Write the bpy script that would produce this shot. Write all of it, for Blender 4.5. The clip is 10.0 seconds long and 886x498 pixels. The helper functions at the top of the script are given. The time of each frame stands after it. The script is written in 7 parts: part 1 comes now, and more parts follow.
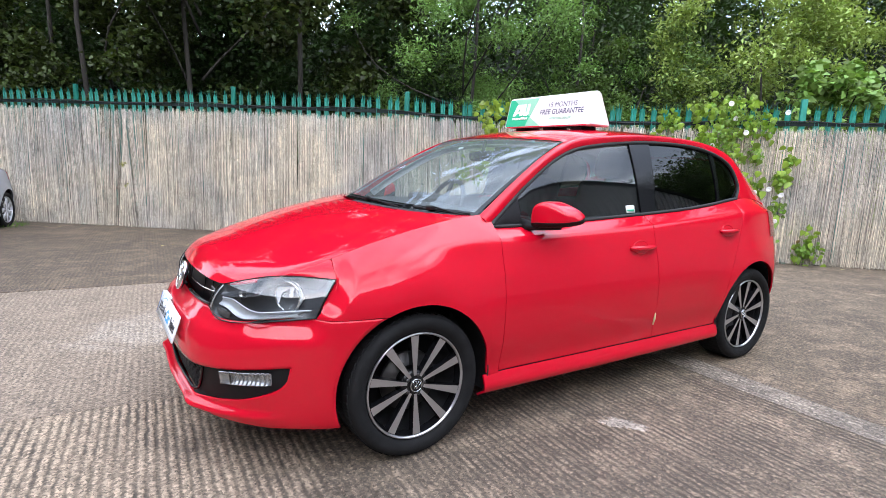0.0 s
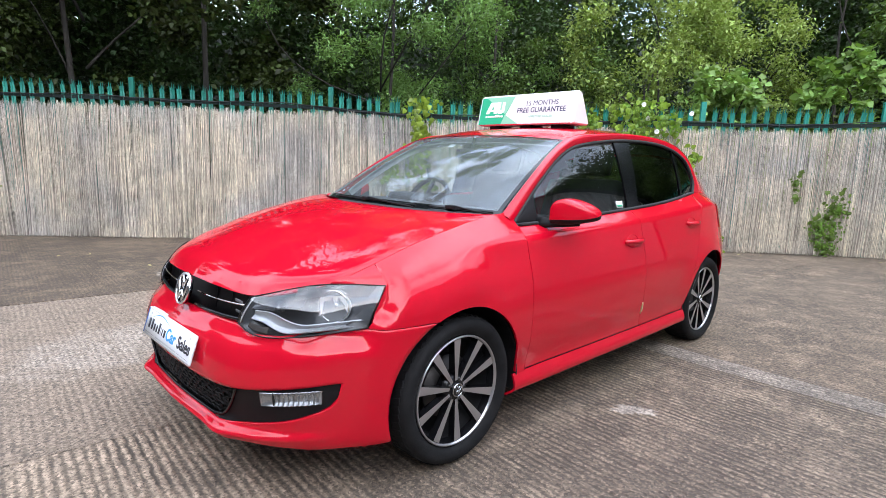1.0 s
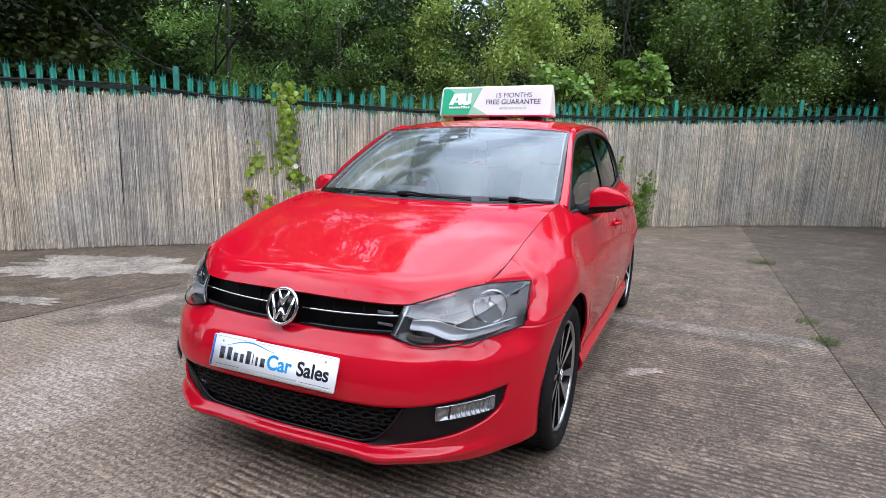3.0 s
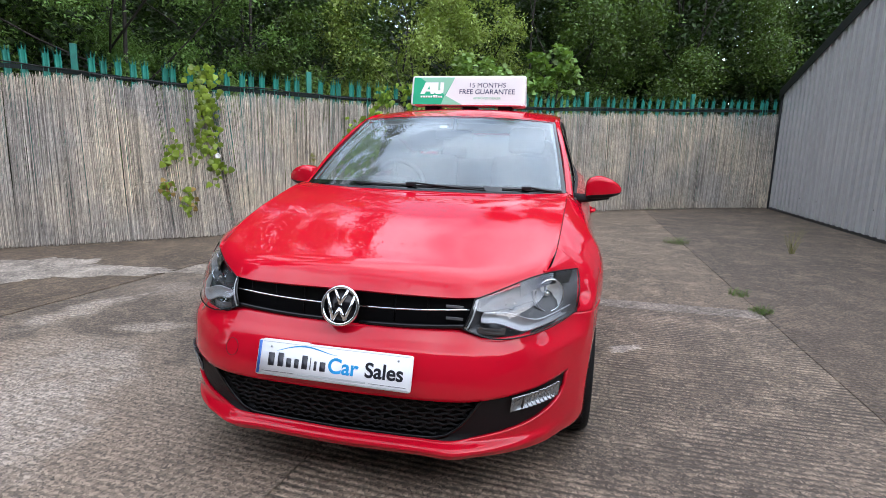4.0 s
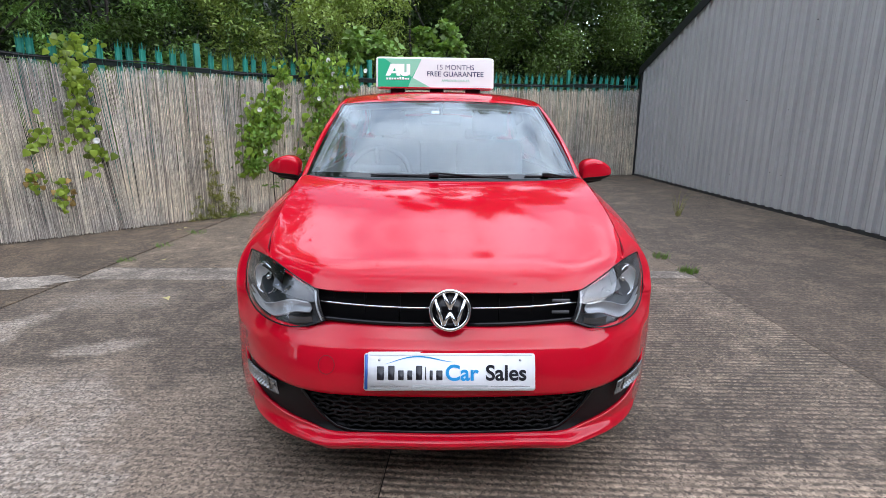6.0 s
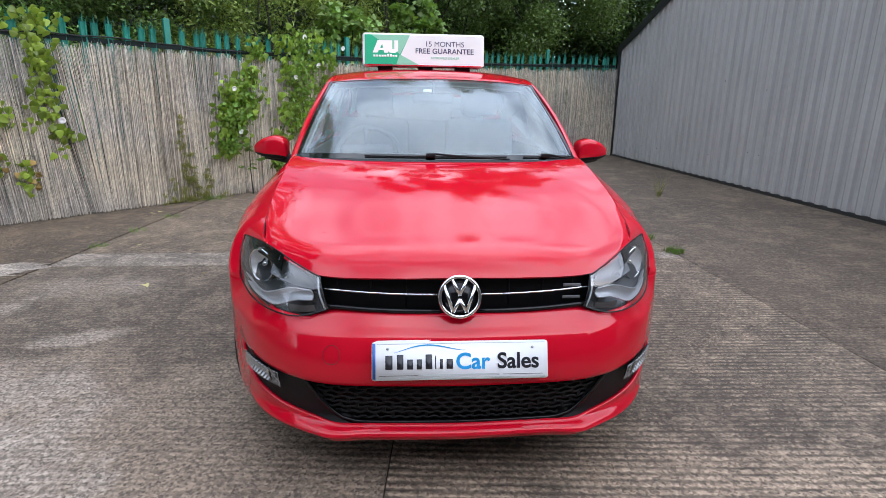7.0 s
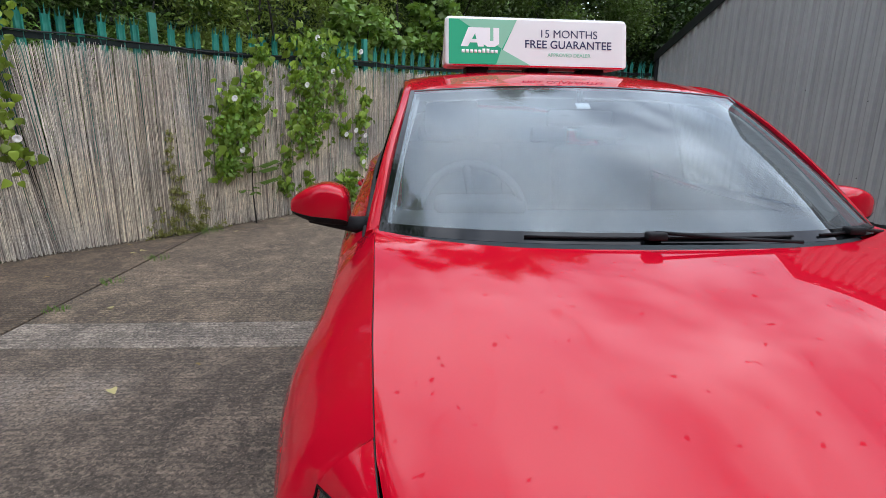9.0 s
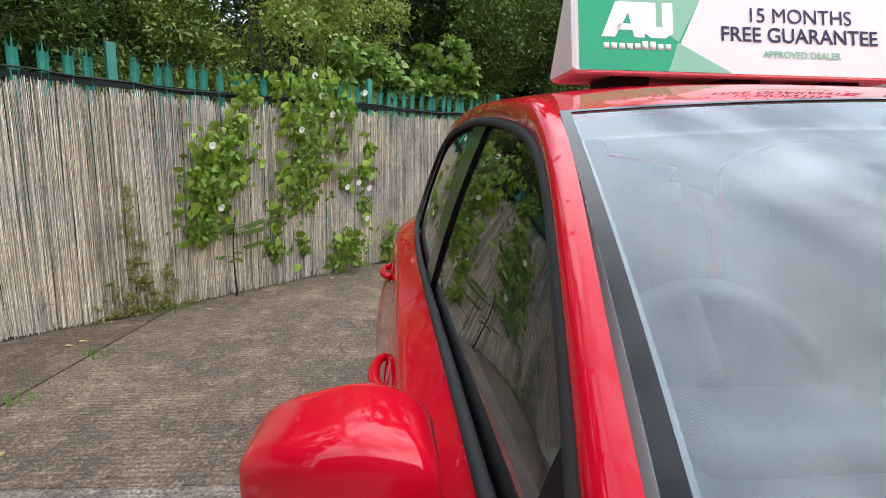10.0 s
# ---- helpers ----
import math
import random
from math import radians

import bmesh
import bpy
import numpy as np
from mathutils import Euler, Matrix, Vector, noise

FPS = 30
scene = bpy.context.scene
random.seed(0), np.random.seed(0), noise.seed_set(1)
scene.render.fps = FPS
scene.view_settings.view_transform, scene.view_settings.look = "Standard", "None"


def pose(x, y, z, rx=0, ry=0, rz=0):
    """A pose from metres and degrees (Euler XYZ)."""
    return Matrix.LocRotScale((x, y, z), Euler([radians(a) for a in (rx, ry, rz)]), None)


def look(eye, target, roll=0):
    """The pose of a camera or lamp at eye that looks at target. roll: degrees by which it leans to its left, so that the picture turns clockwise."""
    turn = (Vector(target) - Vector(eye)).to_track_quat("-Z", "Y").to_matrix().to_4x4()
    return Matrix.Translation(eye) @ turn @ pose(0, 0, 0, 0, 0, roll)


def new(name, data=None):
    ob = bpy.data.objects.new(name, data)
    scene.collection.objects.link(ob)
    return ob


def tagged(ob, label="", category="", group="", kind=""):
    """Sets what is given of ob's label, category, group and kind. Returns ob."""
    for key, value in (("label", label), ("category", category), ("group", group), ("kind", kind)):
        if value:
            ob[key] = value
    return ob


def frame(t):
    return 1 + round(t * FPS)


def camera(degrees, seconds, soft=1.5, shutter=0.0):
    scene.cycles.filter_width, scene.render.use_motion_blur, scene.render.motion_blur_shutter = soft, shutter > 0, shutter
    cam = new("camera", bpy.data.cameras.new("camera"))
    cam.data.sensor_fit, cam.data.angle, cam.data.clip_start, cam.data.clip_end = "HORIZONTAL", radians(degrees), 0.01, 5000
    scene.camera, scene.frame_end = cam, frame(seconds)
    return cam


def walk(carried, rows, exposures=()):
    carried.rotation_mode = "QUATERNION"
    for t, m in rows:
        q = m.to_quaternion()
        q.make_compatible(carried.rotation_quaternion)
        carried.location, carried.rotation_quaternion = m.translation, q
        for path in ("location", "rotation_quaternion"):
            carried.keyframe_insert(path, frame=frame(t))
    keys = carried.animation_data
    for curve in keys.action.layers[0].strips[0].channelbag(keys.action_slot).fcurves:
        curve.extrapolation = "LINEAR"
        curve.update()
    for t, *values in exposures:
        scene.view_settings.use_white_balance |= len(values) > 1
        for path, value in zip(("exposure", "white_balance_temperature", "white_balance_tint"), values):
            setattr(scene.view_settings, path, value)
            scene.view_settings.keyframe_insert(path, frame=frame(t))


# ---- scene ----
cam = camera(77.9, 10.0, 0.4)
PATH = [
    (0, (-1.094, -2.616, 1.214), (-0.009, -0.968, 0.893), 2.3),
    (0.5, (-1.302, -2.435, 1.183), (-0.083, -0.881, 0.866), 2.2),
    (1, (-1.504, -2.211, 1.196), (-0.118, -0.804, 0.88), 2.1),
    (1.5, (-1.781, -1.977, 1.193), (-0.254, -0.724, 0.881), 2.0),
    (2, (-1.941, -1.746, 1.177), (-0.3, -0.646, 0.864), 1.7),
    (2.5, (-2.045, -1.486, 1.179), (-0.321, -0.527, 0.853), 1.5),
    (4, (-2.322, -0.697, 1.175), (-0.407, -0.251, 0.808), 1.6),
    (4.5, (-2.326, -0.465, 1.194), (-0.386, -0.193, 0.791), 1.4),
    (5, (-2.392, -0.222, 1.231), (-0.44, -0.086, 0.815), 1.4),
    (5.5, (-2.387, -0.05, 1.236), (-0.432, -0.026, 0.815), 1.1),
    (7, (-2.287, 0.168, 1.225), (-0.36, 0.023, 0.709), 0.9),
    (7.5, (-2.245, 0.161, 1.235), (-0.325, -0.006, 0.703), 0.9),
    (8, (-2.03, 0.209, 1.236), (-0.115, 0.025, 0.689), 0.9),
    (8.5, (-1.58, 0.419, 1.24), (0.337, 0.236, 0.7), 0.9),
    (9, (-0.991, 0.625, 1.261), (0.942, 0.453, 0.774), 1.0),
    (9.5, (-0.371, 0.818, 1.267), (1.579, 0.632, 0.862), 1.1),
    (10, (0.205, 0.806, 1.26), (2.169, 0.609, 0.94), 0.7),
]
walk(cam, [(t, look(eye, target, roll)) for t, eye, target, roll in PATH], [(0, 0.74, 6500, 10), (2.5, 0.36, 6500, 10), (5.5, 0.14, 6500, 10), (8, -0.01, 6550, 10), (9, -0.28, 6700, 10), (9.5, -0.10, 6800, 10), (10, 0.13, 7050, 10)])
SKY, SUN = 0.115, 0.6

# ---- world and sun ----
world = bpy.data.worlds.new("world")
scene.world = world
world.use_nodes = True
wn, wl = world.node_tree.nodes, world.node_tree.links
sky = wn.new("ShaderNodeTexSky")
sky.sky_type = 'NISHITA'
sky.sun_disc = False
sky.sun_elevation = radians(41)
sky.sun_rotation = radians(215)
sky.air_density = 1.2
sky.dust_density = 3.0
coord = wn.new("ShaderNodeTexCoord")
cmap = wn.new("ShaderNodeMapping")
cmap.inputs["Scale"].default_value = (1.0, 1.0, 2.2)
cloud = wn.new("ShaderNodeTexNoise")
cloud.inputs["Scale"].default_value = 1.3
cloud.inputs["Detail"].default_value = 4.0
cloud.inputs["Roughness"].default_value = 0.55
cramp = wn.new("ShaderNodeValToRGB")
cramp.color_ramp.elements[0].position = 0.40
cramp.color_ramp.elements[0].color = (0.16, 0.16, 0.16, 1)
cramp.color_ramp.elements[1].position = 0.56
# broken cloud in front of the blue: grey bellies, white tops
shade = wn.new("ShaderNodeTexNoise")
shade.inputs["Scale"].default_value = 2.4
shade.inputs["Detail"].default_value = 5.0
cloudcol = wn.new("ShaderNodeValToRGB")
cloudcol.color_ramp.elements[0].position = 0.32
cloudcol.color_ramp.elements[0].color = (13.0, 15.2, 19.4, 1)
cloudcol.color_ramp.elements[1].position = 0.68
cloudcol.color_ramp.elements[1].color = (21.0, 22.4, 25.6, 1)
cmix = wn.new("ShaderNodeMixRGB")
background = wn["Background"]
background.inputs["Strength"].default_value = SKY
wl.new(coord.outputs["Generated"], cmap.inputs["Vector"])
wl.new(cmap.outputs["Vector"], cloud.inputs["Vector"])
wl.new(cmap.outputs["Vector"], shade.inputs["Vector"])
wl.new(cloud.outputs["Fac"], cramp.inputs["Fac"])
wl.new(shade.outputs["Fac"], cloudcol.inputs["Fac"])
wl.new(cramp.outputs["Color"], cmix.inputs["Fac"])
clear = wn.new("ShaderNodeMixRGB")
clear.blend_type = 'MULTIPLY'
clear.inputs["Fac"].default_value = 1.0
clear.inputs["Color2"].default_value = (2.0, 2.0, 2.1, 1)
wl.new(sky.outputs["Color"], clear.inputs["Color1"])
wl.new(clear.outputs["Color"], cmix.inputs["Color1"])
# the cloud glows more on the side where the sun stands behind it
toward = wn.new("ShaderNodeVectorMath")
toward.operation = 'DOT_PRODUCT'
toward.inputs[1].default_value = (-0.20, -0.76, 0.619)
glow = wn.new("ShaderNodeMapRange")
glow.interpolation_type = 'SMOOTHSTEP'
glow.inputs["From Min"].default_value, glow.inputs["From Max"].default_value = -0.9, 1.0
glow.inputs["To Min"].default_value, glow.inputs["To Max"].default_value = 0.85, 1.75
lit = wn.new("ShaderNodeMixRGB")
lit.blend_type = 'MULTIPLY'
lit.inputs["Fac"].default_value = 1.0
wl.new(coord.outputs["Generated"], toward.inputs[0])
wl.new(toward.outputs["Value"], glow.inputs["Value"])
wl.new(cloudcol.outputs["Color"], lit.inputs["Color1"])
wl.new(glow.outputs[0], lit.inputs["Color2"])
wl.new(lit.outputs["Color"], cmix.inputs["Color2"])
wl.new(cmix.outputs["Color"], background.inputs["Color"])

sun = new("sun", bpy.data.lights.new("sun", 'SUN'))
sun.data.energy = SUN
sun.data.angle = radians(160)
sun.data.color = (1.0, 0.96, 0.9)
sun.matrix_world = look((-2.9, -11, 9), (0, 0, 0))


# ---- materials ----
def material(name, colour, rough=0.6, metal=0.0, coat=0.0, spec=0.5, vary=0.0, scale=8.0, bump=0.0, bump_scale=60.0, per_object=0.0, per_island=0.0, detail=4.0, dirt=None):
    """A principled surface with broad variation, fine bump, and a chance shift for each object or loose piece."""
    m = bpy.data.materials.new(name)
    m.use_nodes = True
    n, l = m.node_tree.nodes, m.node_tree.links
    p = n["Principled BSDF"]
    p.inputs["Base Color"].default_value = (*colour, 1)
    p.inputs["Roughness"].default_value = rough
    p.inputs["Metallic"].default_value = metal
    p.inputs["Coat Weight"].default_value = coat
    p.inputs["Coat Roughness"].default_value = 0.03
    p.inputs["Specular IOR Level"].default_value = spec
    tc = n.new("ShaderNodeTexCoord")
    out = None
    if vary or per_object or per_island or dirt:
        rgb = n.new("ShaderNodeRGB")
        rgb.outputs[0].default_value = (*colour, 1)
        out = rgb.outputs[0]
        if dirt:
            nz = n.new("ShaderNodeTexNoise")
            nz.inputs["Scale"].default_value = dirt[1]
            nz.inputs["Detail"].default_value = 6
            rp = n.new("ShaderNodeValToRGB")
            rp.color_ramp.elements[0].position, rp.color_ramp.elements[1].position = dirt[2], dirt[3]
            mx = n.new("ShaderNodeMixRGB")
            mx.inputs["Color2"].default_value = (*dirt[0], 1)
            l.new(tc.outputs["Object"], nz.inputs["Vector"])
            l.new(nz.outputs["Fac"], rp.inputs["Fac"])
            l.new(rp.outputs["Color"], mx.inputs["Fac"])
            l.new(out, mx.inputs["Color1"])
            out = mx.outputs["Color"]
        hsv = n.new("ShaderNodeHueSaturation")
        l.new(out, hsv.inputs["Color"])
        out = hsv.outputs["Color"]
        total = None
        def add(sock, amount):
            nonlocal total
            mr = n.new("ShaderNodeMapRange")
            mr.inputs["To Min"].default_value = -amount
            mr.inputs["To Max"].default_value = amount
            l.new(sock, mr.inputs["Value"])
            if total is None:
                ad = n.new("ShaderNodeMath")
                ad.operation = 'ADD'
                ad.inputs[0].default_value = 1.0
                l.new(mr.outputs[0], ad.inputs[1])
            else:
                ad = n.new("ShaderNodeMath")
                ad.operation = 'ADD'
                l.new(total, ad.inputs[0])
                l.new(mr.outputs[0], ad.inputs[1])
            total = ad.outputs[0]
        if vary:
            nz = n.new("ShaderNodeTexNoise")
            nz.inputs["Scale"].default_value = scale
            nz.inputs["Detail"].default_value = detail
            l.new(tc.outputs["Object"], nz.inputs["Vector"])
            add(nz.outputs["Fac"], vary * 1.6)
        if per_object:
            oi = n.new("ShaderNodeObjectInfo")
            add(oi.outputs["Random"], per_object)
        if per_island:
            ge = n.new("ShaderNodeNewGeometry")
            add(ge.outputs["Random Per Island"], per_island)
            hm = n.new("ShaderNodeMapRange")
            hm.inputs["To Min"].default_value = 0.485
            hm.inputs["To Max"].default_value = 0.515
            l.new(ge.outputs["Random Per Island"], hm.inputs["Value"])
            l.new(hm.outputs[0], hsv.inputs["Hue"])
        l.new(total, hsv.inputs["Value"]) if total else None
        l.new(out, p.inputs["Base Color"])
    if bump:
        nb = n.new("ShaderNodeTexNoise")
        nb.inputs["Scale"].default_value = bump_scale
        nb.inputs["Detail"].default_value = 5
        bp = n.new("ShaderNodeBump")
        bp.inputs["Strength"].default_value = bump
        bp.inputs["Distance"].default_value = 0.01
        l.new(tc.outputs["Object"], nb.inputs["Vector"])
        l.new(nb.outputs["Fac"], bp.inputs["Height"])
        l.new(bp.outputs["Normal"], p.inputs["Normal"])
    return m


def glass_material(name, tint, gloss=0.08, rough=0.0, film=0.0, sheen=(1, 1, 1)):
    """Thin sheet glass: the tinted view through it with a sharp reflection on top; gloss: how much it mirrors head on."""
    m = bpy.data.materials.new(name)
    m.use_nodes = True
    n, l = m.node_tree.nodes, m.node_tree.links
    n.remove(n["Principled BSDF"])
    tr = n.new("ShaderNodeBsdfTransparent")
    tr.inputs["Color"].default_value = (*tint, 1)
    gl = n.new("ShaderNodeBsdfGlossy")
    gl.inputs["Roughness"].default_value = rough
    gl.inputs["Color"].default_value = (*sheen, 1)
    lw = n.new("ShaderNodeLayerWeight")
    lw.inputs["Blend"].default_value = 0.5
    pw = n.new("ShaderNodeMath")
    pw.operation = 'POWER'
    pw.inputs[1].default_value = 4.6
    fr = n.new("ShaderNodeMapRange")
    fr.inputs["To Min"].default_value = gloss
    l.new(lw.outputs["Facing"], pw.inputs[0])
    l.new(pw.outputs[0], fr.inputs["Value"])
    mx = n.new("ShaderNodeMixShader")
    l.new(fr.outputs[0], mx.inputs[0])
    l.new(tr.outputs[0], mx.inputs[1])
    l.new(gl.outputs[0], mx.inputs[2])
    out = mx.outputs[0]
    if film:
        # a thin pale diffuse layer that paints bright haze onto the glass
        df = n.new("ShaderNodeBsdfDiffuse")
        df.inputs["Color"].default_value = (0.62, 0.66, 0.68, 1)
        tc = n.new("ShaderNodeTexCoord")
        nz = n.new("ShaderNodeTexNoise")
        nz.inputs["Scale"].default_value = 4.0
        nz.inputs["Detail"].default_value = 8.0
        mr = n.new("ShaderNodeMapRange")
        mr.inputs["From Min"].default_value, mr.inputs["From Max"].default_value = 0.3, 0.7
        mr.inputs["To Min"].default_value, mr.inputs["To Max"].default_value = film * 0.85, film * 1.15
        m2 = n.new("ShaderNodeMixShader")
        l.new(tc.outputs["Object"], nz.inputs["Vector"])
        l.new(nz.outputs["Fac"], mr.inputs["Value"])
        l.new(mr.outputs[0], m2.inputs[0])
        l.new(out, m2.inputs[1])
        l.new(df.outputs[0], m2.inputs[2])
        out = m2.outputs[0]
    l.new(out, n["Material Output"].inputs["Surface"])
    return m


def paint_material(name, colour):
    """Car paint under clear lacquer, with rain spots and dried runs that dull it a little."""
    m = material(name, colour, rough=0.45, coat=1.0, spec=0.0)
    n, l = m.node_tree.nodes, m.node_tree.links
    p = n["Principled BSDF"]
    p.inputs["Coat IOR"].default_value = 1.46
    tc = n.new("ShaderNodeTexCoord")
    spot = n.new("ShaderNodeTexNoise")
    spot.inputs["Scale"].default_value = 38.0
    spot.inputs["Detail"].default_value = 3.0
    rp = n.new("ShaderNodeValToRGB")
    rp.color_ramp.elements[0].position, rp.color_ramp.elements[1].position = 0.66, 0.70
    bp = n.new("ShaderNodeBump")
    bp.inputs["Strength"].default_value = 0.045
    bp.inputs["Distance"].default_value = 0.003
    l.new(tc.outputs["Object"], spot.inputs["Vector"])
    l.new(spot.outputs["Fac"], rp.inputs["Fac"])
    l.new(rp.outputs["Color"], bp.inputs["Height"])
    l.new(bp.outputs["Normal"], p.inputs["Coat Normal"])
    broad = n.new("ShaderNodeTexNoise")
    broad.inputs["Scale"].default_value = 3.0
    broad.inputs["Detail"].default_value = 6.0
    mr = n.new("ShaderNodeMapRange")
    mr.inputs["To Min"].default_value, mr.inputs["To Max"].default_value = 0.0, 0.022
    l.new(tc.outputs["Object"], broad.inputs["Vector"])
    l.new(broad.outputs["Fac"], mr.inputs["Value"])
    l.new(mr.outputs[0], p.inputs["Coat Roughness"])
    # dried runs and blotches of road film take some of the lacquer's gloss
    st = n.new("ShaderNodeMapping")
    st.inputs["Scale"].default_value = (4.5, 13.0, 4.5)
    blotch = n.new("ShaderNodeTexNoise")
    blotch.inputs["Scale"].default_value = 1.0
    blotch.inputs["Detail"].default_value = 5.0
    blotch.inputs["Distortion"].default_value = 0.9
    br = n.new("ShaderNodeValToRGB")
    br.color_ramp.elements[0].position, br.color_ramp.elements[1].position = 0.575, 0.58
    br.color_ramp.elements[1].color = (0.6, 0.6, 0.6, 1)
    inner = br.color_ramp.elements.new(0.588)
    inner.color = (0.05, 0.05, 0.05, 1)
    core = br.color_ramp.elements.new(0.70)
    core.color = (0.05, 0.05, 0.05, 1)
    heart = br.color_ramp.elements.new(0.715)
    heart.color = (0.35, 0.35, 0.35, 1)
    drop = n.new("ShaderNodeTexNoise")
    drop.inputs["Scale"].default_value = 55.0
    drop.inputs["Detail"].default_value = 1.0
    dr = n.new("ShaderNodeValToRGB")
    dr.color_ramp.elements[0].position, dr.color_ramp.elements[1].position = 0.715, 0.74
    mx = n.new("ShaderNodeMath")
    mx.operation = 'MAXIMUM'
    inv = n.new("ShaderNodeMapRange")
    inv.inputs["To Min"].default_value, inv.inputs["To Max"].default_value = 1.0, 0.25
    l.new(tc.outputs["Object"], st.inputs["Vector"])
    l.new(st.outputs["Vector"], blotch.inputs["Vector"])
    l.new(tc.outputs["Object"], drop.inputs["Vector"])
    l.new(blotch.outputs["Fac"], br.inputs["Fac"])
    l.new(drop.outputs["Fac"], dr.inputs["Fac"])
    l.new(br.outputs["Color"], mx.inputs[0])
    l.new(dr.outputs["Color"], mx.inputs[1])
    l.new(mx.outputs[0], inv.inputs["Value"])
    l.new(inv.outputs[0], p.inputs["Coat Weight"])
    return m


RED = paint_material("red_paint", (0.54, 0.0038, 0.019))
SILVER_PAINT = paint_material("silver_paint", (0.33, 0.34, 0.36))
BLACK_GLOSS = material("black_gloss_plastic", (0.005, 0.005, 0.006), rough=0.16, spec=0.3)
GRILLE_BLACK = material("grille_black", (0.0035, 0.0035, 0.004), rough=0.3, spec=0.15)
PILLAR_TRIM = material("pale_pillar_trim", (0.22, 0.23, 0.23), rough=0.7)
FRIT = material("black_fired_edge", (0.006, 0.007, 0.008), rough=0.03, spec=0.35)
BLACK_MATT = material("black_textured_plastic", (0.0085, 0.0085, 0.0095), rough=0.6, spec=0.22, bump=0.25, bump_scale=700)
RUBBER = material("rubber", (0.014, 0.014, 0.014), rough=0.75, vary=0.25, scale=30)
TYRE = material("tyre_rubber", (0.012, 0.012, 0.0125), rough=0.7, spec=0.16, vary=0.35, scale=25, bump=0.3, bump_scale=250)
SENSOR = material("grey_sensor_plastic", (0.12, 0.12, 0.125), rough=0.4)
CHROME = material("chrome", (0.78, 0.79, 0.8), rough=0.06, metal=1.0)
ALLOY = material("machined_alloy", (0.54, 0.54, 0.56), rough=0.28, metal=0.9, vary=0.06)
ALLOY_DARK = material("gloss_black_alloy", (0.006, 0.006, 0.007), rough=0.22, spec=0.4)
STEEL = material("brake_steel", (0.08, 0.076, 0.075), rough=0.45, metal=0.8, vary=0.2, scale=20)
SILVER_PLASTIC = material("silver_lamp_plastic", (0.60, 0.61, 0.63), rough=0.25, metal=0.3)
LAMP_GREY = material("lamp_housing_grey", (0.035, 0.037, 0.041), rough=0.25)
LAMP_MID = material("lamp_satin_reflector", (0.30, 0.31, 0.325), rough=0.22, metal=0.7)
LAMP_BLADE = material("lamp_silver_blade", (0.40, 0.41, 0.43), rough=0.3, metal=0.3)
LAMP_DIM = material("lamp_smoked_reflector", (0.075, 0.078, 0.085), rough=0.2, metal=0.4)
LAMP_BOWL = material("lamp_bowl", (0.88, 0.89, 0.91), rough=0.28, metal=0.35)
LAMP_LENS = material("smoked_lens", (0.09, 0.075, 0.068), rough=0.15)
TAIL_RED = material("tail_lamp_red", (0.25, 0.005, 0.006), rough=0.08, coat=1.0)
CLEAR = glass_material("clear_cover", (0.95, 0.97, 0.98), 0.085)
SCREEN = glass_material("windscreen_glass", (0.80, 0.89, 0.92), 0.082, film=0.085, sheen=(0.86, 0.96, 1.0))
SIDE_GLASS = glass_material("side_glass", (0.66, 0.72, 0.70), 0.07)
DARK_GLASS = glass_material("privacy_glass", (0.07, 0.08, 0.077), 0.06)
CABIN = material("cabin_plastic", (0.03, 0.031, 0.033), rough=0.6, bump=0.03, bump_scale=400)
CLOTH = material("seat_cloth", (0.035, 0.036, 0.04), rough=0.9, vary=0.2, scale=60)
LINING = material("roof_lining", (0.45, 0.45, 0.43), rough=0.9)
WHITE = material("white_plastic", (0.74, 0.74, 0.72), rough=0.35, vary=0.04, scale=5)
PLATE_WHITE = material("plate_white", (0.70, 0.71, 0.73), rough=0.3)
INK = material("dark_ink", (0.012, 0.013, 0.02), rough=0.4)
INK_GREY = material("grey_ink", (0.45, 0.47, 0.48), rough=0.5)
BLUE_INK = material("blue_ink", (0.02, 0.33, 0.72), rough=0.4)
PLATE_BLUE = material("plate_blue", (0.03, 0.12, 0.42), rough=0.4)
SIGN_GREEN = material("sign_green", (0.02, 0.40, 0.20), rough=0.55, spec=0.25)
SIGN_GREEN_LIGHT = material("sign_light_green", (0.25, 0.55, 0.38), rough=0.55, spec=0.25)
SIGN_WHITE = material("sign_white", (0.86, 0.87, 0.86), rough=0.6, spec=0.25)
SIGN_INK = material("sign_ink", (0.055, 0.062, 0.12), rough=0.75, spec=0.1)
CREAM = material("cream_plastic", (0.62, 0.52, 0.3), rough=0.4)
FENCE_GREEN = material("green_powder_coat", (0.010, 0.155, 0.115), rough=0.42, vary=0.2, scale=14, per_object=0.22)
RAIL_DARK = material("dark_rail_paint", (0.010, 0.016, 0.015), rough=0.8, spec=0.2, vary=0.3, scale=9)
REED = material("dry_reed", (0.65, 0.565, 0.445), rough=0.85, vary=0.26, scale=2.2, per_island=0.52, dirt=((0.50, 0.46, 0.41), 0.9, 0.4, 0.62))


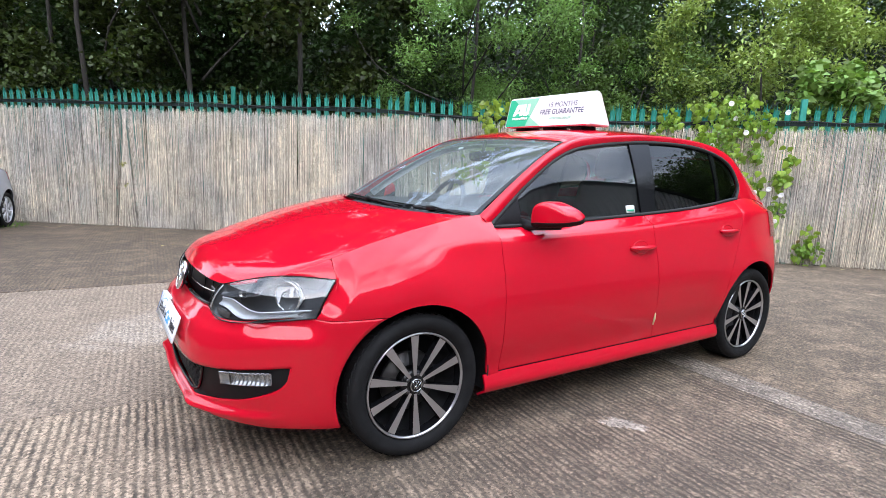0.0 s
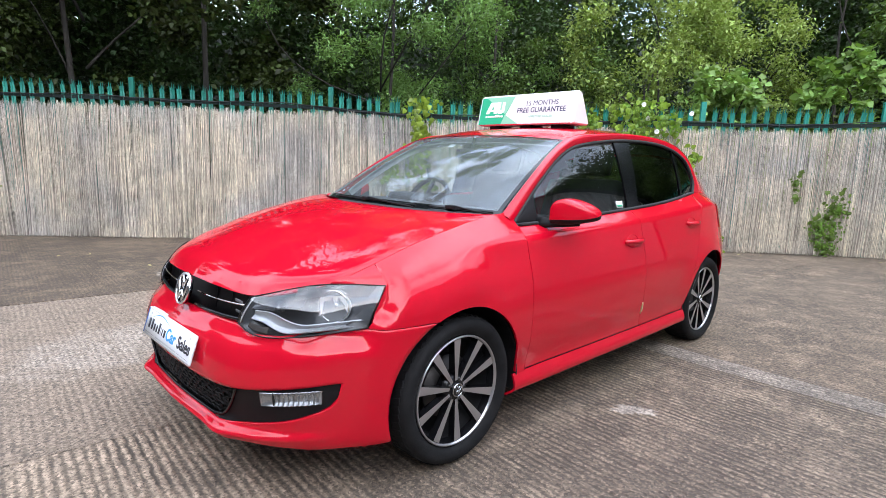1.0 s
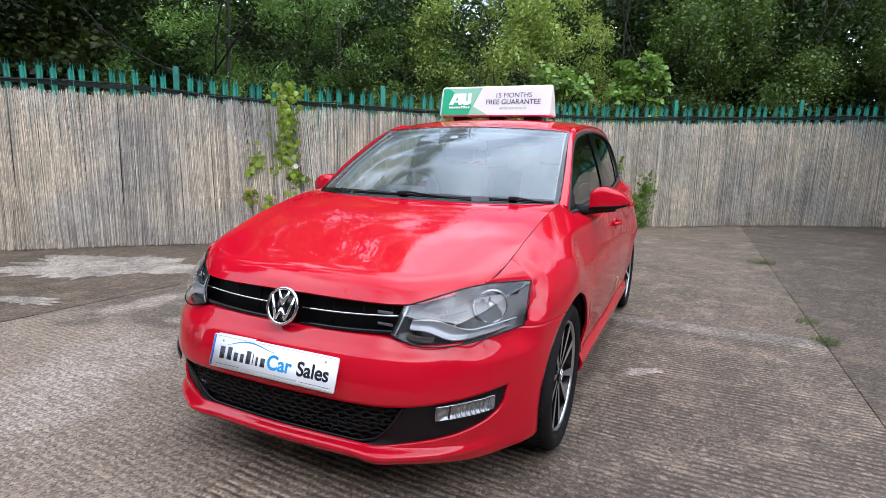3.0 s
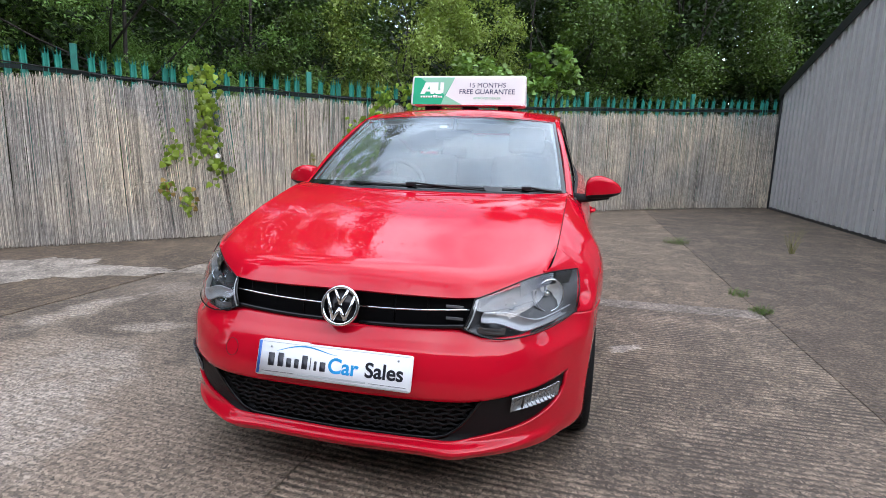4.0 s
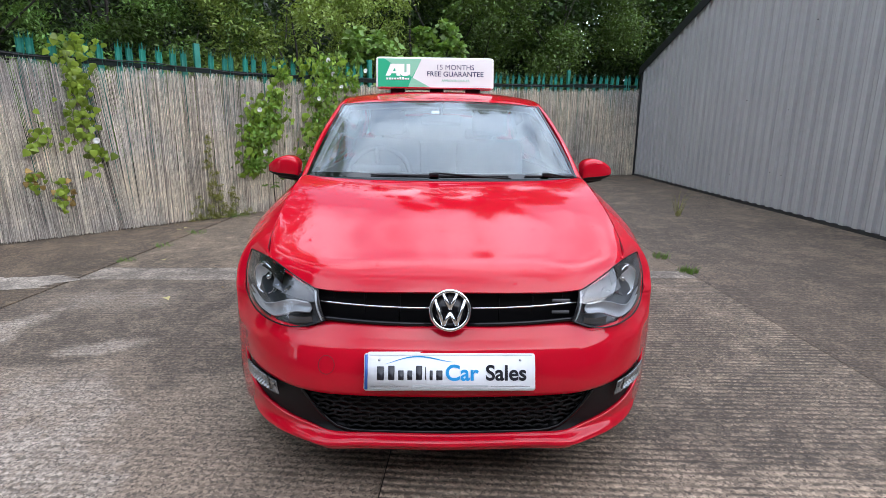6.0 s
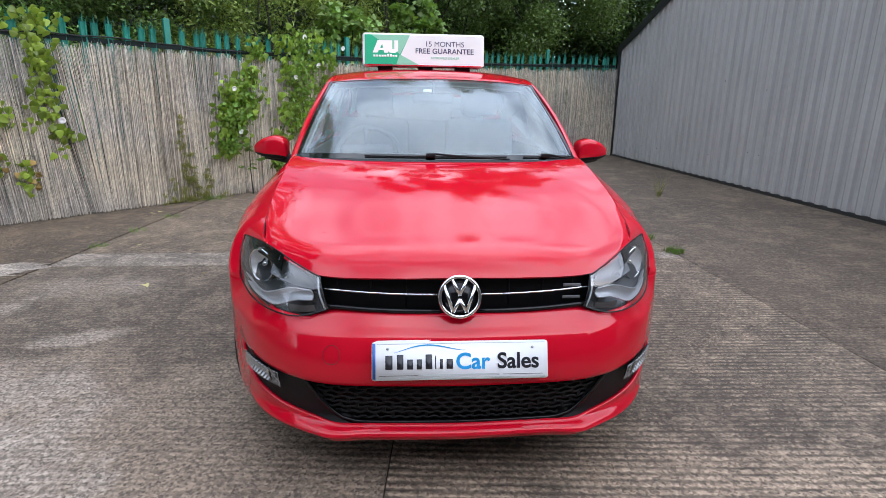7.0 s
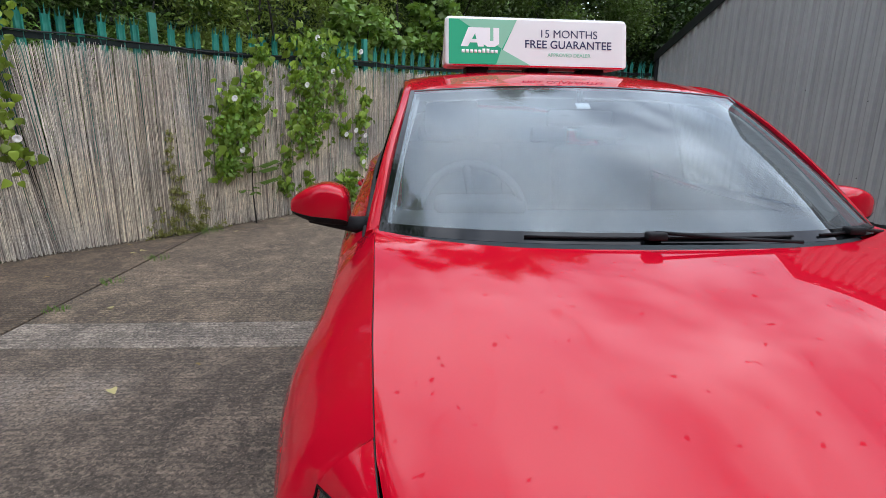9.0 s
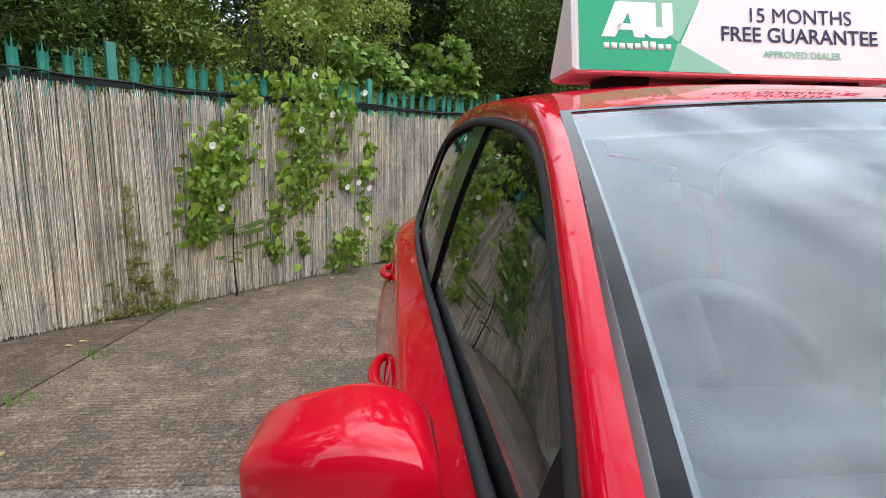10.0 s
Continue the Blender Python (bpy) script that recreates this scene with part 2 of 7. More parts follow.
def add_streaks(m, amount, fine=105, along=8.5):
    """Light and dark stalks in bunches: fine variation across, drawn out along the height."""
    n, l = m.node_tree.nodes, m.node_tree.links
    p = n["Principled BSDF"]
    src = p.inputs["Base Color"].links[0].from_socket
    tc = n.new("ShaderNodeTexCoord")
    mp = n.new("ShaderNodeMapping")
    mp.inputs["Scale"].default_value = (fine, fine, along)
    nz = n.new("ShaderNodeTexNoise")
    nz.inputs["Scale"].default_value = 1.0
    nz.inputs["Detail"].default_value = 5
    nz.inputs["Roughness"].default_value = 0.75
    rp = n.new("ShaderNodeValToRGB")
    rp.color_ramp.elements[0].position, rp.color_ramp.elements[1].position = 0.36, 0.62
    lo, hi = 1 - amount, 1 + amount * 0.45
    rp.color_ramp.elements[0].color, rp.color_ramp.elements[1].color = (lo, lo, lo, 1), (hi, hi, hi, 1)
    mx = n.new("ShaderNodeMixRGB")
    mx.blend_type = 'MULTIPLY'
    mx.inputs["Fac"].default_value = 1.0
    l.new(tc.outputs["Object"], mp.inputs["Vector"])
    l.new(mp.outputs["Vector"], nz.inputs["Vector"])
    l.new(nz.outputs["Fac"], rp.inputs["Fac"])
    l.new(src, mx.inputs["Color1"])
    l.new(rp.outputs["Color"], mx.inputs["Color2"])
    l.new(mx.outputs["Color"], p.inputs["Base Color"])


add_streaks(REED, 0.56, 150, 13.0)
add_streaks(REED, 0.22, 11, 3.0)
WIRE = material("galvanised_wire", (0.10, 0.09, 0.085), rough=0.5, metal=0.6)
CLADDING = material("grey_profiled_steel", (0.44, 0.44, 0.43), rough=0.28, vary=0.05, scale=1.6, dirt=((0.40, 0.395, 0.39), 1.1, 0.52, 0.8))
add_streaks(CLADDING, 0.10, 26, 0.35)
FLASHING = material("black_flashing", (0.018, 0.019, 0.02), rough=0.45, vary=0.2)
BARK = material("bark", (0.024, 0.020, 0.016), rough=0.9, vary=0.35, scale=12, bump=0.6, bump_scale=40)
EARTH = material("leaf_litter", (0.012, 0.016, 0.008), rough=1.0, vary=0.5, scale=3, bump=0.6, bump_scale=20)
PETAL = material("white_petal", (0.82, 0.82, 0.80), rough=0.6)
DEAD_LEAF = material("dead_leaf", (0.30, 0.20, 0.06), rough=0.8, per_object=0.3)


def leaf_material(name, colour, vary=0.45):
    m = material(name, colour, rough=0.5, spec=0.35, per_island=vary, vary=0.15, scale=0.7)
    n, l = m.node_tree.nodes, m.node_tree.links
    p = n["Principled BSDF"]
    tl = n.new("ShaderNodeBsdfTranslucent")
    tl.inputs["Color"].default_value = (colour[0] * 1.3, colour[1] * 1.35, colour[2] * 0.6, 1)
    mx = n.new("ShaderNodeMixShader")
    mx.inputs[0].default_value = 0.3
    l.new(p.outputs[0], mx.inputs[1])
    l.new(tl.outputs[0], mx.inputs[2])
    l.new(mx.outputs[0], n["Material Output"].inputs["Surface"])
    return m


# wide brightness spread per leaf stands in for lit and shaded hazel leaves
LEAF_HAZEL = leaf_material("hazel_leaf", (0.040, 0.056, 0.014), 0.95)
LEAF_ASH = leaf_material("ash_leaf", (0.145, 0.25, 0.07), 0.6)
LEAF_WILLOW = leaf_material("sallow_leaf", (0.22, 0.29, 0.075), 0.6)
LEAF_OAK = leaf_material("oak_leaf", (0.075, 0.122, 0.03), 0.8)
# darker leaf green with the shade of the back rows painted in
LEAF_DARK = leaf_material("leaf_with_shade", (0.034, 0.062, 0.019), 0.75)
LEAF_SYCAMORE = leaf_material("sycamore_leaf", (0.16, 0.26, 0.065), 0.5)
# darker than the single bindweed leaves, to paint shade behind them
LEAF_VINE = leaf_material("bindweed_leaf", (0.135, 0.235, 0.035), 0.45)
LEAF_WEED = leaf_material("weed_leaf", (0.13, 0.22, 0.05), 0.3)
MOSS = leaf_material("dry_climber_leaf", (0.25, 0.25, 0.08), 0.3)


def concrete_material(name, tone, groove, light=0.0, worn_to=None, worn_by=2.3, scours=()):
    """Tamped yard concrete: cross ridges with darker low lines, worn pale crowns, dark blotches, pale specks of stone.
    """
    m = bpy.data.materials.new(name)
    m.use_nodes = True
    n, l = m.node_tree.nodes, m.node_tree.links
    p = n["Principled BSDF"]
    p.inputs["Roughness"].default_value = 0.78
    tc = n.new("ShaderNodeTexCoord")
    mp = n.new("ShaderNodeMapping")
    mp.inputs["Rotation"].default_value = (0, 0, radians(5))
    l.new(tc.outputs["Object"], mp.inputs["Vector"])
    vec = mp.outputs["Vector"]
    wave = n.new("ShaderNodeTexWave")
    wave.wave_type, wave.bands_direction, wave.wave_profile = 'BANDS', 'X', 'SIN'
    wave.inputs["Scale"].default_value = 8.6
    wave.inputs["Distortion"].default_value = 2.6
    wave.inputs["Detail"].default_value = 5.0
    wave.inputs["Detail Scale"].default_value = 2.6
    wave.inputs["Detail Roughness"].default_value = 0.68
    l.new(vec, wave.inputs["Vector"])
    # the tamping beam left uneven, broken lines as well as the even ridges
    ms = n.new("ShaderNodeMapping")
    ms.inputs["Rotation"].default_value = (0, 0, radians(5))
    ms.inputs["Scale"].default_value = (26, 2.6, 1)
    l.new(tc.outputs["Object"], ms.inputs["Vector"])
    streak = n.new("ShaderNodeTexNoise")
    streak.inputs["Scale"].default_value = 1.0
    streak.inputs["Detail"].default_value = 7.0
    streak.inputs["Roughness"].default_value = 0.7
    l.new(ms.outputs["Vector"], streak.inputs["Vector"])
    sr = n.new("ShaderNodeMapRange")
    sr.inputs["From Min"].default_value, sr.inputs["From Max"].default_value = 0.3, 0.7
    l.new(streak.outputs["Fac"], sr.inputs["Value"])
    ridge = n.new("ShaderNodeMixRGB")
    ridge.inputs["Fac"].default_value = 0.42
    l.new(wave.outputs["Color"], ridge.inputs["Color1"])
    l.new(sr.outputs[0], ridge.inputs["Color2"])
    def nz(scale, detail=6.0, rough=0.55):
        t = n.new("ShaderNodeTexNoise")
        t.inputs["Scale"].default_value, t.inputs["Detail"].default_value, t.inputs["Roughness"].default_value = scale, detail, rough
        l.new(vec, t.inputs["Vector"])
        return t.outputs["Fac"]
    def ramp(sock, a, b, ca=(0, 0, 0), cb=(1, 1, 1)):
        r = n.new("ShaderNodeValToRGB")
        r.color_ramp.elements[0].position, r.color_ramp.elements[1].position = a, b
        r.color_ramp.elements[0].color, r.color_ramp.elements[1].color = (*ca, 1), (*cb, 1)
        l.new(sock, r.inputs["Fac"])
        return r.outputs["Color"]
    def mix(fac, a, b, kind='MIX'):
        x = n.new("ShaderNodeMixRGB")
        x.blend_type = kind
        for s, v in ((x.inputs["Fac"], fac), (x.inputs["Color1"], a), (x.inputs["Color2"], b)):
            if isinstance(v, (int, float)):
                s.default_value = v
            elif isinstance(v, tuple):
                s.default_value = (*v, 1)
            else:
                l.new(v, s)
        return x.outputs["Color"]
    dark = tuple(c * 0.52 for c in tone)
    pale = tuple(min(1, c * 1.7) for c in tone)
    c = mix(ramp(nz(1.1, 8), 0.35, 0.68), dark, tone)
    if worn_to is not None:
        # the surface skin is worn off and pale up to an uneven line across the slab
        sx = n.new("ShaderNodeSeparateXYZ")
        l.new(vec, sx.inputs[0])
        wob = n.new("ShaderNodeMath")
        wob.operation = 'MULTIPLY_ADD'
        l.new(nz(1.6, 9, 0.62), wob.inputs[0])
        wob.inputs[1].default_value = -3.2
        l.new(sx.outputs["X"], wob.inputs[2])
        mr = n.new("ShaderNodeMapRange")
        mr.inputs["From Min"].default_value, mr.inputs["From Max"].default_value = worn_to - 1.75, worn_to - 1.35
        mr.inputs["To Min"].default_value, mr.inputs["To Max"].default_value = 1.0, 0.0
        l.new(wob.outputs[0], mr.inputs["Value"])
        c = mix(mr.outputs[0], c, tuple(x * worn_by for x in tone))
    # places scoured pale, with soft torn edges: x, y, two half-widths, turn, strength
    for x, y, rx, ry, turn, much in scours:
        ml = n.new("ShaderNodeMapping")
        ml.vector_type = 'TEXTURE'
        ml.inputs["Location"].default_value = (x, y, 0)
        ml.inputs["Rotation"].default_value = (0, 0, turn)
        ml.inputs["Scale"].default_value = (rx, ry, 1000)
        l.new(tc.outputs["Object"], ml.inputs["Vector"])
        ln = n.new("ShaderNodeVectorMath")
        ln.operation = 'LENGTH'
        l.new(ml.outputs["Vector"], ln.inputs[0])
        ad = n.new("ShaderNodeMath")
        ad.operation = 'MULTIPLY_ADD'
        l.new(nz(5.0, 9, 0.68), ad.inputs[0])
        ad.inputs[1].default_value = 2.2
        l.new(ln.outputs["Value"], ad.inputs[2])
        sm = n.new("ShaderNodeMapRange")
        sm.inputs["From Min"].default_value, sm.inputs["From Max"].default_value = 1.65, 2.25
        sm.inputs["To Min"].default_value, sm.inputs["To Max"].default_value = much, 0.0
        l.new(ad.outputs[0], sm.inputs["Value"])
        c = mix(sm.outputs[0], c, tuple(min(1, v * 3.0) for v in tone[:1]) + (tone[1] * 3.3, tone[2] * 3.7))
    c = mix(ramp(nz(3.2, 8, 0.65), 0.50 - light, 0.66 - light), c, pale)
    # crusts of pale cement left on the crowns, with torn edges
    c = mix(ramp(nz(11, 7, 0.72), 0.54, 0.60, (0, 0, 0), (0.6, 0.6, 0.6)), c, tuple(min(1, x * 1.9) for x in tone))
    c = mix(ramp(nz(30, 5, 0.75), 0.55, 0.70), c, pale)
    c = mix(ramp(nz(150, 3, 0.8), 0.56, 0.66), c, tuple(x * 2.1 for x in tone))
    c = mix(ramp(nz(80, 4, 0.8), 0.36, 0.46, (1, 1, 1), (0, 0, 0)), c, tuple(x * 0.4 for x in tone))
    # single stones and sand grains of the worn skin
    vo = n.new("ShaderNodeTexVoronoi")
    vo.inputs["Scale"].default_value = 95.0
    l.new(vec, vo.inputs["Vector"])
    c = mix(0.9, c, ramp(vo.outputs["Color"], 0.15, 0.85, (0.45, 0.44, 0.43), (1.6, 1.58, 1.55)), 'MULTIPLY')
    vo2 = n.new("ShaderNodeTexVoronoi")
    vo2.inputs["Scale"].default_value = 34.0
    vo2.inputs["Randomness"].default_value = 1.0
    l.new(vec, vo2.inputs["Vector"])
    c = mix(ramp(vo2.outputs["Distance"], 0.16, 0.30, (0.75, 0.75, 0.75), (0, 0, 0)), c, mix(1.0, tuple(x * 1.5 for x in tone), ramp(vo2.outputs["Color"], 0.2, 0.8, (0.4, 0.38, 0.36), (1.5, 1.45, 1.4)), 'MULTIPLY'))
    # the low lines between the ridges are darker, more strongly in patches
    worn = ramp(nz(2.6, 8, 0.7), 0.38, 0.62)
    low = ramp(ridge.outputs["Color"], 0.22, 0.58, (1, 1, 1), (0, 0, 0))
    k = n.new("ShaderNodeMath")
    k.operation = 'MULTIPLY'
    l.new(low, k.inputs[0])
    k2 = n.new("ShaderNodeMapRange")
    k2.inputs["To Min"].default_value, k2.inputs["To Max"].default_value = groove * 0.3, groove * 1.0
    l.new(worn, k2.inputs["Value"])
    l.new(k2.outputs[0], k.inputs[1])
    c = mix(k.outputs[0], c, tuple(x * 0.34 for x in tone))
    l.new(c, p.inputs["Base Color"])
    b1 = n.new("ShaderNodeBump")
    b1.inputs["Strength"].default_value = 0.9
    b1.inputs["Distance"].default_value = 0.019 * groove
    l.new(ridge.outputs["Color"], b1.inputs["Height"])
    b2 = n.new("ShaderNodeBump")
    b2.inputs["Strength"].default_value = 0.6
    b2.inputs["Distance"].default_value = 0.007
    l.new(nz(70, 6, 0.8), b2.inputs["Height"])
    l.new(b1.outputs["Normal"], b2.inputs["Normal"])
    l.new(b2.outputs["Normal"], p.inputs["Normal"])
    return m


CONCRETE = concrete_material("yard_concrete", (0.160, 0.120, 0.084), 0.55)
CONCRETE_BAY = concrete_material("ridged_bay_concrete", (0.190, 0.146, 0.107), 1.1, worn_to=-0.5, worn_by=2.2)
CONCRETE_WORN = concrete_material("worn_concrete", (0.127, 0.098, 0.073), 0.42, worn_to=0.0, worn_by=2.1, scours=((0.74, 2.68, 0.46, 0.16, -0.1, 0.9), (0.57, 1.9, 0.11, 0.24, 0.25, 0.8), (-0.18, 1.78, 0.62, 0.36, 0.75, 0.75), (-0.75, 1.55, 0.55, 0.42, 0.5, 0.8), (1.45, 2.3, 0.25, 0.5, 0.0, 0.4)))
CONCRETE_PALE = concrete_material("pale_concrete", (0.255, 0.220, 0.185), 0.4, 0.05)
CONCRETE_STRIP = concrete_material("scoured_concrete", (0.215, 0.180, 0.147), 0.55, 0.02)
CONCRETE_DARK = concrete_material("damp_concrete", (0.114, 0.083, 0.056), 0.5)
CONCRETE_SIDE = concrete_material("shed_side_concrete", (0.104, 0.077, 0.054), 0.42)
JOINT = material("joint_filler", (0.05, 0.043, 0.034), rough=1.0, vary=0.3, scale=20)


# ---- mesh helpers ----
def finish(me, mat, smooth=True):
    me.materials.append(mat)
    if smooth:
        me.polygons.foreach_set("use_smooth", [True] * len(me.polygons))
    me.update()
    return me


def part(name, bm, mat, parent=None, label="", smooth=True):
    me = bpy.data.meshes.new(name)
    bm.to_mesh(me)
    bm.free()
    ob = new(name, finish(me, mat, smooth))
    if parent:
        ob.parent = parent
    return tagged(ob, label)


def raw(name, verts, faces, mat, parent=None, label="", smooth=True):
    me = bpy.data.meshes.new(name)
    me.from_pydata([tuple(v) for v in verts], [], faces)
    ob = new(name, finish(me, mat, smooth))
    if parent:
        ob.parent = parent
    return tagged(ob, label)


def thing(name, label, category, m=None, group="", kind=""):
    ob = new(name)
    ob.empty_display_size = 0.1
    if m is not None:
        ob.matrix_basis = m
    return tagged(ob, label, category, group, kind)


def hermite(pairs):
    """A smooth curve through (t, value) pairs; values may be numbers or tuples."""
    ts = [p[0] for p in pairs]
    vs = [np.array(p[1], float) for p in pairs]
    n = len(ts)
    slope = []
    for i in range(n):
        a, b = max(i - 1, 0), min(i + 1, n - 1)
        if 0 < i < n - 1:
            d0 = (vs[i] - vs[i - 1]) / (ts[i] - ts[i - 1])
            d1 = (vs[i + 1] - vs[i]) / (ts[i + 1] - ts[i])
            slope.append(np.where(d0 * d1 > 0, 2 * d0 * d1 / (d0 + d1 + 1e-12 * np.sign(d0 + d1 + 1e-30)), 0 * d0) if vs[0].ndim == 0 else (d0 + d1) / 2)
        else:
            slope.append((vs[b] - vs[a]) / (ts[b] - ts[a]))
    def f(t):
        t = min(max(t, ts[0]), ts[-1])
        i = min(max(np.searchsorted(ts, t) - 1, 0), n - 2)
        h = ts[i + 1] - ts[i]
        k = (t - ts[i]) / h
        r = (2 * k**3 - 3 * k**2 + 1) * vs[i] + (k**3 - 2 * k**2 + k) * h * slope[i] + (3 * k**2 - 2 * k**3) * vs[i + 1] + (k**3 - k**2) * h * slope[i + 1]
        return float(r) if vs[0].ndim == 0 else r
    return f


def spline(pairs):
    """A curve without kinks in its bend through (t, value) pairs, for panels that mirror the sky."""
    ts = np.array([p[0] for p in pairs], float)
    vs = np.array([np.atleast_1d(np.array(p[1], float)) for p in pairs])
    n = len(ts)
    h = np.diff(ts)
    a = np.zeros((n, n))
    b = np.zeros_like(vs)
    a[0, 0] = a[-1, -1] = 1
    for i in range(1, n - 1):
        a[i, i - 1], a[i, i], a[i, i + 1] = h[i - 1], 2 * (h[i - 1] + h[i]), h[i]
        b[i] = 6 * ((vs[i + 1] - vs[i]) / h[i] - (vs[i] - vs[i - 1]) / h[i - 1])
    m = np.linalg.solve(a, b)
    single = np.ndim(pairs[0][1]) == 0
    def f(t):
        t = min(max(t, ts[0]), ts[-1])
        i = int(min(max(np.searchsorted(ts, t) - 1, 0), n - 2))
        k, q = t - ts[i], ts[i + 1] - t
        r = (m[i] * q**3 + m[i + 1] * k**3) / (6 * h[i]) + (vs[i] / h[i] - m[i] * h[i] / 6) * q + (vs[i + 1] / h[i] - m[i + 1] * h[i] / 6) * k
        return float(r[0]) if single else r
    return f


def sheet_data(fns, nu, nv):
    """Grid patches from functions of (u, v) in 0..1, in one vertex list."""
    verts, faces = [], []
    for fn in fns:
        base = len(verts)
        for i in range(nu + 1):
            for j in range(nv + 1):
                verts.append(tuple(float(c) for c in fn(i / nu, j / nv)))
        for i in range(nu):
            for j in range(nv):
                a = base + i * (nv + 1) + j
                faces.append((a, a + 1, a + nv + 2, a + nv + 1))
    return verts, faces


def sheet(name, fns, nu, nv, mat, parent, thick=0.01, centre=(1.2, 0, 0.55), label="", flip=1, smooth=True):
    """A curved panel with thickness, its front turned away from centre; flip=-1 builds it on the other flank."""
    fns = fns if isinstance(fns, (list, tuple)) else [fns]
    verts, faces = sheet_data(fns, nu, nv)
    verts = [(x, flip * y, z) for x, y, z in verts]
    out = []
    c = Vector(centre)
    for f in faces:
        p = [Vector(verts[k]) for k in f]
        nrm = (p[2] - p[0]).cross(p[3] - p[1])
        mid = (p[0] + p[1] + p[2] + p[3]) / 4
        out.append(nrm.dot(mid - c))
    if sum(out) < 0:
        faces = [tuple(reversed(f)) for f in faces]
    ob = raw(name, verts, faces, mat, parent, label, smooth)
    if thick:
        s = ob.modifiers.new("thickness", 'SOLIDIFY')
        s.thickness, s.offset = thick, -1
        s.use_rim = True
        if smooth:
            e = ob.modifiers.new("crisp_edges", 'EDGE_SPLIT')
            e.split_angle = radians(50)
    return ob


def tube(name, pts, radius, mat, parent=None, sides=8, closed=False, label="", squash=1.0):
    """A round bar along a line of points."""
    pts = [Vector(p) for p in pts]
    verts, faces = [], []
    n = len(pts)
    side = None
    for i, p in enumerate(pts):
        a = pts[(i - 1) % n] if closed or i else p
        b = pts[(i + 1) % n] if closed or i < n - 1 else p
        d = (b - a).normalized()
        if side is None:
            side = d.orthogonal().normalized()
        side = (side - d * side.dot(d)).normalized()
        up = d.cross(side)
        r = radius(i / max(n - 1, 1)) if callable(radius) else radius
        for k in range(sides):
            an = 2 * math.pi * k / sides
            verts.append(p + (side * math.cos(an) + up * math.sin(an) * squash) * r)
    rings = n if closed else n - 1
    for i in range(rings):
        j = (i + 1) % n
        for k in range(sides):
            q = (k + 1) % sides
            faces.append((i * sides + k, i * sides + q, j * sides + q, j * sides + k))
    if not closed:
        faces.append(tuple(range(sides))[::-1])
        faces.append(tuple((n - 1) * sides + k for k in range(sides)))
    return raw(name, verts, faces, mat, parent, label)


def lathe_bm(profile, steps=48, axis='Y'):
    """A turned form: profile of (radius, offset along the axis)."""
    bm = bmesh.new()
    rings = []
    for r, o in profile:
        ring = []
        for k in range(steps):
            a = 2 * math.pi * k / steps
            v = (r * math.cos(a), o, r * math.sin(a)) if axis == 'Y' else (o, r * math.cos(a), r * math.sin(a))
            ring.append(bm.verts.new(v))
        rings.append(ring)
    for a, b in zip(rings, rings[1:]):
        for k in range(steps):
            q = (k + 1) % steps
            bm.faces.new((a[k], a[q], b[q], b[k]))
    bmesh.ops.recalc_face_normals(bm, faces=bm.faces)
    return bm


def box_bm(x0, x1, y0, y1, z0, z1, bevel=0.0):
    bm = bmesh.new()
    bmesh.ops.create_cube(bm, size=1, matrix=Matrix.Translation(((x0 + x1) / 2, (y0 + y1) / 2, (z0 + z1) / 2)) @ Matrix.Diagonal((x1 - x0, y1 - y0, z1 - z0, 1)))
    if bevel:
        bmesh.ops.bevel(bm, geom=bm.edges[:], offset=bevel, segments=2, affect='EDGES', profile=0.6)
    return bm


def prism_bm(outline, depth, bevel=0.0):
    """An outline in the xz plane, drawn out along y from 0 to depth."""
    bm = bmesh.new()
    vs = [bm.verts.new((x, 0, z)) for x, z in outline]
    f = bm.faces.new(vs)
    r = bmesh.ops.extrude_face_region(bm, geom=[f])
    bmesh.ops.translate(bm, vec=(0, depth, 0), verts=[v for v in r["geom"] if isinstance(v, bmesh.types.BMVert)])
    bmesh.ops.recalc_face_normals(bm, faces=bm.faces)
    if bevel:
        bmesh.ops.bevel(bm, geom=bm.edges[:], offset=bevel, segments=2, affect='EDGES')
    return bm


def lettering(name, text, size, mat, m, parent, extrude=0.0006, bold=0.0, align='CENTER'):
    """Built-in-font letters as a mesh, lying in the xy plane of m."""
    cu = bpy.data.curves.new(name, 'FONT')
    cu.body, cu.size, cu.extrude, cu.offset = text, size, extrude, bold
    cu.align_x, cu.align_y = align, 'CENTER'
    tmp = bpy.data.objects.new(name, cu)
    scene.collection.objects.link(tmp)
    dg = bpy.context.evaluated_depsgraph_get()
    me = bpy.data.meshes.new_from_object(tmp.evaluated_get(dg))
    bpy.data.objects.remove(tmp)
    bpy.data.curves.remove(cu)
    me.materials.clear()
    ob = new(name, finish(me, mat, False))
    ob.matrix_basis = m
    if parent:
        ob.parent = parent
    return ob


def lerp(a, b, t):
    return a + (b - a) * t


def smooth01(t):
    t = min(max(t, 0), 1)
    return t * t * (3 - 2 * t)


# ---- ground ----
def ground_z(x, y):
    """The yard falls gently towards the reed fence and rises to the shed."""
    return -0.028 * (max(y - 0.9, 0) - max(-0.9 - y, 0)) if -4.8 < y < 12 else (-0.31 if y > 0 else 0.11)


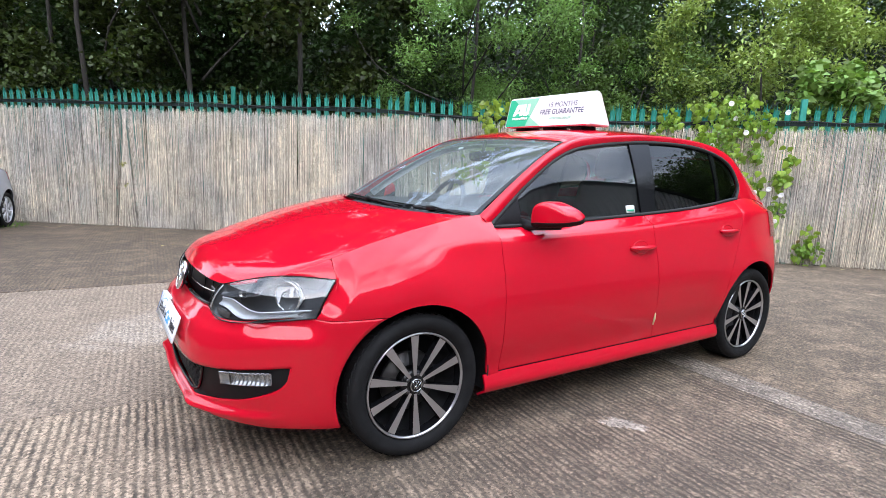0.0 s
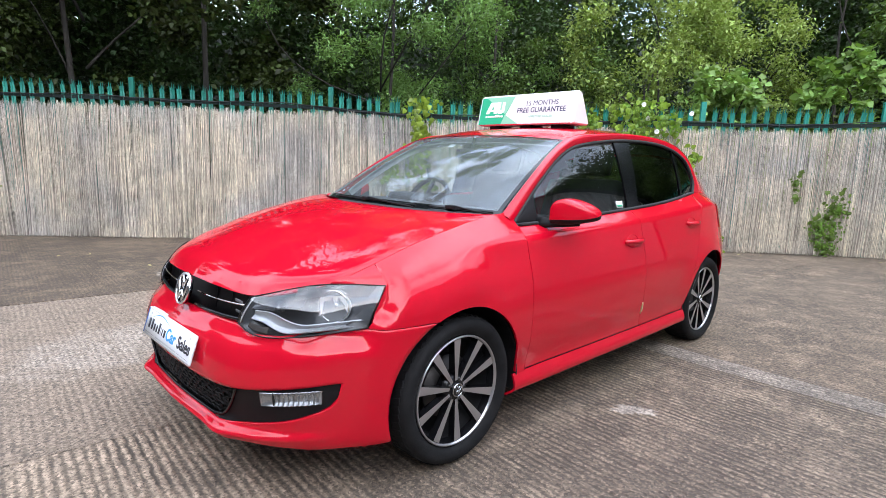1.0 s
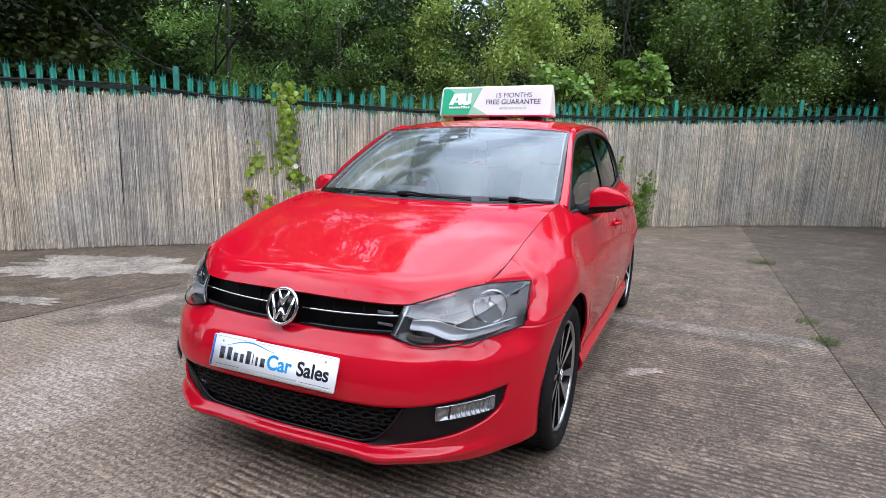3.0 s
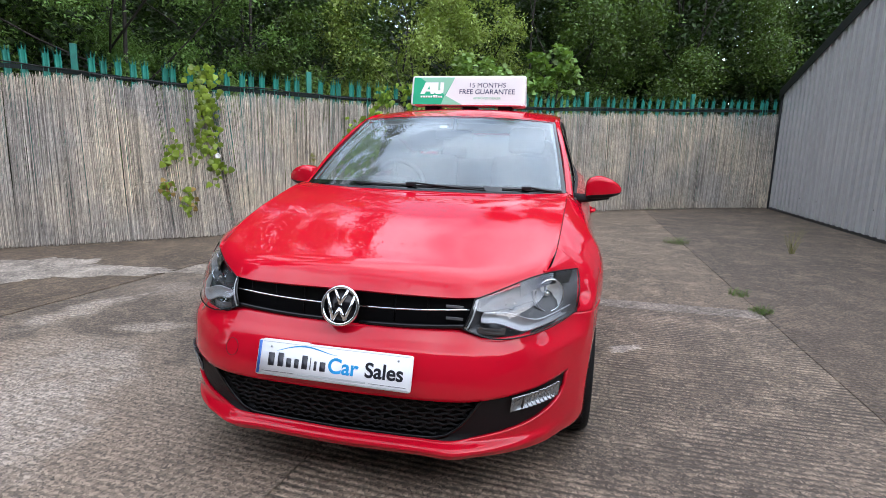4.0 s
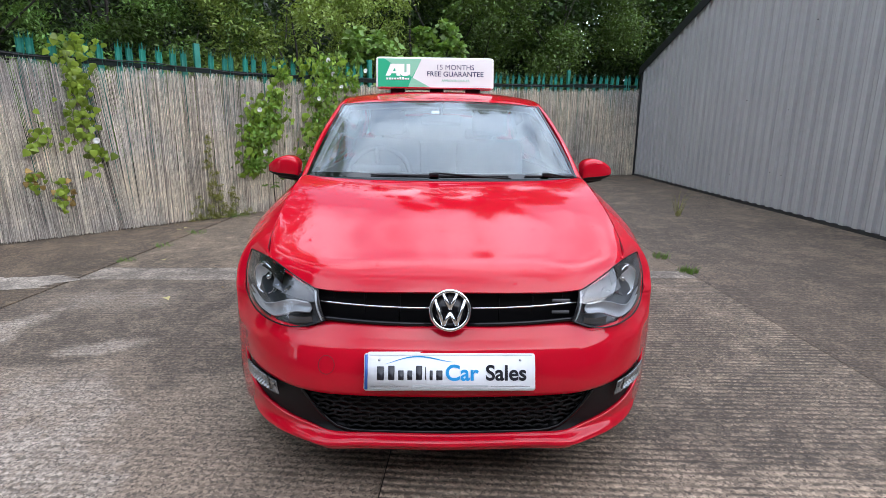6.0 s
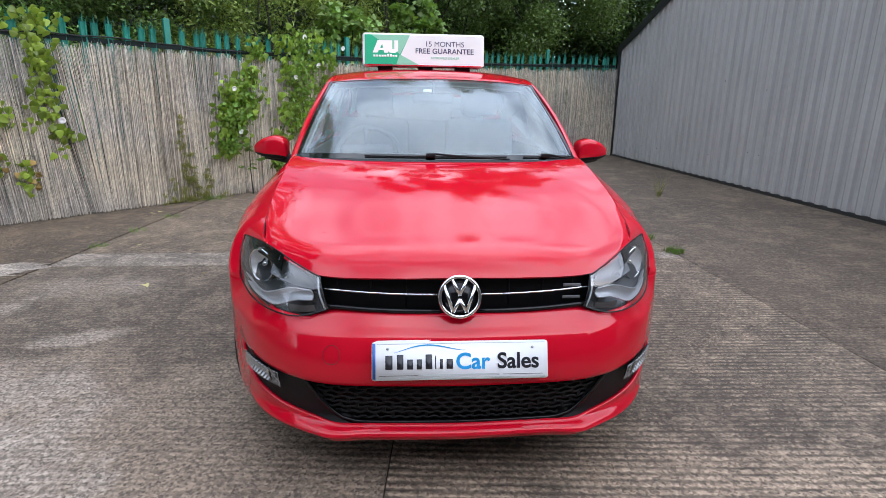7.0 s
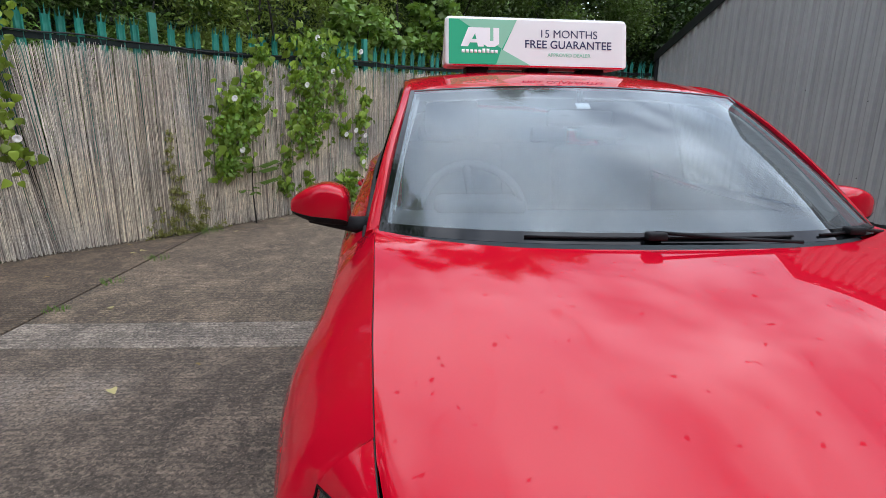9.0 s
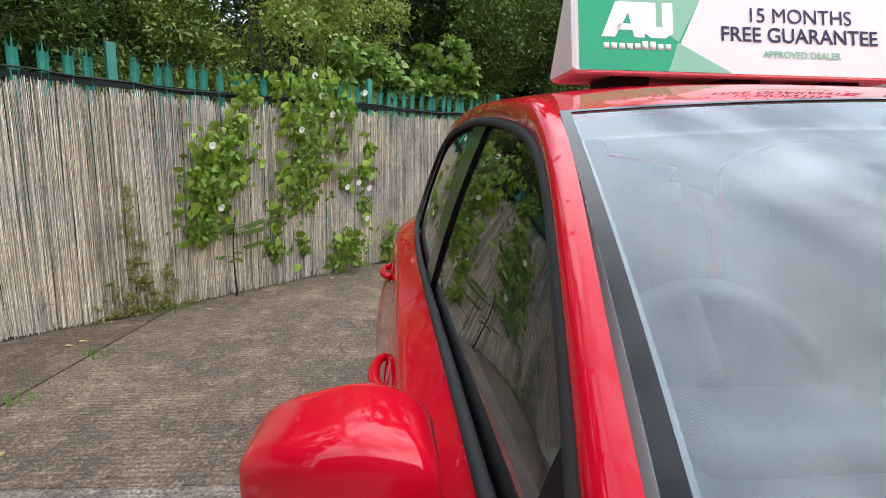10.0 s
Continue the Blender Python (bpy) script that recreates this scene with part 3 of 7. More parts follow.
def ground_sheet():
    xs = [-3000, -300, -60, -20, -10, -6, -3, -1, 1, 3, 5, 7, 9, 12, 16, 25, 60, 300, 3000]
    ys = [-3000, -300, -60, -20, -8, -4.8, -3, -0.9, 0, 0.9, 3, 5, 7, 9, 11.9, 16, 25, 60, 300, 3000]
    verts = [(x, y, ground_z(x, y) - 0.008) for x in xs for y in ys]
    n = len(ys)
    faces = [(i * n + j, (i + 1) * n + j, (i + 1) * n + j + 1, i * n + j + 1) for i in range(len(xs) - 1) for j in range(n - 1)]
    return tagged(raw("ground", verts, faces, JOINT, smooth=False), "dark bare ground under and between the concrete slabs", "ground", kind="structure")


GROUND = ground_sheet()
COS5, SIN5 = math.cos(radians(5)), math.sin(radians(5))


SIDE = "joint towards the shed"


def slab(p0, p1, q0, q1, mat, label):
    """One cast bay; p runs along the yard and q across it, turned five degrees from the car; the joint towards the shed runs askew."""
    def edge(q, p):
        return -2.11 + 0.085 * p if q == SIDE else q
    g = 0.003
    nu, nv = max(2, int((p1 - p0) / 0.5)), max(2, int((edge(q1, p0) - edge(q0, p0)) / 0.45))
    def fn(u, v):
        p = lerp(p0 + g, p1 - g, u)
        q = lerp(edge(q0, p) + g, edge(q1, p) - g, v)
        x, y = p * COS5 + q * SIN5, -p * SIN5 + q * COS5
        return x, y, ground_z(x, y)
    ob = sheet("concrete_slab", fn, nu, nv, mat, GROUND, thick=0.03, centre=(p0, edge(q0, p0), -50), label=label, smooth=False)
    return ob


for p0, p1, q0, q1, mat, lab in (
        (-9, -3.6, SIDE, 0.165, CONCRETE_BAY, ""), (-3.6, 2.02, SIDE, 0.165, CONCRETE_BAY, "ridged brown concrete slab worn pale at one end"), (2.02, 2.24, SIDE, 0.165, CONCRETE_STRIP, "pale worn concrete strip"), (2.24, 6.2, SIDE, 0.165, CONCRETE, ""), (6.2, 12.5, SIDE, 0.165, CONCRETE, ""),
        (-9, -3.6, 0.165, 3.112, CONCRETE_WORN, "pale worn concrete slab"), (-3.6, 1.75, 0.165, 3.112, CONCRETE_WORN, "concrete slab worn pale at one end"), (1.75, 2.13, 0.165, 3.112, CONCRETE_STRIP, "pale worn concrete strip"), (2.13, 6.8, 0.165, 3.112, CONCRETE, ""),
        (6.8, 12.5, 0.165, 3.112, CONCRETE, ""),
        (-9, 0.4, 3.13, 12.5, CONCRETE_DARK, "dark damp concrete slab"), (0.4, 12.5, 3.13, 10.5, CONCRETE_DARK, "dark damp concrete slab"),
        (-9, 0.6, -4.9, SIDE, CONCRETE_SIDE, ""), (0.6, 5.2, -4.9, SIDE, CONCRETE_SIDE, "damp brown concrete slab"), (5.2, 12.5, -4.9, SIDE, CONCRETE_SIDE, "damp brown concrete slab"),
        (-9, -3.6, -7.5, -4.9, CONCRETE, ""), (-3.6, 2.02, -7.5, -4.9, CONCRETE, "")):
    slab(p0, p1, q0, q1, mat, lab)


# ---- the red car ----
# x runs from nose to tail with the front axle at 0, y to the car's right, z up from the ground
CAR = thing("hatchback_car", "glossy red five-door hatchback car parked on ridged concrete", "car")
HALF_W = spline([(-0.5, 0.708), (-0.43, 0.740), (-0.33, 0.778), (-0.2, 0.813), (0, 0.828), (0.4, 0.833), (1.4, 0.842), (2.2, 0.842), (2.5, 0.838), (2.7, 0.815), (2.8, 0.79), (2.88, 0.75), (2.93, 0.715)])
CREASE_Z = spline([(-0.45, 0.70), (-0.36, 0.755), (-0.12, 0.835), (0.42, 0.88), (1.15, 0.90), (1.45, 0.91), (2.2, 0.95), (2.6, 0.965), (2.93, 0.93)])
BELT_Z = spline([(0.3, 0.925), (0.42, 0.925), (0.84, 0.935), (1.39, 0.96), (2.17, 1.015), (2.42, 1.04), (2.65, 1.035), (2.93, 0.985)])
BELT_Y = spline([(0.3, 0.695), (0.42, 0.703), (0.8, 0.71), (1.4, 0.715), (2.2, 0.70), (2.5, 0.675), (2.8, 0.635), (2.93, 0.60)])
EDGE_Y = spline([(-0.76, 0.0), (-0.72, 0.22), (-0.664, 0.42), (-0.6, 0.512), (-0.53, 0.585), (-0.46, 0.634), (-0.4, 0.648), (-0.28, 0.658), (-0.2, 0.662), (-0.1, 0.666), (0, 0.668), (0.15, 0.672), (0.34, 0.672), (0.43, 0.662)])
EDGE_Z = spline([(-0.75, 0.70), (-0.70, 0.712), (-0.664, 0.718), (-0.6, 0.736), (-0.48, 0.769), (-0.4, 0.795), (-0.28, 0.836), (-0.2, 0.863), (-0.1, 0.892), (0, 0.917), (0.1, 0.940), (0.2, 0.960), (0.34, 0.978), (0.43, 0.982)])
LOW_OFF = hermite([(0.14, -0.10), (0.18, -0.055), (0.215, -0.014), (0.235, -0.012), (0.265, -0.02), (0.30, -0.03), (0.45, -0.008), (0.60, 0.0), (0.70, -0.010), (0.80, -0.030), (1.0, -0.075)])
ARCHES = ((0.0, 0.348), (2.47, 0.358))
LAMP_LOW = spline([(0, (-0.711, 0.392, 0.617)), (0.22, (-0.700, 0.478, 0.591)), (0.6, (-0.60, 0.628, 0.598)), (1, (-0.402, 0.737, 0.619))])
LAMP_TOP = spline([(0, (-0.672, 0.420, 0.704)), (0.3, (-0.602, 0.511, 0.734)), (0.7, (-0.476, 0.626, 0.762)), (1, (-0.325, 0.734, 0.757))])


def flank_y(x, z):
    """Half-width of the body at x and height z, below the shoulder."""
    y = HALF_W(x) + LOW_OFF(z)
    # the wing falls in above the wheel arch
    y -= 0.012 * smooth01((z - 0.70) / 0.14) * smooth01((x + 0.45) / 0.25) * smooth01((0.80 - x) / 0.60)
    for cx, r in ARCHES:
        d = math.hypot(x - cx, z - 0.30) - r
        if d > -0.05 and z > 0.2:
            y += 0.014 * math.exp(-(d / 0.11) ** 2) * smooth01((z - 0.20) / 0.25)
    return y


def flank(x, z, top):
    """A point of the flank: below the crease the side, above it the shoulder up to the edge top(x) = (y, z)."""
    zc = CREASE_Z(x)
    ty, tz = top(x)
    if tz < zc + 0.012:
        zc = tz - 0.012
    yc = flank_y(x, zc)
    low = flank_y(x, z)
    high = lerp(yc, ty, (z - zc) / max(tz - zc, 1e-6))
    # the shoulder line is sharp along the wing and softens towards the pillar
    r = 0.006 + 0.012 * smooth01(x / 0.4) * smooth01((1.0 - x) / 0.6)
    h = max(r - abs(low - high), 0) / r
    y = min(low, high) - h * h * r / 4 * smooth01((tz - z) / 0.03)
    return x, y, z


def arch_z(x, cx, r):
    return 0.30 + math.sqrt(max(r * r - (x - cx) ** 2, 0)) if abs(x - cx) < r else 0.0


def belt_top(x):
    return BELT_Y(x), BELT_Z(x)


def edge_top(x):
    return EDGE_Y(x) + 0.0018, EDGE_Z(x) - 0.001


def door_rear_x(z):
    return hermite([(0.2, 2.085), (0.30, 2.09), (0.51, 2.14), (0.65, 2.19), (0.75, 2.245), (0.85, 2.305), (0.95, 2.345), (1.03, 2.36)])(z)


def pillar_x(z):
    return 1.50 - 0.05 * (z - 0.29) / 0.67


def door_fn(xl, xr):
    def fn(u, v):
        zn = lerp(0.292, 0.96, v)
        x = lerp(xl(zn), xr(zn), u)
        for _ in range(4):
            zc, zb = CREASE_Z(x), BELT_Z(x)
            z = lerp(0.292, zc, v / 0.8) if v < 0.8 else lerp(zc, zb, (v - 0.8) / 0.2)
            x = lerp(xl(z), xr(z), u)
        return flank(x, z, belt_top)
    return fn


SEAM = []


def seam_table():
    """The bumper's upper edge beside the wing, worked out once."""
    if not SEAM:
        pts = [nose(k, 0.610) for k in np.linspace(0.8, 1.0, 40)]
        SEAM.extend(([p[0] for p in pts], [p[1] for p in pts]))
    return SEAM


ARCH_Y = spline([(-0.16, 0.832), (-0.08, 0.840), (0.05, 0.844), (0.2, 0.842), (0.35, 0.836), (0.45, 0.834)])


def wing_foot(x):
    """Half-width along the wing's lower edge: flush with the bumper, then round the arch."""
    return float(np.interp(x, *seam_table())) if x < -0.155 else ARCH_Y(x)


def fender_fn(u, v):
    x = lerp(-0.402, 0.4185, u)
    if x < -0.152:
        lo = 0.616
    elif x < 0.348:
        lo = arch_z(x, 0, 0.348)
    else:
        lo = lerp(0.30, 0.262, min((x - 0.348) / 0.02, 1))
    ye, hi = edge_top(x)
    if x < -0.319:
        f = (x + 0.402) / 0.083
        ye, hi = 0.737, lerp(0.622, 0.757, f)
    h, y0 = hi - lo, wing_foot(x)
    # a full, even curve from the arch up to the bonnet's edge
    p1y, p1z = y0 + 0.004, lo + 0.52 * h
    p2y, p2z = ye + 0.66 * (y0 - ye), hi - 0.27 * h
    a, b, c, d = (1 - v) ** 3, 3 * v * (1 - v) ** 2, 3 * v * v * (1 - v), v ** 3
    y, z = a * y0 + b * p1y + c * p2y + d * ye, a * lo + b * p1z + c * p2z + d * hi
    # towards the door it takes up the shoulder line
    y = lerp(y, flank(x, z, edge_top)[1], smooth01((x + 0.02) / 0.30))
    # at the front it meets the lamp's edge and swells from there
    f = min(max((z - 0.619) / 0.138, 0), 1)
    near = lerp(0.738, 0.736, f) if z <= 0.757 else lerp(0.736, ye, min((z - 0.757) / max(hi - 0.757, 1e-6), 1))
    k = smooth01((x - lerp(-0.402, -0.325, f)) / 0.075)
    near = lerp(y0, near, smooth01((z - 0.616) / 0.055)) if x < -0.2 else near
    return x, lerp(near, y, k), z


def tongue_fn(u, v):
    """The wing's narrow tongue between the bonnet and the lamp's upper edge."""
    lo = Vector(LAMP_TOP(lerp(0.69, 1.0, u)))
    x = lerp(-0.478, -0.3193, u)
    ty, tz = edge_top(x)
    p = lo.lerp(Vector((x, ty, tz)), v)
    return p + Vector((-0.3, 0.8, 0.5)) * (0.010 * math.sin(math.pi * v) * u)


QUARTER_EDGE = [(door_rear_x(z), z) for z in np.linspace(0.2, 1.03, 40)]


def quarter_fn(u, v):
    x = lerp(2.098, 2.93, u)
    cx, r = ARCHES[1]
    lo = max(arch_z(x, cx, r), 0.27 if x > 2.8 or x < 2.13 else 0.0)
    hi = BELT_Z(x)
    if x < 2.366:
        hi = min(hi, float(np.interp(x - 0.003, [e[0] for e in QUARTER_EDGE], [e[1] for e in QUARTER_EDGE])))
    z = lerp(lo, max(hi, lo + 0.004), v)
    return flank(x, z, belt_top)


def sill_fn(u, v):
    x = lerp(0.335, 2.115, u)
    z = lerp(0.175, 0.287, v)
    return x, flank_y(x, z) + 0.006 * math.sin(math.pi * v), z


def greenhouse(x, z):
    h = z - BELT_Z(x)
    return BELT_Y(x) - 0.30 * h - 0.10 * h * h


# outline of the side windows, above the belt, and the edge of windscreen and roof beside it
DLO = hermite([(0, (0.405, 0.93)), (1, (0.66, 1.115)), (2, (0.93, 1.265)), (3, (1.20, 1.325)), (4, (1.65, 1.36)), (5, (2.10, 1.345)), (6, (2.39, 1.265)), (7, (2.475, 1.13)), (8, (2.42, 1.045))])
ROOF_EDGE = spline([(0, (0.37, 0.668, 0.972)), (1, (0.63, 0.632, 1.155)), (2, (0.96, 0.575, 1.328)), (3, (1.26, 0.568, 1.378)), (4, (1.7, 0.562, 1.398)), (5, (2.2, 0.552, 1.378)), (6, (2.55, 0.54, 1.30)), (7, (2.74, 0.565, 1.16)), (8, (2.90, 0.61, 1.0))])
DLO_PTS = [DLO(8 * i / 200) for i in range(201)]


def dlo_z(x):
    best = [p[1] for p in DLO_PTS[:170]]
    return float(np.interp(x, [p[0] for p in DLO_PTS[:170]], best))


def rail_fn(u, v):
    s = 8 * u
    dx, dz = DLO(s)
    a = Vector((dx, greenhouse(dx, dz), dz))
    b = Vector(ROOF_EDGE(s))
    p = a.lerp(b, v)
    out = Vector((0, 0.75, 0.66)) if s > 2 else Vector((-0.25, 0.8, 0.45))
    return p + out * (0.020 * math.sin(math.pi * v))


def window_fn(xl, xr, inset=0.010, slant=0.05):
    def fn(u, v):
        x0 = lerp(xl, xr, u)
        zb = BELT_Z(x0) + 0.004
        zt = dlo_z(x0) - 0.004
        z = lerp(zb, zt, v)
        x = x0 + slant * u * (z - zb) / 0.4
        return x, greenhouse(x, z) - inset + 0.006 * math.sin(math.pi * v), z
    return fn


ROOF_Z = spline([(0.85, 1.338), (0.95, 1.362), (1.2, 1.408), (1.5, 1.432), (1.8, 1.438), (2.2, 1.425), (2.55, 1.385), (2.75, 1.345)])
ROOF_SIDE = hermite([(0.96, (0.575, 1.328)), (1.26, (0.568, 1.378)), (1.7, (0.562, 1.398)), (2.2, (0.552, 1.378)), (2.55, (0.54, 1.30)), (2.62, (0.54, 1.26))])


def roof_fn(u, v):
    w = 2 * u - 1
    xf, xb = 0.895 + 0.07 * w * w, 2.74 - 0.14 * w * w
    x = lerp(xf, xb, v)
    sy, sz = ROOF_SIDE(max(x, 0.96))
    if x < 0.965:
        sz -= (0.965 - x) * 0.5
    y = w * sy
    zc = ROOF_Z(x)
    return x, y, lerp(zc, sz, abs(w) ** 2.6)


SCREEN_BASE = spline([(0, (0.160, 0.977)), (0.2, (0.165, 0.977)), (0.4, (0.195, 0.977)), (0.55, (0.262, 0.973)), (0.68, (0.36, 0.966))])


def screen_fn(u, v):
    w = 2 * u - 1
    yb, yt = 0.668 * w, 0.572 * w
    bx, bz = SCREEN_BASE(abs(yb))
    tx, tz = 0.90 + 0.06 * w * w, 1.350 - 0.023 * w * w
    b = 0.028 * math.sin(math.pi * v) * (1 - 0.5 * abs(w) ** 3)
    return lerp(bx, tx, v) - 0.45 * b, lerp(yb, yt, v), lerp(bz, tz, v) + 0.9 * b


BON_C = spline([(-0.722, 0.716), (-0.69, 0.750), (-0.58, 0.799), (-0.3, 0.876), (-0.05, 0.936), (0.148, 0.970), (0.45, 1.01)])
FRONT_LINE = hermite([(0, (-0.716, 0.0)), (0.3, (-0.704, 0.22)), (0.56, (-0.666, 0.42)), (0.7, (-0.6, 0.512)), (0.87, (-0.48, 0.620)), (1.0, (-0.352, 0.652))])


def bonnet_fn(u, v):
    """A patch between the front edge, the screen's foot, the centre line and the shut line along the wing."""
    w = 2 * u - 1
    a = abs(w)
    fx, fy = FRONT_LINE(a)
    front = np.array((fx, fy, BON_C(-0.716) * (1 - a ** 2) ** 3 + (1 - (1 - a ** 2) ** 3) * (EDGE_Z(fx) - 0.0015)))
    bx, bz = SCREEN_BASE(0.660 * a)
    rear = np.array((bx - 0.012, 0.660 * a, BON_C(0.148) + (0.972 - BON_C(0.148)) * a ** 2.2))
    cx = lerp(-0.716, 0.148, v)
    mid = np.array((cx, 0.0, BON_C(cx)))
    ex = lerp(-0.352, SCREEN_BASE(0.66)[0] - 0.012, v)
    side = np.array((ex, EDGE_Y(ex) - 0.0018, EDGE_Z(ex) - 0.001))
    def corner(x, y, z):
        return np.array((x, y, z))
    c0f, c1f = corner(-0.716, 0.0, BON_C(-0.716)), corner(-0.352, 0.652, EDGE_Z(-0.352) - 0.0015)
    c0r, c1r = corner(0.148, 0.0, BON_C(0.148)), corner(SCREEN_BASE(0.66)[0] - 0.012, 0.660, 0.972)
    # gently curved between two creases that run from the screen's corners to the ends of the grille, steeper outside them
    ac = lerp(0.56, 0.91, v)
    g = 0.56 * ac ** 1.6
    b = g * (a / ac) ** 2.2 if a < ac else g + (1 - g) * (a - ac) / (1 - ac)
    p = lerp(front, rear, v) + (mid * (1 - b) + side * b) - lerp(c0f * (1 - b) + c1f * b, c0r * (1 - b) + c1r * b, v)
    if v < 0.06:
        p[2] -= 0.010 * (1 - v / 0.06) ** 2 * (1 - a ** 6)
    return p[0], math.copysign(p[1], w), p[2]


# the front: a plan curve, and how far the surface stands in from it at each height
NOSE = spline([(0, (-0.815, 0.0)), (0.2, (-0.808, 0.20)), (0.36, (-0.790, 0.375)), (0.5, (-0.742, 0.505)), (0.62, (-0.665, 0.605)), (0.74, (-0.565, 0.685)), (0.84, (-0.46, 0.742)), (0.93, (-0.33, 0.801)), (1.0, (-0.15, 0.834))])
FRONT_IN = hermite([(0.14, -0.16), (0.175, -0.085), (0.205, -0.026), (0.224, -0.008), (0.233, 0.0), (0.242, -0.003), (0.262, -0.030), (0.35, -0.014), (0.42, 0.0), (0.48, -0.008), (0.535, -0.026), (0.550, -0.034), (0.562, -0.046), (0.59, -0.068), (0.61, -0.084), (0.63, -0.10)])
SIDE_IN = hermite([(0.14, -0.06), (0.175, -0.035), (0.2, -0.014), (0.3, -0.004), (0.45, 0.0), (0.55, 0.0), (0.63, -0.001)])
BLACK_TOP = hermite([(0, 0.405), (0.36, 0.405), (0.55, 0.414), (0.72, 0.43), (0.80, 0.436), (1.0, 0.436)])
BLACK_LOW = hermite([(0, 0.262), (0.3, 0.262), (0.45, 0.270), (0.6, 0.290), (0.7, 0.318), (0.77, 0.350), (0.797, 0.385), (0.808, 0.436), (1.0, 0.436)])
BUMPER_TOP = hermite([(0, 0.606), (0.36, 0.613), (0.42, 0.608), (0.48, 0.588), (0.62, 0.594), (0.84, 0.614), (1.0, 0.612)])
NOSE_END = [(float(NOSE(s)[0]), s) for s in np.linspace(0.8, 1.0, 60)]


def nose(s, z, inset=0.0):
    p, q = NOSE(min(s + 0.004, 1)), NOSE(max(s - 0.004, 0))
    t = Vector((p[0] - q[0], p[1] - q[1])).normalized()
    nx, ny = -t.y, t.x
    if nx > 0:
        nx, ny = -nx, -ny
    ny = abs(ny) if s > 0.004 else 0
    k = smooth01((s - 0.42) / 0.45)
    d = lerp(FRONT_IN(z), SIDE_IN(z), k) - inset
    # the chin comes to a point at either side of the lower grille
    d += 0.016 * math.exp(-((s - 0.37) / 0.065) ** 2) * smooth01((0.285 - z) / 0.045)
    # under the lamp the surface rolls in to meet its foot
    d -= 0.036 * smooth01((z - 0.52) / 0.09) * smooth01((0.92 - s) / 0.06) * smooth01((s - 0.6) / 0.1)
    c = NOSE(s)
    return c[0] + nx * d, c[1] + ny * d, z


def nose_end(z):
    x = -math.sqrt(max(0.348 ** 2 - (z - 0.30) ** 2, 0.0)) if abs(z - 0.30) < 0.348 else -0.154
    x = min(x, -0.154)
    return float(np.interp(x, [e[0] for e in NOSE_END], [e[1] for e in NOSE_END]))


def bumper_upper(u, v):
    s = u * nose_end(lerp(0.43, 0.61, v))
    return nose(s, lerp(BLACK_TOP(s), BUMPER_TOP(s), v))


def bumper_lower(u, v):
    s = u * nose_end(lerp(0.175, 0.43, v))
    return nose(s, lerp(0.178, BLACK_LOW(s), v))




def bumper(car, paint):
    verts, faces = [], []
    for fn in (bumper_upper, bumper_lower):
        for s in (1, -1):
            v, f = sheet_data([fn], 110, 18)
            b = len(verts)
            verts += [(x, s * y, z) for x, y, z in v]
            faces += [tuple(b + k for k in (q if s > 0 else q[::-1])) for q in f]
    bm = bmesh.new()
    vs = [bm.verts.new(v) for v in verts]
    for f in faces:
        bm.faces.new([vs[k] for k in f])
    bmesh.ops.remove_doubles(bm, verts=bm.verts, dist=0.0008)
    bmesh.ops.recalc_face_normals(bm, faces=bm.faces)
    bm.faces.ensure_lookup_table()
    front = min(bm.faces, key=lambda f: f.calc_center_median().x)
    if front.normal.x > 0:
        bmesh.ops.reverse_faces(bm, faces=bm.faces)
    ob = part("front_bumper", bm, paint, car)
    s = ob.modifiers.new("thickness", 'SOLIDIFY')
    s.thickness, s.offset = 0.012, -1
    return ob



REAR_SIDE = spline([(0, (2.60, 0.535, 1.275)), (0.2, (2.745, 0.567, 1.155)), (0.38, (2.905, 0.612, 0.99)), (0.6, (2.93, 0.70, 0.75)), (0.8, (2.935, 0.715, 0.5)), (1, (2.92, 0.69, 0.26))])
REAR_MID = spline([(0, (2.735, 0, 1.348)), (0.2, (2.90, 0, 1.17)), (0.38, (3.03, 0, 0.985)), (0.6, (3.09, 0, 0.75)), (0.8, (3.155, 0, 0.5)), (1, (3.10, 0, 0.26))])


def rear_fn(v0, v1, w0=1.0, inset=0.0):
    def fn(u, v):
        w = (2 * u - 1) * w0
        k = lerp(v0, v1, v)
        m, e = REAR_MID(k), REAR_SIDE(k)
        b = abs(w) ** 2.4
        return lerp(m[0], e[0], b) - inset, w * e[1], lerp(m[2], e[2], b)
    return fn


def tail_lamp_fn(u, v):
    x = lerp(2.70, 2.925, u)
    z = lerp(0.80, min(0.965, BELT_Z(x) - 0.02), v)
    p = flank(x, z, belt_top)
    return p[0], p[1] + 0.006, p[2]


def lining_fn(u, v):
    p = rail_fn(lerp(0.04, 0.86, u), v)
    return p[0] + 0.012, p[1] - 0.034, p[2] - 0.026


def screen_part(u0, u1, v0, v1, lift):
    def fn(u, v):
        p = screen_fn(lerp(u0, u1, u), lerp(v0, v1, v))
        return p[0] - lift * 0.4, p[1], p[2] + lift * 0.9
    return fn


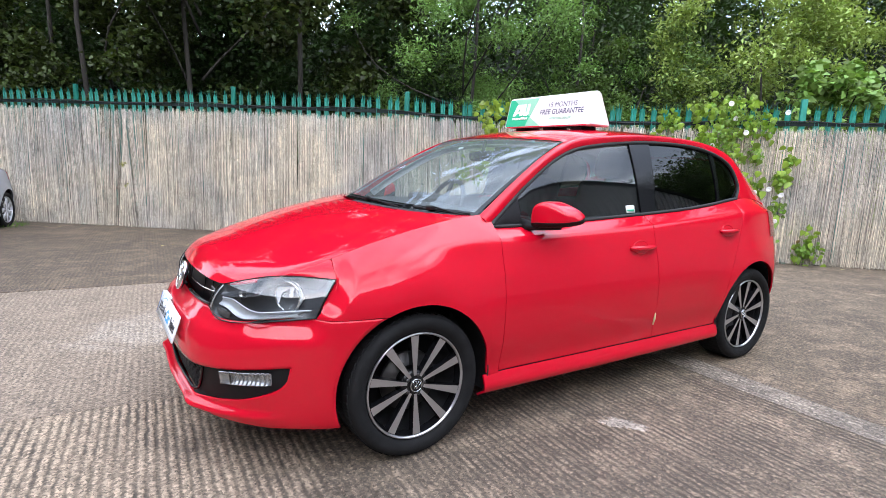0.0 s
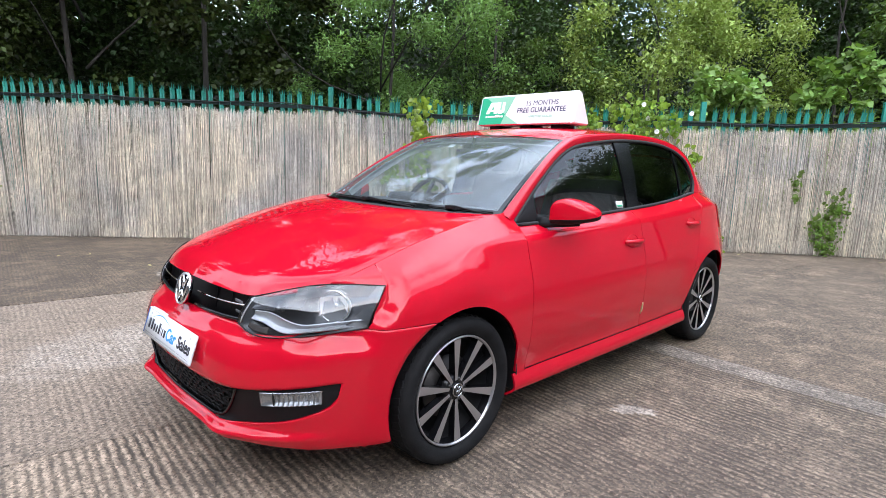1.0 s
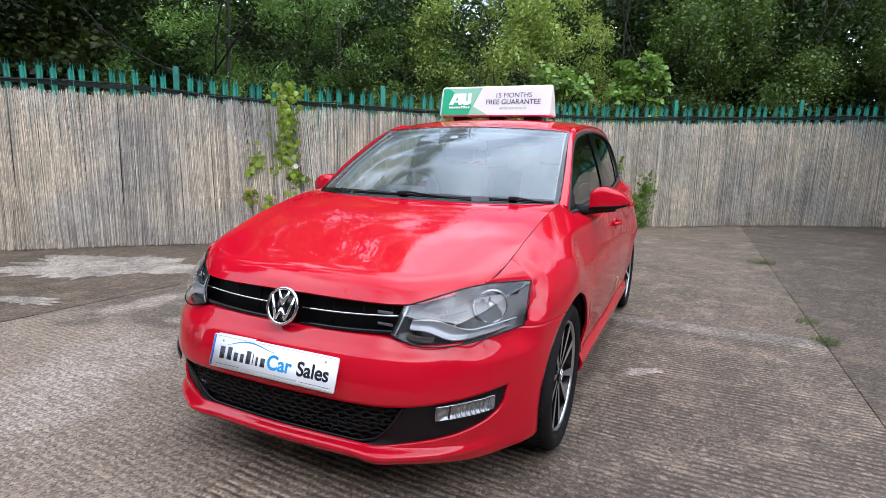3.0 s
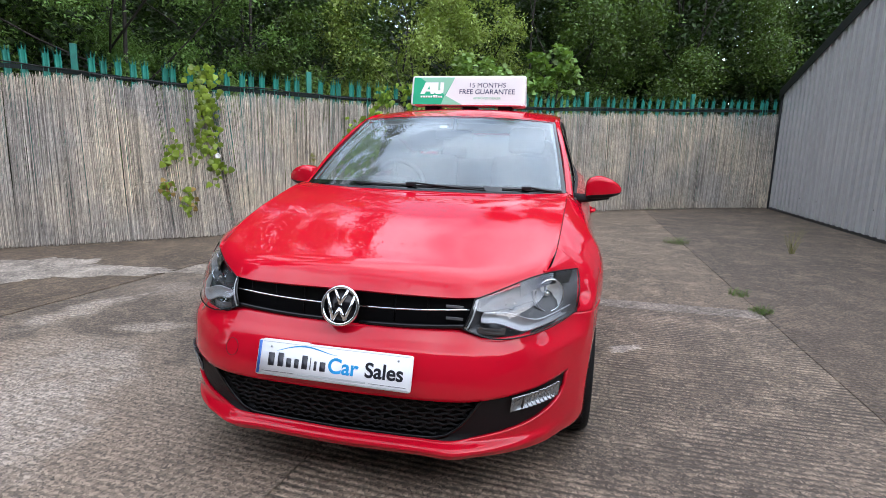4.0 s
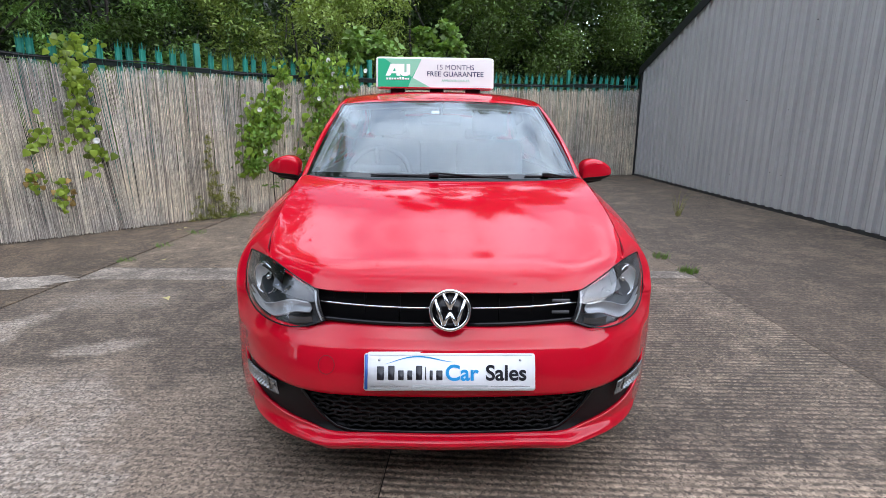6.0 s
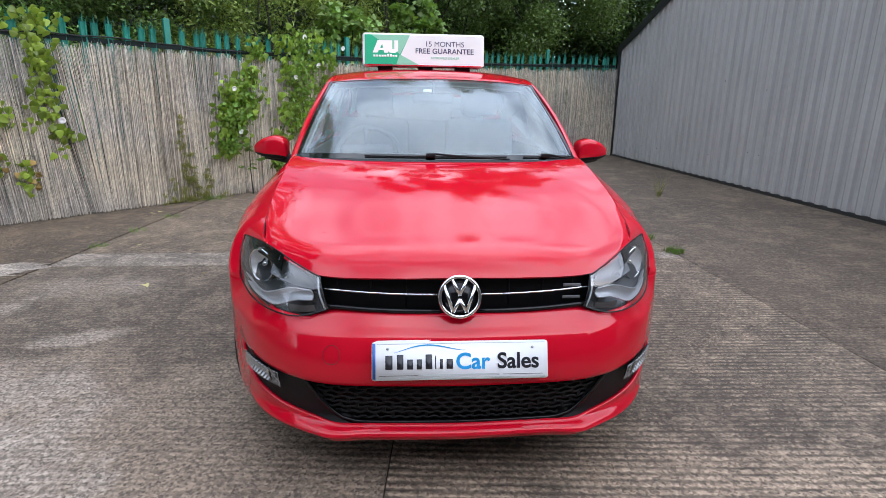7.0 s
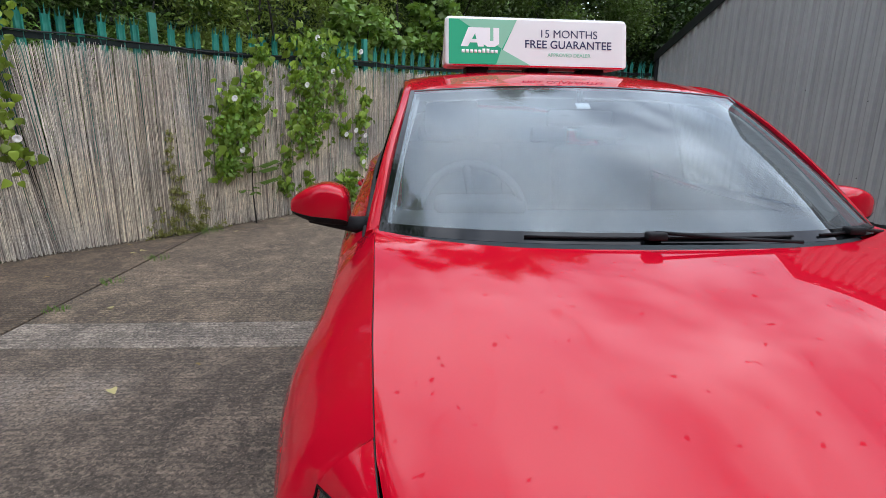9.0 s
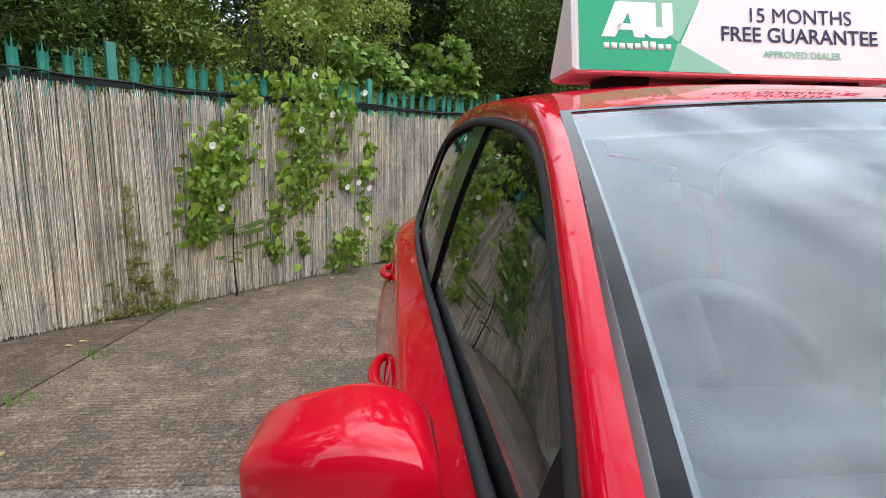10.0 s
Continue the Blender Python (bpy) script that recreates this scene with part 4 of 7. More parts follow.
def shell(car, paint):
    """Body panels, glass and cabin of the hatchback."""
    for side in (1, -1):
        sheet("wing", [fender_fn, tongue_fn], 84, 30, paint, car, flip=side)
        sheet("inner_panel", lambda u, v: (lambda x, z: (x, flank_y(x, z) - 0.028 - 0.05 * smooth01((z - 0.8) / 0.12), z))(lerp(0.36, 2.36, u), lerp(0.24, 0.925, v)), 20, 12, BLACK_MATT, car, thick=0.003, flip=side)
        fd = sheet("front_door", door_fn(lambda z: 0.4215, lambda z: pillar_x(z) - 0.0015), 34, 30, paint, car, flip=side)
        rd = sheet("rear_door", door_fn(lambda z: pillar_x(z) + 0.0015, door_rear_x), 34, 30, paint, car, flip=side)
        sheet("rear_quarter", quarter_fn, 56, 22, paint, car, flip=side)
        sheet("sill", sill_fn, 40, 8, paint, car, flip=side)
        sheet("roof_rail", rail_fn, 80, 10, paint, car, thick=0.02, flip=side)
        g = sheet("front_window", window_fn(0.60, 1.435), 24, 10, SIDE_GLASS, fd, thick=0, flip=side)
        g = sheet("rear_window", window_fn(1.575, 2.19, slant=0.02), 20, 10, DARK_GLASS, rd, thick=0, flip=side)
        g = sheet("quarter_window", window_fn(2.225, 2.455, slant=0.0), 12, 10, DARK_GLASS, car, thick=0, flip=side)
        sheet("mirror_sail", window_fn(0.415, 0.592, inset=0.004, slant=0.0), 10, 8, BLACK_MATT, fd, thick=0.01, flip=side)
        sheet("pillar_trim", window_fn(1.443, 1.567, inset=0.002), 6, 10, BLACK_GLOSS, car, thick=0.01, flip=side)
        sheet("quarter_bar", window_fn(2.195, 2.222, inset=0.004, slant=0.02), 3, 10, BLACK_GLOSS, car, thick=0.01, flip=side)
        loop = []
        for i in range(90):
            dx, dz = DLO(8 * i / 90)
            loop.append((dx, side * (greenhouse(dx, dz) + 0.001), dz - 0.003))
        for i in range(50):
            x = lerp(2.42, 0.405, i / 50)
            z = BELT_Z(x) + 0.002
            loop.append((x, side * (greenhouse(x, z) + 0.002), z))
        tube("window_seal", loop, 0.0095, RUBBER, car, closed=True)
        # the lining of the wheel arches
        for cx, r in ARCHES:
            def liner(u, v, cx=cx, r=r):
                a = lerp(-0.25, math.pi + 0.25, u)
                x, z = cx - (r + 0.012) * math.cos(a), 0.30 + (r + 0.012) * math.sin(a)
                return x, lerp(0.50, HALF_W(x) - 0.02, v), max(z, 0.19)
            sheet("arch_liner", liner, 28, 3, BLACK_MATT, car, thick=0.006, centre=(cx, side * 0.7, 0.3), flip=side)
    sheet("roof", roof_fn, 40, 50, paint, car, thick=0.012)
    sheet("bonnet", bonnet_fn, 96, 56, paint, car, thick=0.012)
    for side in (1, -1):
        xs = np.linspace(-0.43, 0.33, 40)
        tube("bonnet_seal", [(x, side * EDGE_Y(x), EDGE_Z(x) - 0.0048) for x in xs], 0.0016, RUBBER, car, sides=6)
    bumper(car, paint)
    hatch = sheet("tailgate", [rear_fn(0.0, 0.06), rear_fn(0.36, 0.66)], 30, 10, paint, car)
    sheet("tailgate_window", rear_fn(0.055, 0.365, 0.97, 0.006), 24, 8, DARK_GLASS, hatch, thick=0)
    sheet("rear_bumper", rear_fn(0.665, 1.0), 30, 14, paint, car)
    for side in (1, -1):
        sheet("tail_lamp", tail_lamp_fn, 10, 8, TAIL_RED, car, thick=0.02, flip=side)
        sheet("pillar_lining", lining_fn, 50, 4, LINING, car, thick=0.004, flip=side)
    sheet("windscreen", screen_fn, 40, 20, SCREEN, car, thick=0)
    for nm, args in (("screen_border", (0.0, 0.012, 0.0, 1.0, 0.0022)), ("screen_border", (0.988, 1.0, 0.0, 1.0, 0.0022)), ("screen_border", (0.012, 0.988, 0.0, 0.045, 0.0022)), ("screen_border", (0.012, 0.988, 0.990, 1.0, 0.0022))):
        sheet(nm, screen_part(*args), 40, 14, FRIT, car, thick=0.001)
    for u0, u1 in ((0.0125, 0.0175), (0.9875, 0.9825)):
        sheet("pillar_trim", screen_part(u0, u1, 0.065, 0.97, -0.006), 4, 24, PILLAR_TRIM, car, thick=0.006)
    sheet("headlining", lambda u, v: (lambda p: (p[0] + 0.03 * (0.5 - v), p[1] * 0.97, p[2] - 0.04))(roof_fn(u, v)), 20, 20, LINING, car, thick=0.004, centre=(1.5, 0, 3))
    # cabin tub, bulkheads and underside
    part("floor_pan", box_bm(-0.55, 2.95, -0.62, 0.62, 0.20, 0.30, 0.02), BLACK_MATT, car)
    part("engine_block", box_bm(-0.60, 0.30, -0.47, 0.47, 0.30, 0.66, 0.03), BLACK_MATT, car)
    part("bulkhead", box_bm(0.26, 0.32, -0.64, 0.64, 0.25, 0.88, 0.01), BLACK_MATT, car)
    part("boot_floor", box_bm(2.35, 2.88, -0.60, 0.60, 0.30, 0.62, 0.02), BLACK_MATT, car)
    for side in (1, -1):
        sheet("door_lining", lambda u, v: (lambda x, z: (x, BELT_Y(x) - 0.035 - 0.01 * math.sin(9 * z), z))(lerp(0.45, 2.4, u), lerp(0.28, 0.955, v)), 14, 8, CABIN, car, thick=0.02, centre=(1.4, side * 2, 0.6), flip=side)
    def dash(u, v):
        y = lerp(-0.645, 0.645, u)
        if v < 0.55:
            k = v / 0.55
            x0 = SCREEN_BASE(abs(y))[0] + 0.03
            return lerp(x0, 0.74, k), y, lerp(0.94, 0.955, k) + 0.012 * math.sin(math.pi * k)
        k = (v - 0.55) / 0.45
        return 0.74 + 0.05 * math.sin(math.pi * k), y, lerp(0.955, 0.45, k)
    sheet("dashboard", dash, 24, 22, CABIN, car, thick=0.01, centre=(0.5, 0, 0.5))
    part("instrument_hood", box_bm(0.66, 0.80, 0.22, 0.50, 0.94, 1.0, 0.025), CABIN, car)
    wheel_turn = pose(0.86, 0.36, 0.92, 0, -64, 0)
    ring = [wheel_turn @ Vector((0.180 * math.cos(a), 0.180 * math.sin(a), 0)) for a in np.linspace(0, 2 * math.pi, 41)[:-1]]
    sw = tube("steering_wheel", ring, 0.015, CABIN, car, sides=10, closed=True)
    for a in (0.1, math.pi - 0.1, 1.5 * math.pi):
        tube("wheel_spoke", [wheel_turn @ Vector((0.05 * math.cos(a), 0.05 * math.sin(a), 0.012)), wheel_turn @ Vector((0.175 * math.cos(a), 0.175 * math.sin(a), 0))], 0.014, CABIN, sw, sides=8)
    bm = lathe_bm([(0.001, -0.03), (0.05, -0.028), (0.065, -0.01), (0.06, 0.03)], 24)
    bmesh.ops.transform(bm, matrix=wheel_turn @ Matrix.Rotation(math.pi / 2, 4, 'X'), verts=bm.verts)
    part("wheel_boss", bm, CABIN, sw)
    for y in (-0.36, 0.36):
        st = part("seat_cushion", box_bm(0.95, 1.45, y - 0.24, y + 0.24, 0.42, 0.60, 0.06), CLOTH, car)
        bm = box_bm(-0.07, 0.07, y - 0.235, y + 0.235, 0.0, 0.60, 0.055)
        bmesh.ops.transform(bm, matrix=pose(1.46, 0, 0.54, 0, 16, 0), verts=bm.verts)
        part("seat_back", bm, CLOTH, car)
        bm = box_bm(-0.05, 0.05, y - 0.125, y + 0.125, 0.62, 0.80, 0.04)
        bmesh.ops.transform(bm, matrix=pose(1.45, 0, 0.54, 0, 14, 0), verts=bm.verts)
        part("headrest", bm, CLOTH, car)
    part("rear_seat_cushion", box_bm(1.95, 2.40, -0.58, 0.58, 0.40, 0.60, 0.06), CLOTH, car)
    bm = box_bm(-0.07, 0.07, -0.58, 0.58, 0.0, 0.56, 0.05)
    bmesh.ops.transform(bm, matrix=pose(2.38, 0, 0.54, 0, 18, 0), verts=bm.verts)
    part("rear_seat_back", bm, CLOTH, car)
    for y in (-0.36, 0.36):
        bm = box_bm(-0.04, 0.04, y - 0.12, y + 0.12, 0.56, 0.66, 0.03)
        bmesh.ops.transform(bm, matrix=pose(2.37, 0, 0.54, 0, 16, 0), verts=bm.verts)
        part("rear_headrest", bm, CLOTH, car)
    part("rear_view_mirror", box_bm(0.86, 0.90, -0.115, 0.115, 1.215, 1.275, 0.018), BLACK_GLOSS, car)
    tube("mirror_stem", [(0.88, 0, 1.27), (0.90, 0, 1.335)], 0.01, BLACK_MATT, car)


shell(CAR, RED)


def wheel(name, m, parent, alloy=True):
    """A road wheel, its outer face towards -y before m is applied."""
    w = new(name)
    w.parent = parent
    w.matrix_basis = m
    tread = [(0.222, 0.070), (0.236, 0.088), (0.262, 0.100), (0.283, 0.097), (0.295, 0.084), (0.300, 0.060), (0.3005, 0.0), (0.300, -0.060), (0.295, -0.084), (0.283, -0.097), (0.262, -0.100), (0.236, -0.088), (0.222, -0.070)]
    part("tyre", lathe_bm([(r, o) for r, o in tread], 72), TYRE, w, "black low-profile tyre")
    # the tread's cross cuts and the ring on the sidewall
    bm = bmesh.new()
    for k in range(60):
        for o in (-0.052, 0.0, 0.052):
            a = 2 * math.pi * (k + (0.5 if o else 0)) / 60
            q = Matrix.Rotation(-a, 4, 'Y') @ Matrix.Translation((0.3003, o, 0)) @ Matrix.Rotation(0.35 if o else 0, 4, 'X') @ Matrix.Diagonal((0.004, 0.040, 0.022, 1))
            bmesh.ops.create_cube(bm, size=1, matrix=q)
    tagged(part("tread", bm, TYRE, w, smooth=False), kind="stuff")
    part("rim", lathe_bm([(0.222, -0.072), (0.226, -0.080), (0.223, -0.086), (0.218, -0.084), (0.2155, -0.076)], 72), ALLOY if alloy else SILVER_PLASTIC, w)
    part("rim_barrel", lathe_bm([(0.2155, -0.076), (0.208, -0.05), (0.203, -0.01), (0.190, 0.05), (0.224, 0.072)], 60), ALLOY_DARK if alloy else SILVER_PLASTIC, w)
    for r in (0.243, 0.262, 0.2755):
        tube("sidewall_ring", [(r * math.cos(a), -0.0965 + 40 * (r - 0.260) ** 2, r * math.sin(a)) for a in np.linspace(0, 2 * math.pi, 61)[:-1]], 0.0014, TYRE, w, sides=5, closed=True)
    part("rim_well", lathe_bm([(0.206, -0.045), (0.190, 0.045), (0.05, 0.05), (0.001, 0.05)], 48), BLACK_MATT, w)
    part("brake_disc", lathe_bm([(0.001, -0.012), (0.128, -0.012), (0.128, 0.008), (0.06, 0.008)], 48), STEEL, w)
    if alloy:
        # ten straight spokes with machined faces and black flanks
        for k in range(10):
            a = 2 * math.pi * k / 10
            twist = 0.02 if k % 2 else -0.02
            turn = Matrix.Rotation(-(a + twist), 4, 'Y')
            out = [(0.040, -0.0065), (0.213, -0.0180), (0.213, 0.0180), (0.040, 0.0065)]
            bm = bmesh.new()
            face = [bm.verts.new(turn @ Vector((r, lerp(-0.068, -0.078, (r - 0.045) / 0.168), h))) for r, h in out]
            back = [bm.verts.new(turn @ Vector((r, lerp(-0.035, -0.045, (r - 0.045) / 0.168), h * 1.05))) for r, h in out]
            bm.faces.new(face)
            for i in range(4):
                bm.faces.new((face[i], back[i], back[(i + 1) % 4], face[(i + 1) % 4]))
            bmesh.ops.recalc_face_normals(bm, faces=bm.faces)
            me = bpy.data.meshes.new("spoke")
            bm.to_mesh(me)
            bm.free()
            me.materials.append(ALLOY)
            me.materials.append(ALLOY_DARK)
            for i, p in enumerate(me.polygons):
                p.material_index = 0 if abs(p.normal.y) > 0.6 else 1
            ob = new("spoke", me)
            ob.parent = w
        part("hub", lathe_bm([(0.001, -0.066), (0.05, -0.066), (0.062, -0.058), (0.07, -0.02)], 40), ALLOY_DARK, w)
        part("centre_cap", lathe_bm([(0.001, -0.074), (0.024, -0.074), (0.029, -0.071), (0.030, -0.06)], 32), BLACK_GLOSS, w)
        tube("cap_ring", [(0.026 * math.cos(a), -0.0755, 0.026 * math.sin(a)) for a in np.linspace(0, 2 * math.pi, 25)[:-1]], 0.0022, CHROME, w, closed=True)
        for x0, z0, x1, z1 in ((-0.018, 0.014, -0.006, -0.014), (-0.006, -0.014, 0.0, 0.0), (0.0, 0.0, 0.006, -0.014), (0.006, -0.014, 0.018, 0.014), (-0.008, 0.018, 0.0, 0.004), (0.0, 0.004, 0.008, 0.018)):
            tube("cap_stroke", [(x0, -0.0755, z0), (x1, -0.0755, z1)], 0.0018, CHROME, w, sides=6)
        for k in range(5):
            a = 2 * math.pi * (k + 0.25) / 5
            bm = lathe_bm([(0.001, -0.070), (0.008, -0.070), (0.009, -0.05)], 8)
            bmesh.ops.translate(bm, vec=(0.043 * math.cos(a), 0, 0.043 * math.sin(a)), verts=bm.verts)
            part("wheel_bolt", bm, STEEL, w)
    else:
        for k in range(7):
            a = 2 * math.pi * k / 7
            turn = Matrix.Rotation(-a, 4, 'Y')
            bm = prism_bm([(0.03, -0.03), (0.20, -0.045), (0.20, 0.045), (0.03, 0.03)], 0.02, 0.004)
            bmesh.ops.transform(bm, matrix=turn @ Matrix.Translation((0, -0.078, 0)), verts=bm.verts)
            part("cover_spoke", bm, SILVER_PLASTIC, w)
        part("centre_cap", lathe_bm([(0.001, -0.084), (0.04, -0.082), (0.05, -0.06)], 32), SILVER_PLASTIC, w)
    return w


def wheels(car, alloy=True):
    for ax in (0.0, 2.47):
        for side in (-1, 1):
            turn = pose(ax, side * 0.722, 0.3005, 0, 0, 0 if side < 0 else 180) @ pose(0, 0, 0, 0, 25 if ax else 15, 0)
            wheel("wheel", turn, car, alloy)


wheels(CAR)


# ---- reed fence with the palisade behind it ----
FENCE_LINE = [(-3.5, 11.8), (-0.2, 8.6), (2.2, 6.2), (3.9, 4.1), (5.4, 2.45), (6.9, 0.95), (8.5, -0.7), (9.8, -3.0), (10.25, -4.62)]
FENCE_S = [0.0]
for a, b in zip(FENCE_LINE, FENCE_LINE[1:]):
    FENCE_S.append(FENCE_S[-1] + math.hypot(b[0] - a[0], b[1] - a[1]))
_fx = hermite(list(zip(FENCE_S, FENCE_LINE)))
FENCE_END = FENCE_S[-1]


def fence_at(s, off=0.0, z=0.0):
    """A point along the fence; off: metres out into the yard."""
    if s < 0:
        p = np.array(FENCE_LINE[0]) + np.array((-0.718, 0.696)) * -s
        d = np.array((0.718, -0.696))
    else:
        p = _fx(s)
        q, r = _fx(min(s + 0.05, FENCE_END)), _fx(max(s - 0.05, 0))
        d = (q - r) / np.linalg.norm(q - r)
    return Vector((p[0] + d[1] * off, p[1] - d[0] * off, z))


def fence_yaw(s):
    a, b = fence_at(s - 0.05), fence_at(s + 0.05)
    return math.atan2(b.y - a.y, b.x - a.x)


def fence_ground(s):
    p = fence_at(s)
    return ground_z(p.x, p.y)


PALE_TOP = hermite([(-8, 2.27), (0, 2.25), (6, 2.24), (9, 2.20), (10.7, 2.11), (12.5, 2.09), (14.5, 2.12), (16.5, 2.16), (19, 2.26), (21.8, 2.33)])
REED_DROP = hermite([(-8, 0.36), (6, 0.36), (8.5, 0.35), (9.6, 0.315), (10.8, 0.30), (12.2, 0.31), (13.2, 0.33), (21.8, 0.34)])


def reed_top(s):
    return PALE_TOP(s) - REED_DROP(s)


TEARS = ((4.02, 4.3, 0.045), (4.45, 4.26, 0.06), (3.05, 2.98, 0.03), (10.45, 10.35, 0.03), (11.15, 10.95, 0.035), (20.1, 20.15, 0.03), (1.2, 1.3, 0.03))


def reed_roll(s0, s1, seed):
    """One length of reed screening: split reeds side by side in two uneven layers."""
    rnd = random.Random(seed)
    verts, faces = [], []
    for layer in range(2):
        s = s0
        while s < s1:
            w = rnd.uniform(0.0035, 0.0075)
            s += w * rnd.uniform(0.75, 1.05)
            g = fence_ground(s)
            top = reed_top(s) + 0.04 * noise.noise((s * 1.3, 3.0, 0)) + 0.045 * noise.noise((s * 5.0, 7.0, 0)) + rnd.uniform(-0.04, 0.02) - (0.03 if layer else 0)
            lean = -0.05 * smooth01((13.2 - s) / 2.4) * smooth01((s - 8.6) / 1.2) + 0.06 * noise.noise((s * 0.8, 11.0, 0)) + 0.05 * noise.noise((s * 3.1, 5.0, 0)) + rnd.uniform(-0.012, 0.012)
            if rnd.random() < 0.02:
                lean += rnd.uniform(-0.06, 0.06)
            foot, head = s, s + lean
            gap = False
            for t0, t1, gw in TEARS:
                if abs(foot - t0) < gw * (1.0 if layer == 0 else 0.55 if 3.8 < t0 < 4.6 else 0.0):
                    gap = True
                d0 = foot - t0
                if abs(d0) < 0.3:
                    head += (t1 - t0) * (1 - abs(d0) / 0.3)
            if gap and rnd.random() < 0.75:
                continue
            if layer == 0 and rnd.random() < 0.10:
                continue
            depth = 0.032 - 0.016 * layer + rnd.uniform(-0.009, 0.009)
            z0 = g + (rnd.uniform(0.0, 0.03) if rnd.random() < 0.85 else rnd.uniform(0.03, 0.18))
            base = len(verts)
            bow = rnd.uniform(-0.008, 0.008)
            for k, f in enumerate((0.0, 0.5, 1.0)):
                sc = lerp(foot, head, f) + (bow if k == 1 else 0)
                z = lerp(z0, top, f)
                r = w * (0.52 if k < 2 else 0.34)
                bulge = 0.020 * noise.noise((s * 1.1, z * 1.5, 2.0))
                verts.append(fence_at(sc - r, depth + bulge, z))
                verts.append(fence_at(sc, depth + bulge + r * 0.9, z))
                verts.append(fence_at(sc + r, depth + bulge, z))
            for k in range(2):
                b = base + 3 * k
                faces += [(b, b + 1, b + 4, b + 3), (b + 1, b + 2, b + 5, b + 4)]
    roll = thing("reed_screen", "weathered grey-brown split reed screening tied to the palisade", "reed screen", group="reed screens along the fence")
    tagged(raw("reeds", verts, faces, REED, roll, smooth=False), kind="stuff")
    for zf in (0.12, 0.37, 0.62, 0.87):
        pts = []
        for i in range(int((s1 - s0) / 0.12) + 1):
            s = min(s0 + 0.12 * i, s1)
            pts.append(fence_at(s, 0.043 + 0.003 * math.sin(i * 1.7), lerp(fence_ground(s), reed_top(s), zf) + 0.01 * math.sin(i * 0.9)))
        tube("binding_wire", pts, 0.0009, WIRE, roll, sides=4)
    # short ends of tie wire
    for k in range(5):
        s, zf = rnd.uniform(s0, s1), rnd.choice((0.12, 0.37, 0.62, 0.87))
        z = lerp(fence_ground(s), reed_top(s), zf) + rnd.uniform(-0.02, 0.02)
        tube("tie", [fence_at(s - 0.025, 0.047, z + 0.004), fence_at(s + 0.022, 0.049, z), fence_at(s + 0.026, 0.047, z + 0.015)], 0.0016, WIRE, roll, sides=5)
    return roll


POSTS = [-6.0, -2.9, 0.15, 3.25, 6.38, 9.49, 12.23, 14.98, 17.55, 19.9, 21.6]
for i in range(8):
    a, b = lerp(-4.2, FENCE_END, i / 8), lerp(-4.2, FENCE_END, (i + 1) / 8)
    reed_roll(a, b, 40 + i)


def pale_mesh():
    """A W-section pale with a three-pointed head, its outer points bent forward."""
    prof = [(-0.037, 0.0), (-0.023, 0.014), (-0.008, 0.004), (0.008, 0.004), (0.023, 0.014), (0.037, 0.0)]
    rows = [(0.0, 0.0), (1.91, 0.0), (1.985, 0.010)]
    verts, faces = [], []
    for back in (0.0, 0.004):
        base = len(verts)
        for z, lean in rows:
            verts += [(x, -y - lean + back, z) for x, y in prof]
        for r in range(2):
            for i in range(5):
                q = base + r * 6 + i
                faces.append((q, q + 1, q + 7, q + 6) if not back else (q + 6, q + 7, q + 1, q))
        t = base + 12
        for i, tip in ((0, (-0.044, -0.052 + back, 2.050)), (2, (0.0, -0.024 + back, 2.075)), (4, (0.044, -0.052 + back, 2.050))):
            verts.append(tip)
            faces.append((t + i, t + i + 1, len(verts) - 1) if not back else (len(verts) - 1, t + i + 1, t + i))
    me = bpy.data.meshes.new("pale")
    me.from_pydata(verts, [], faces)
    return finish(me, FENCE_GREEN, False)


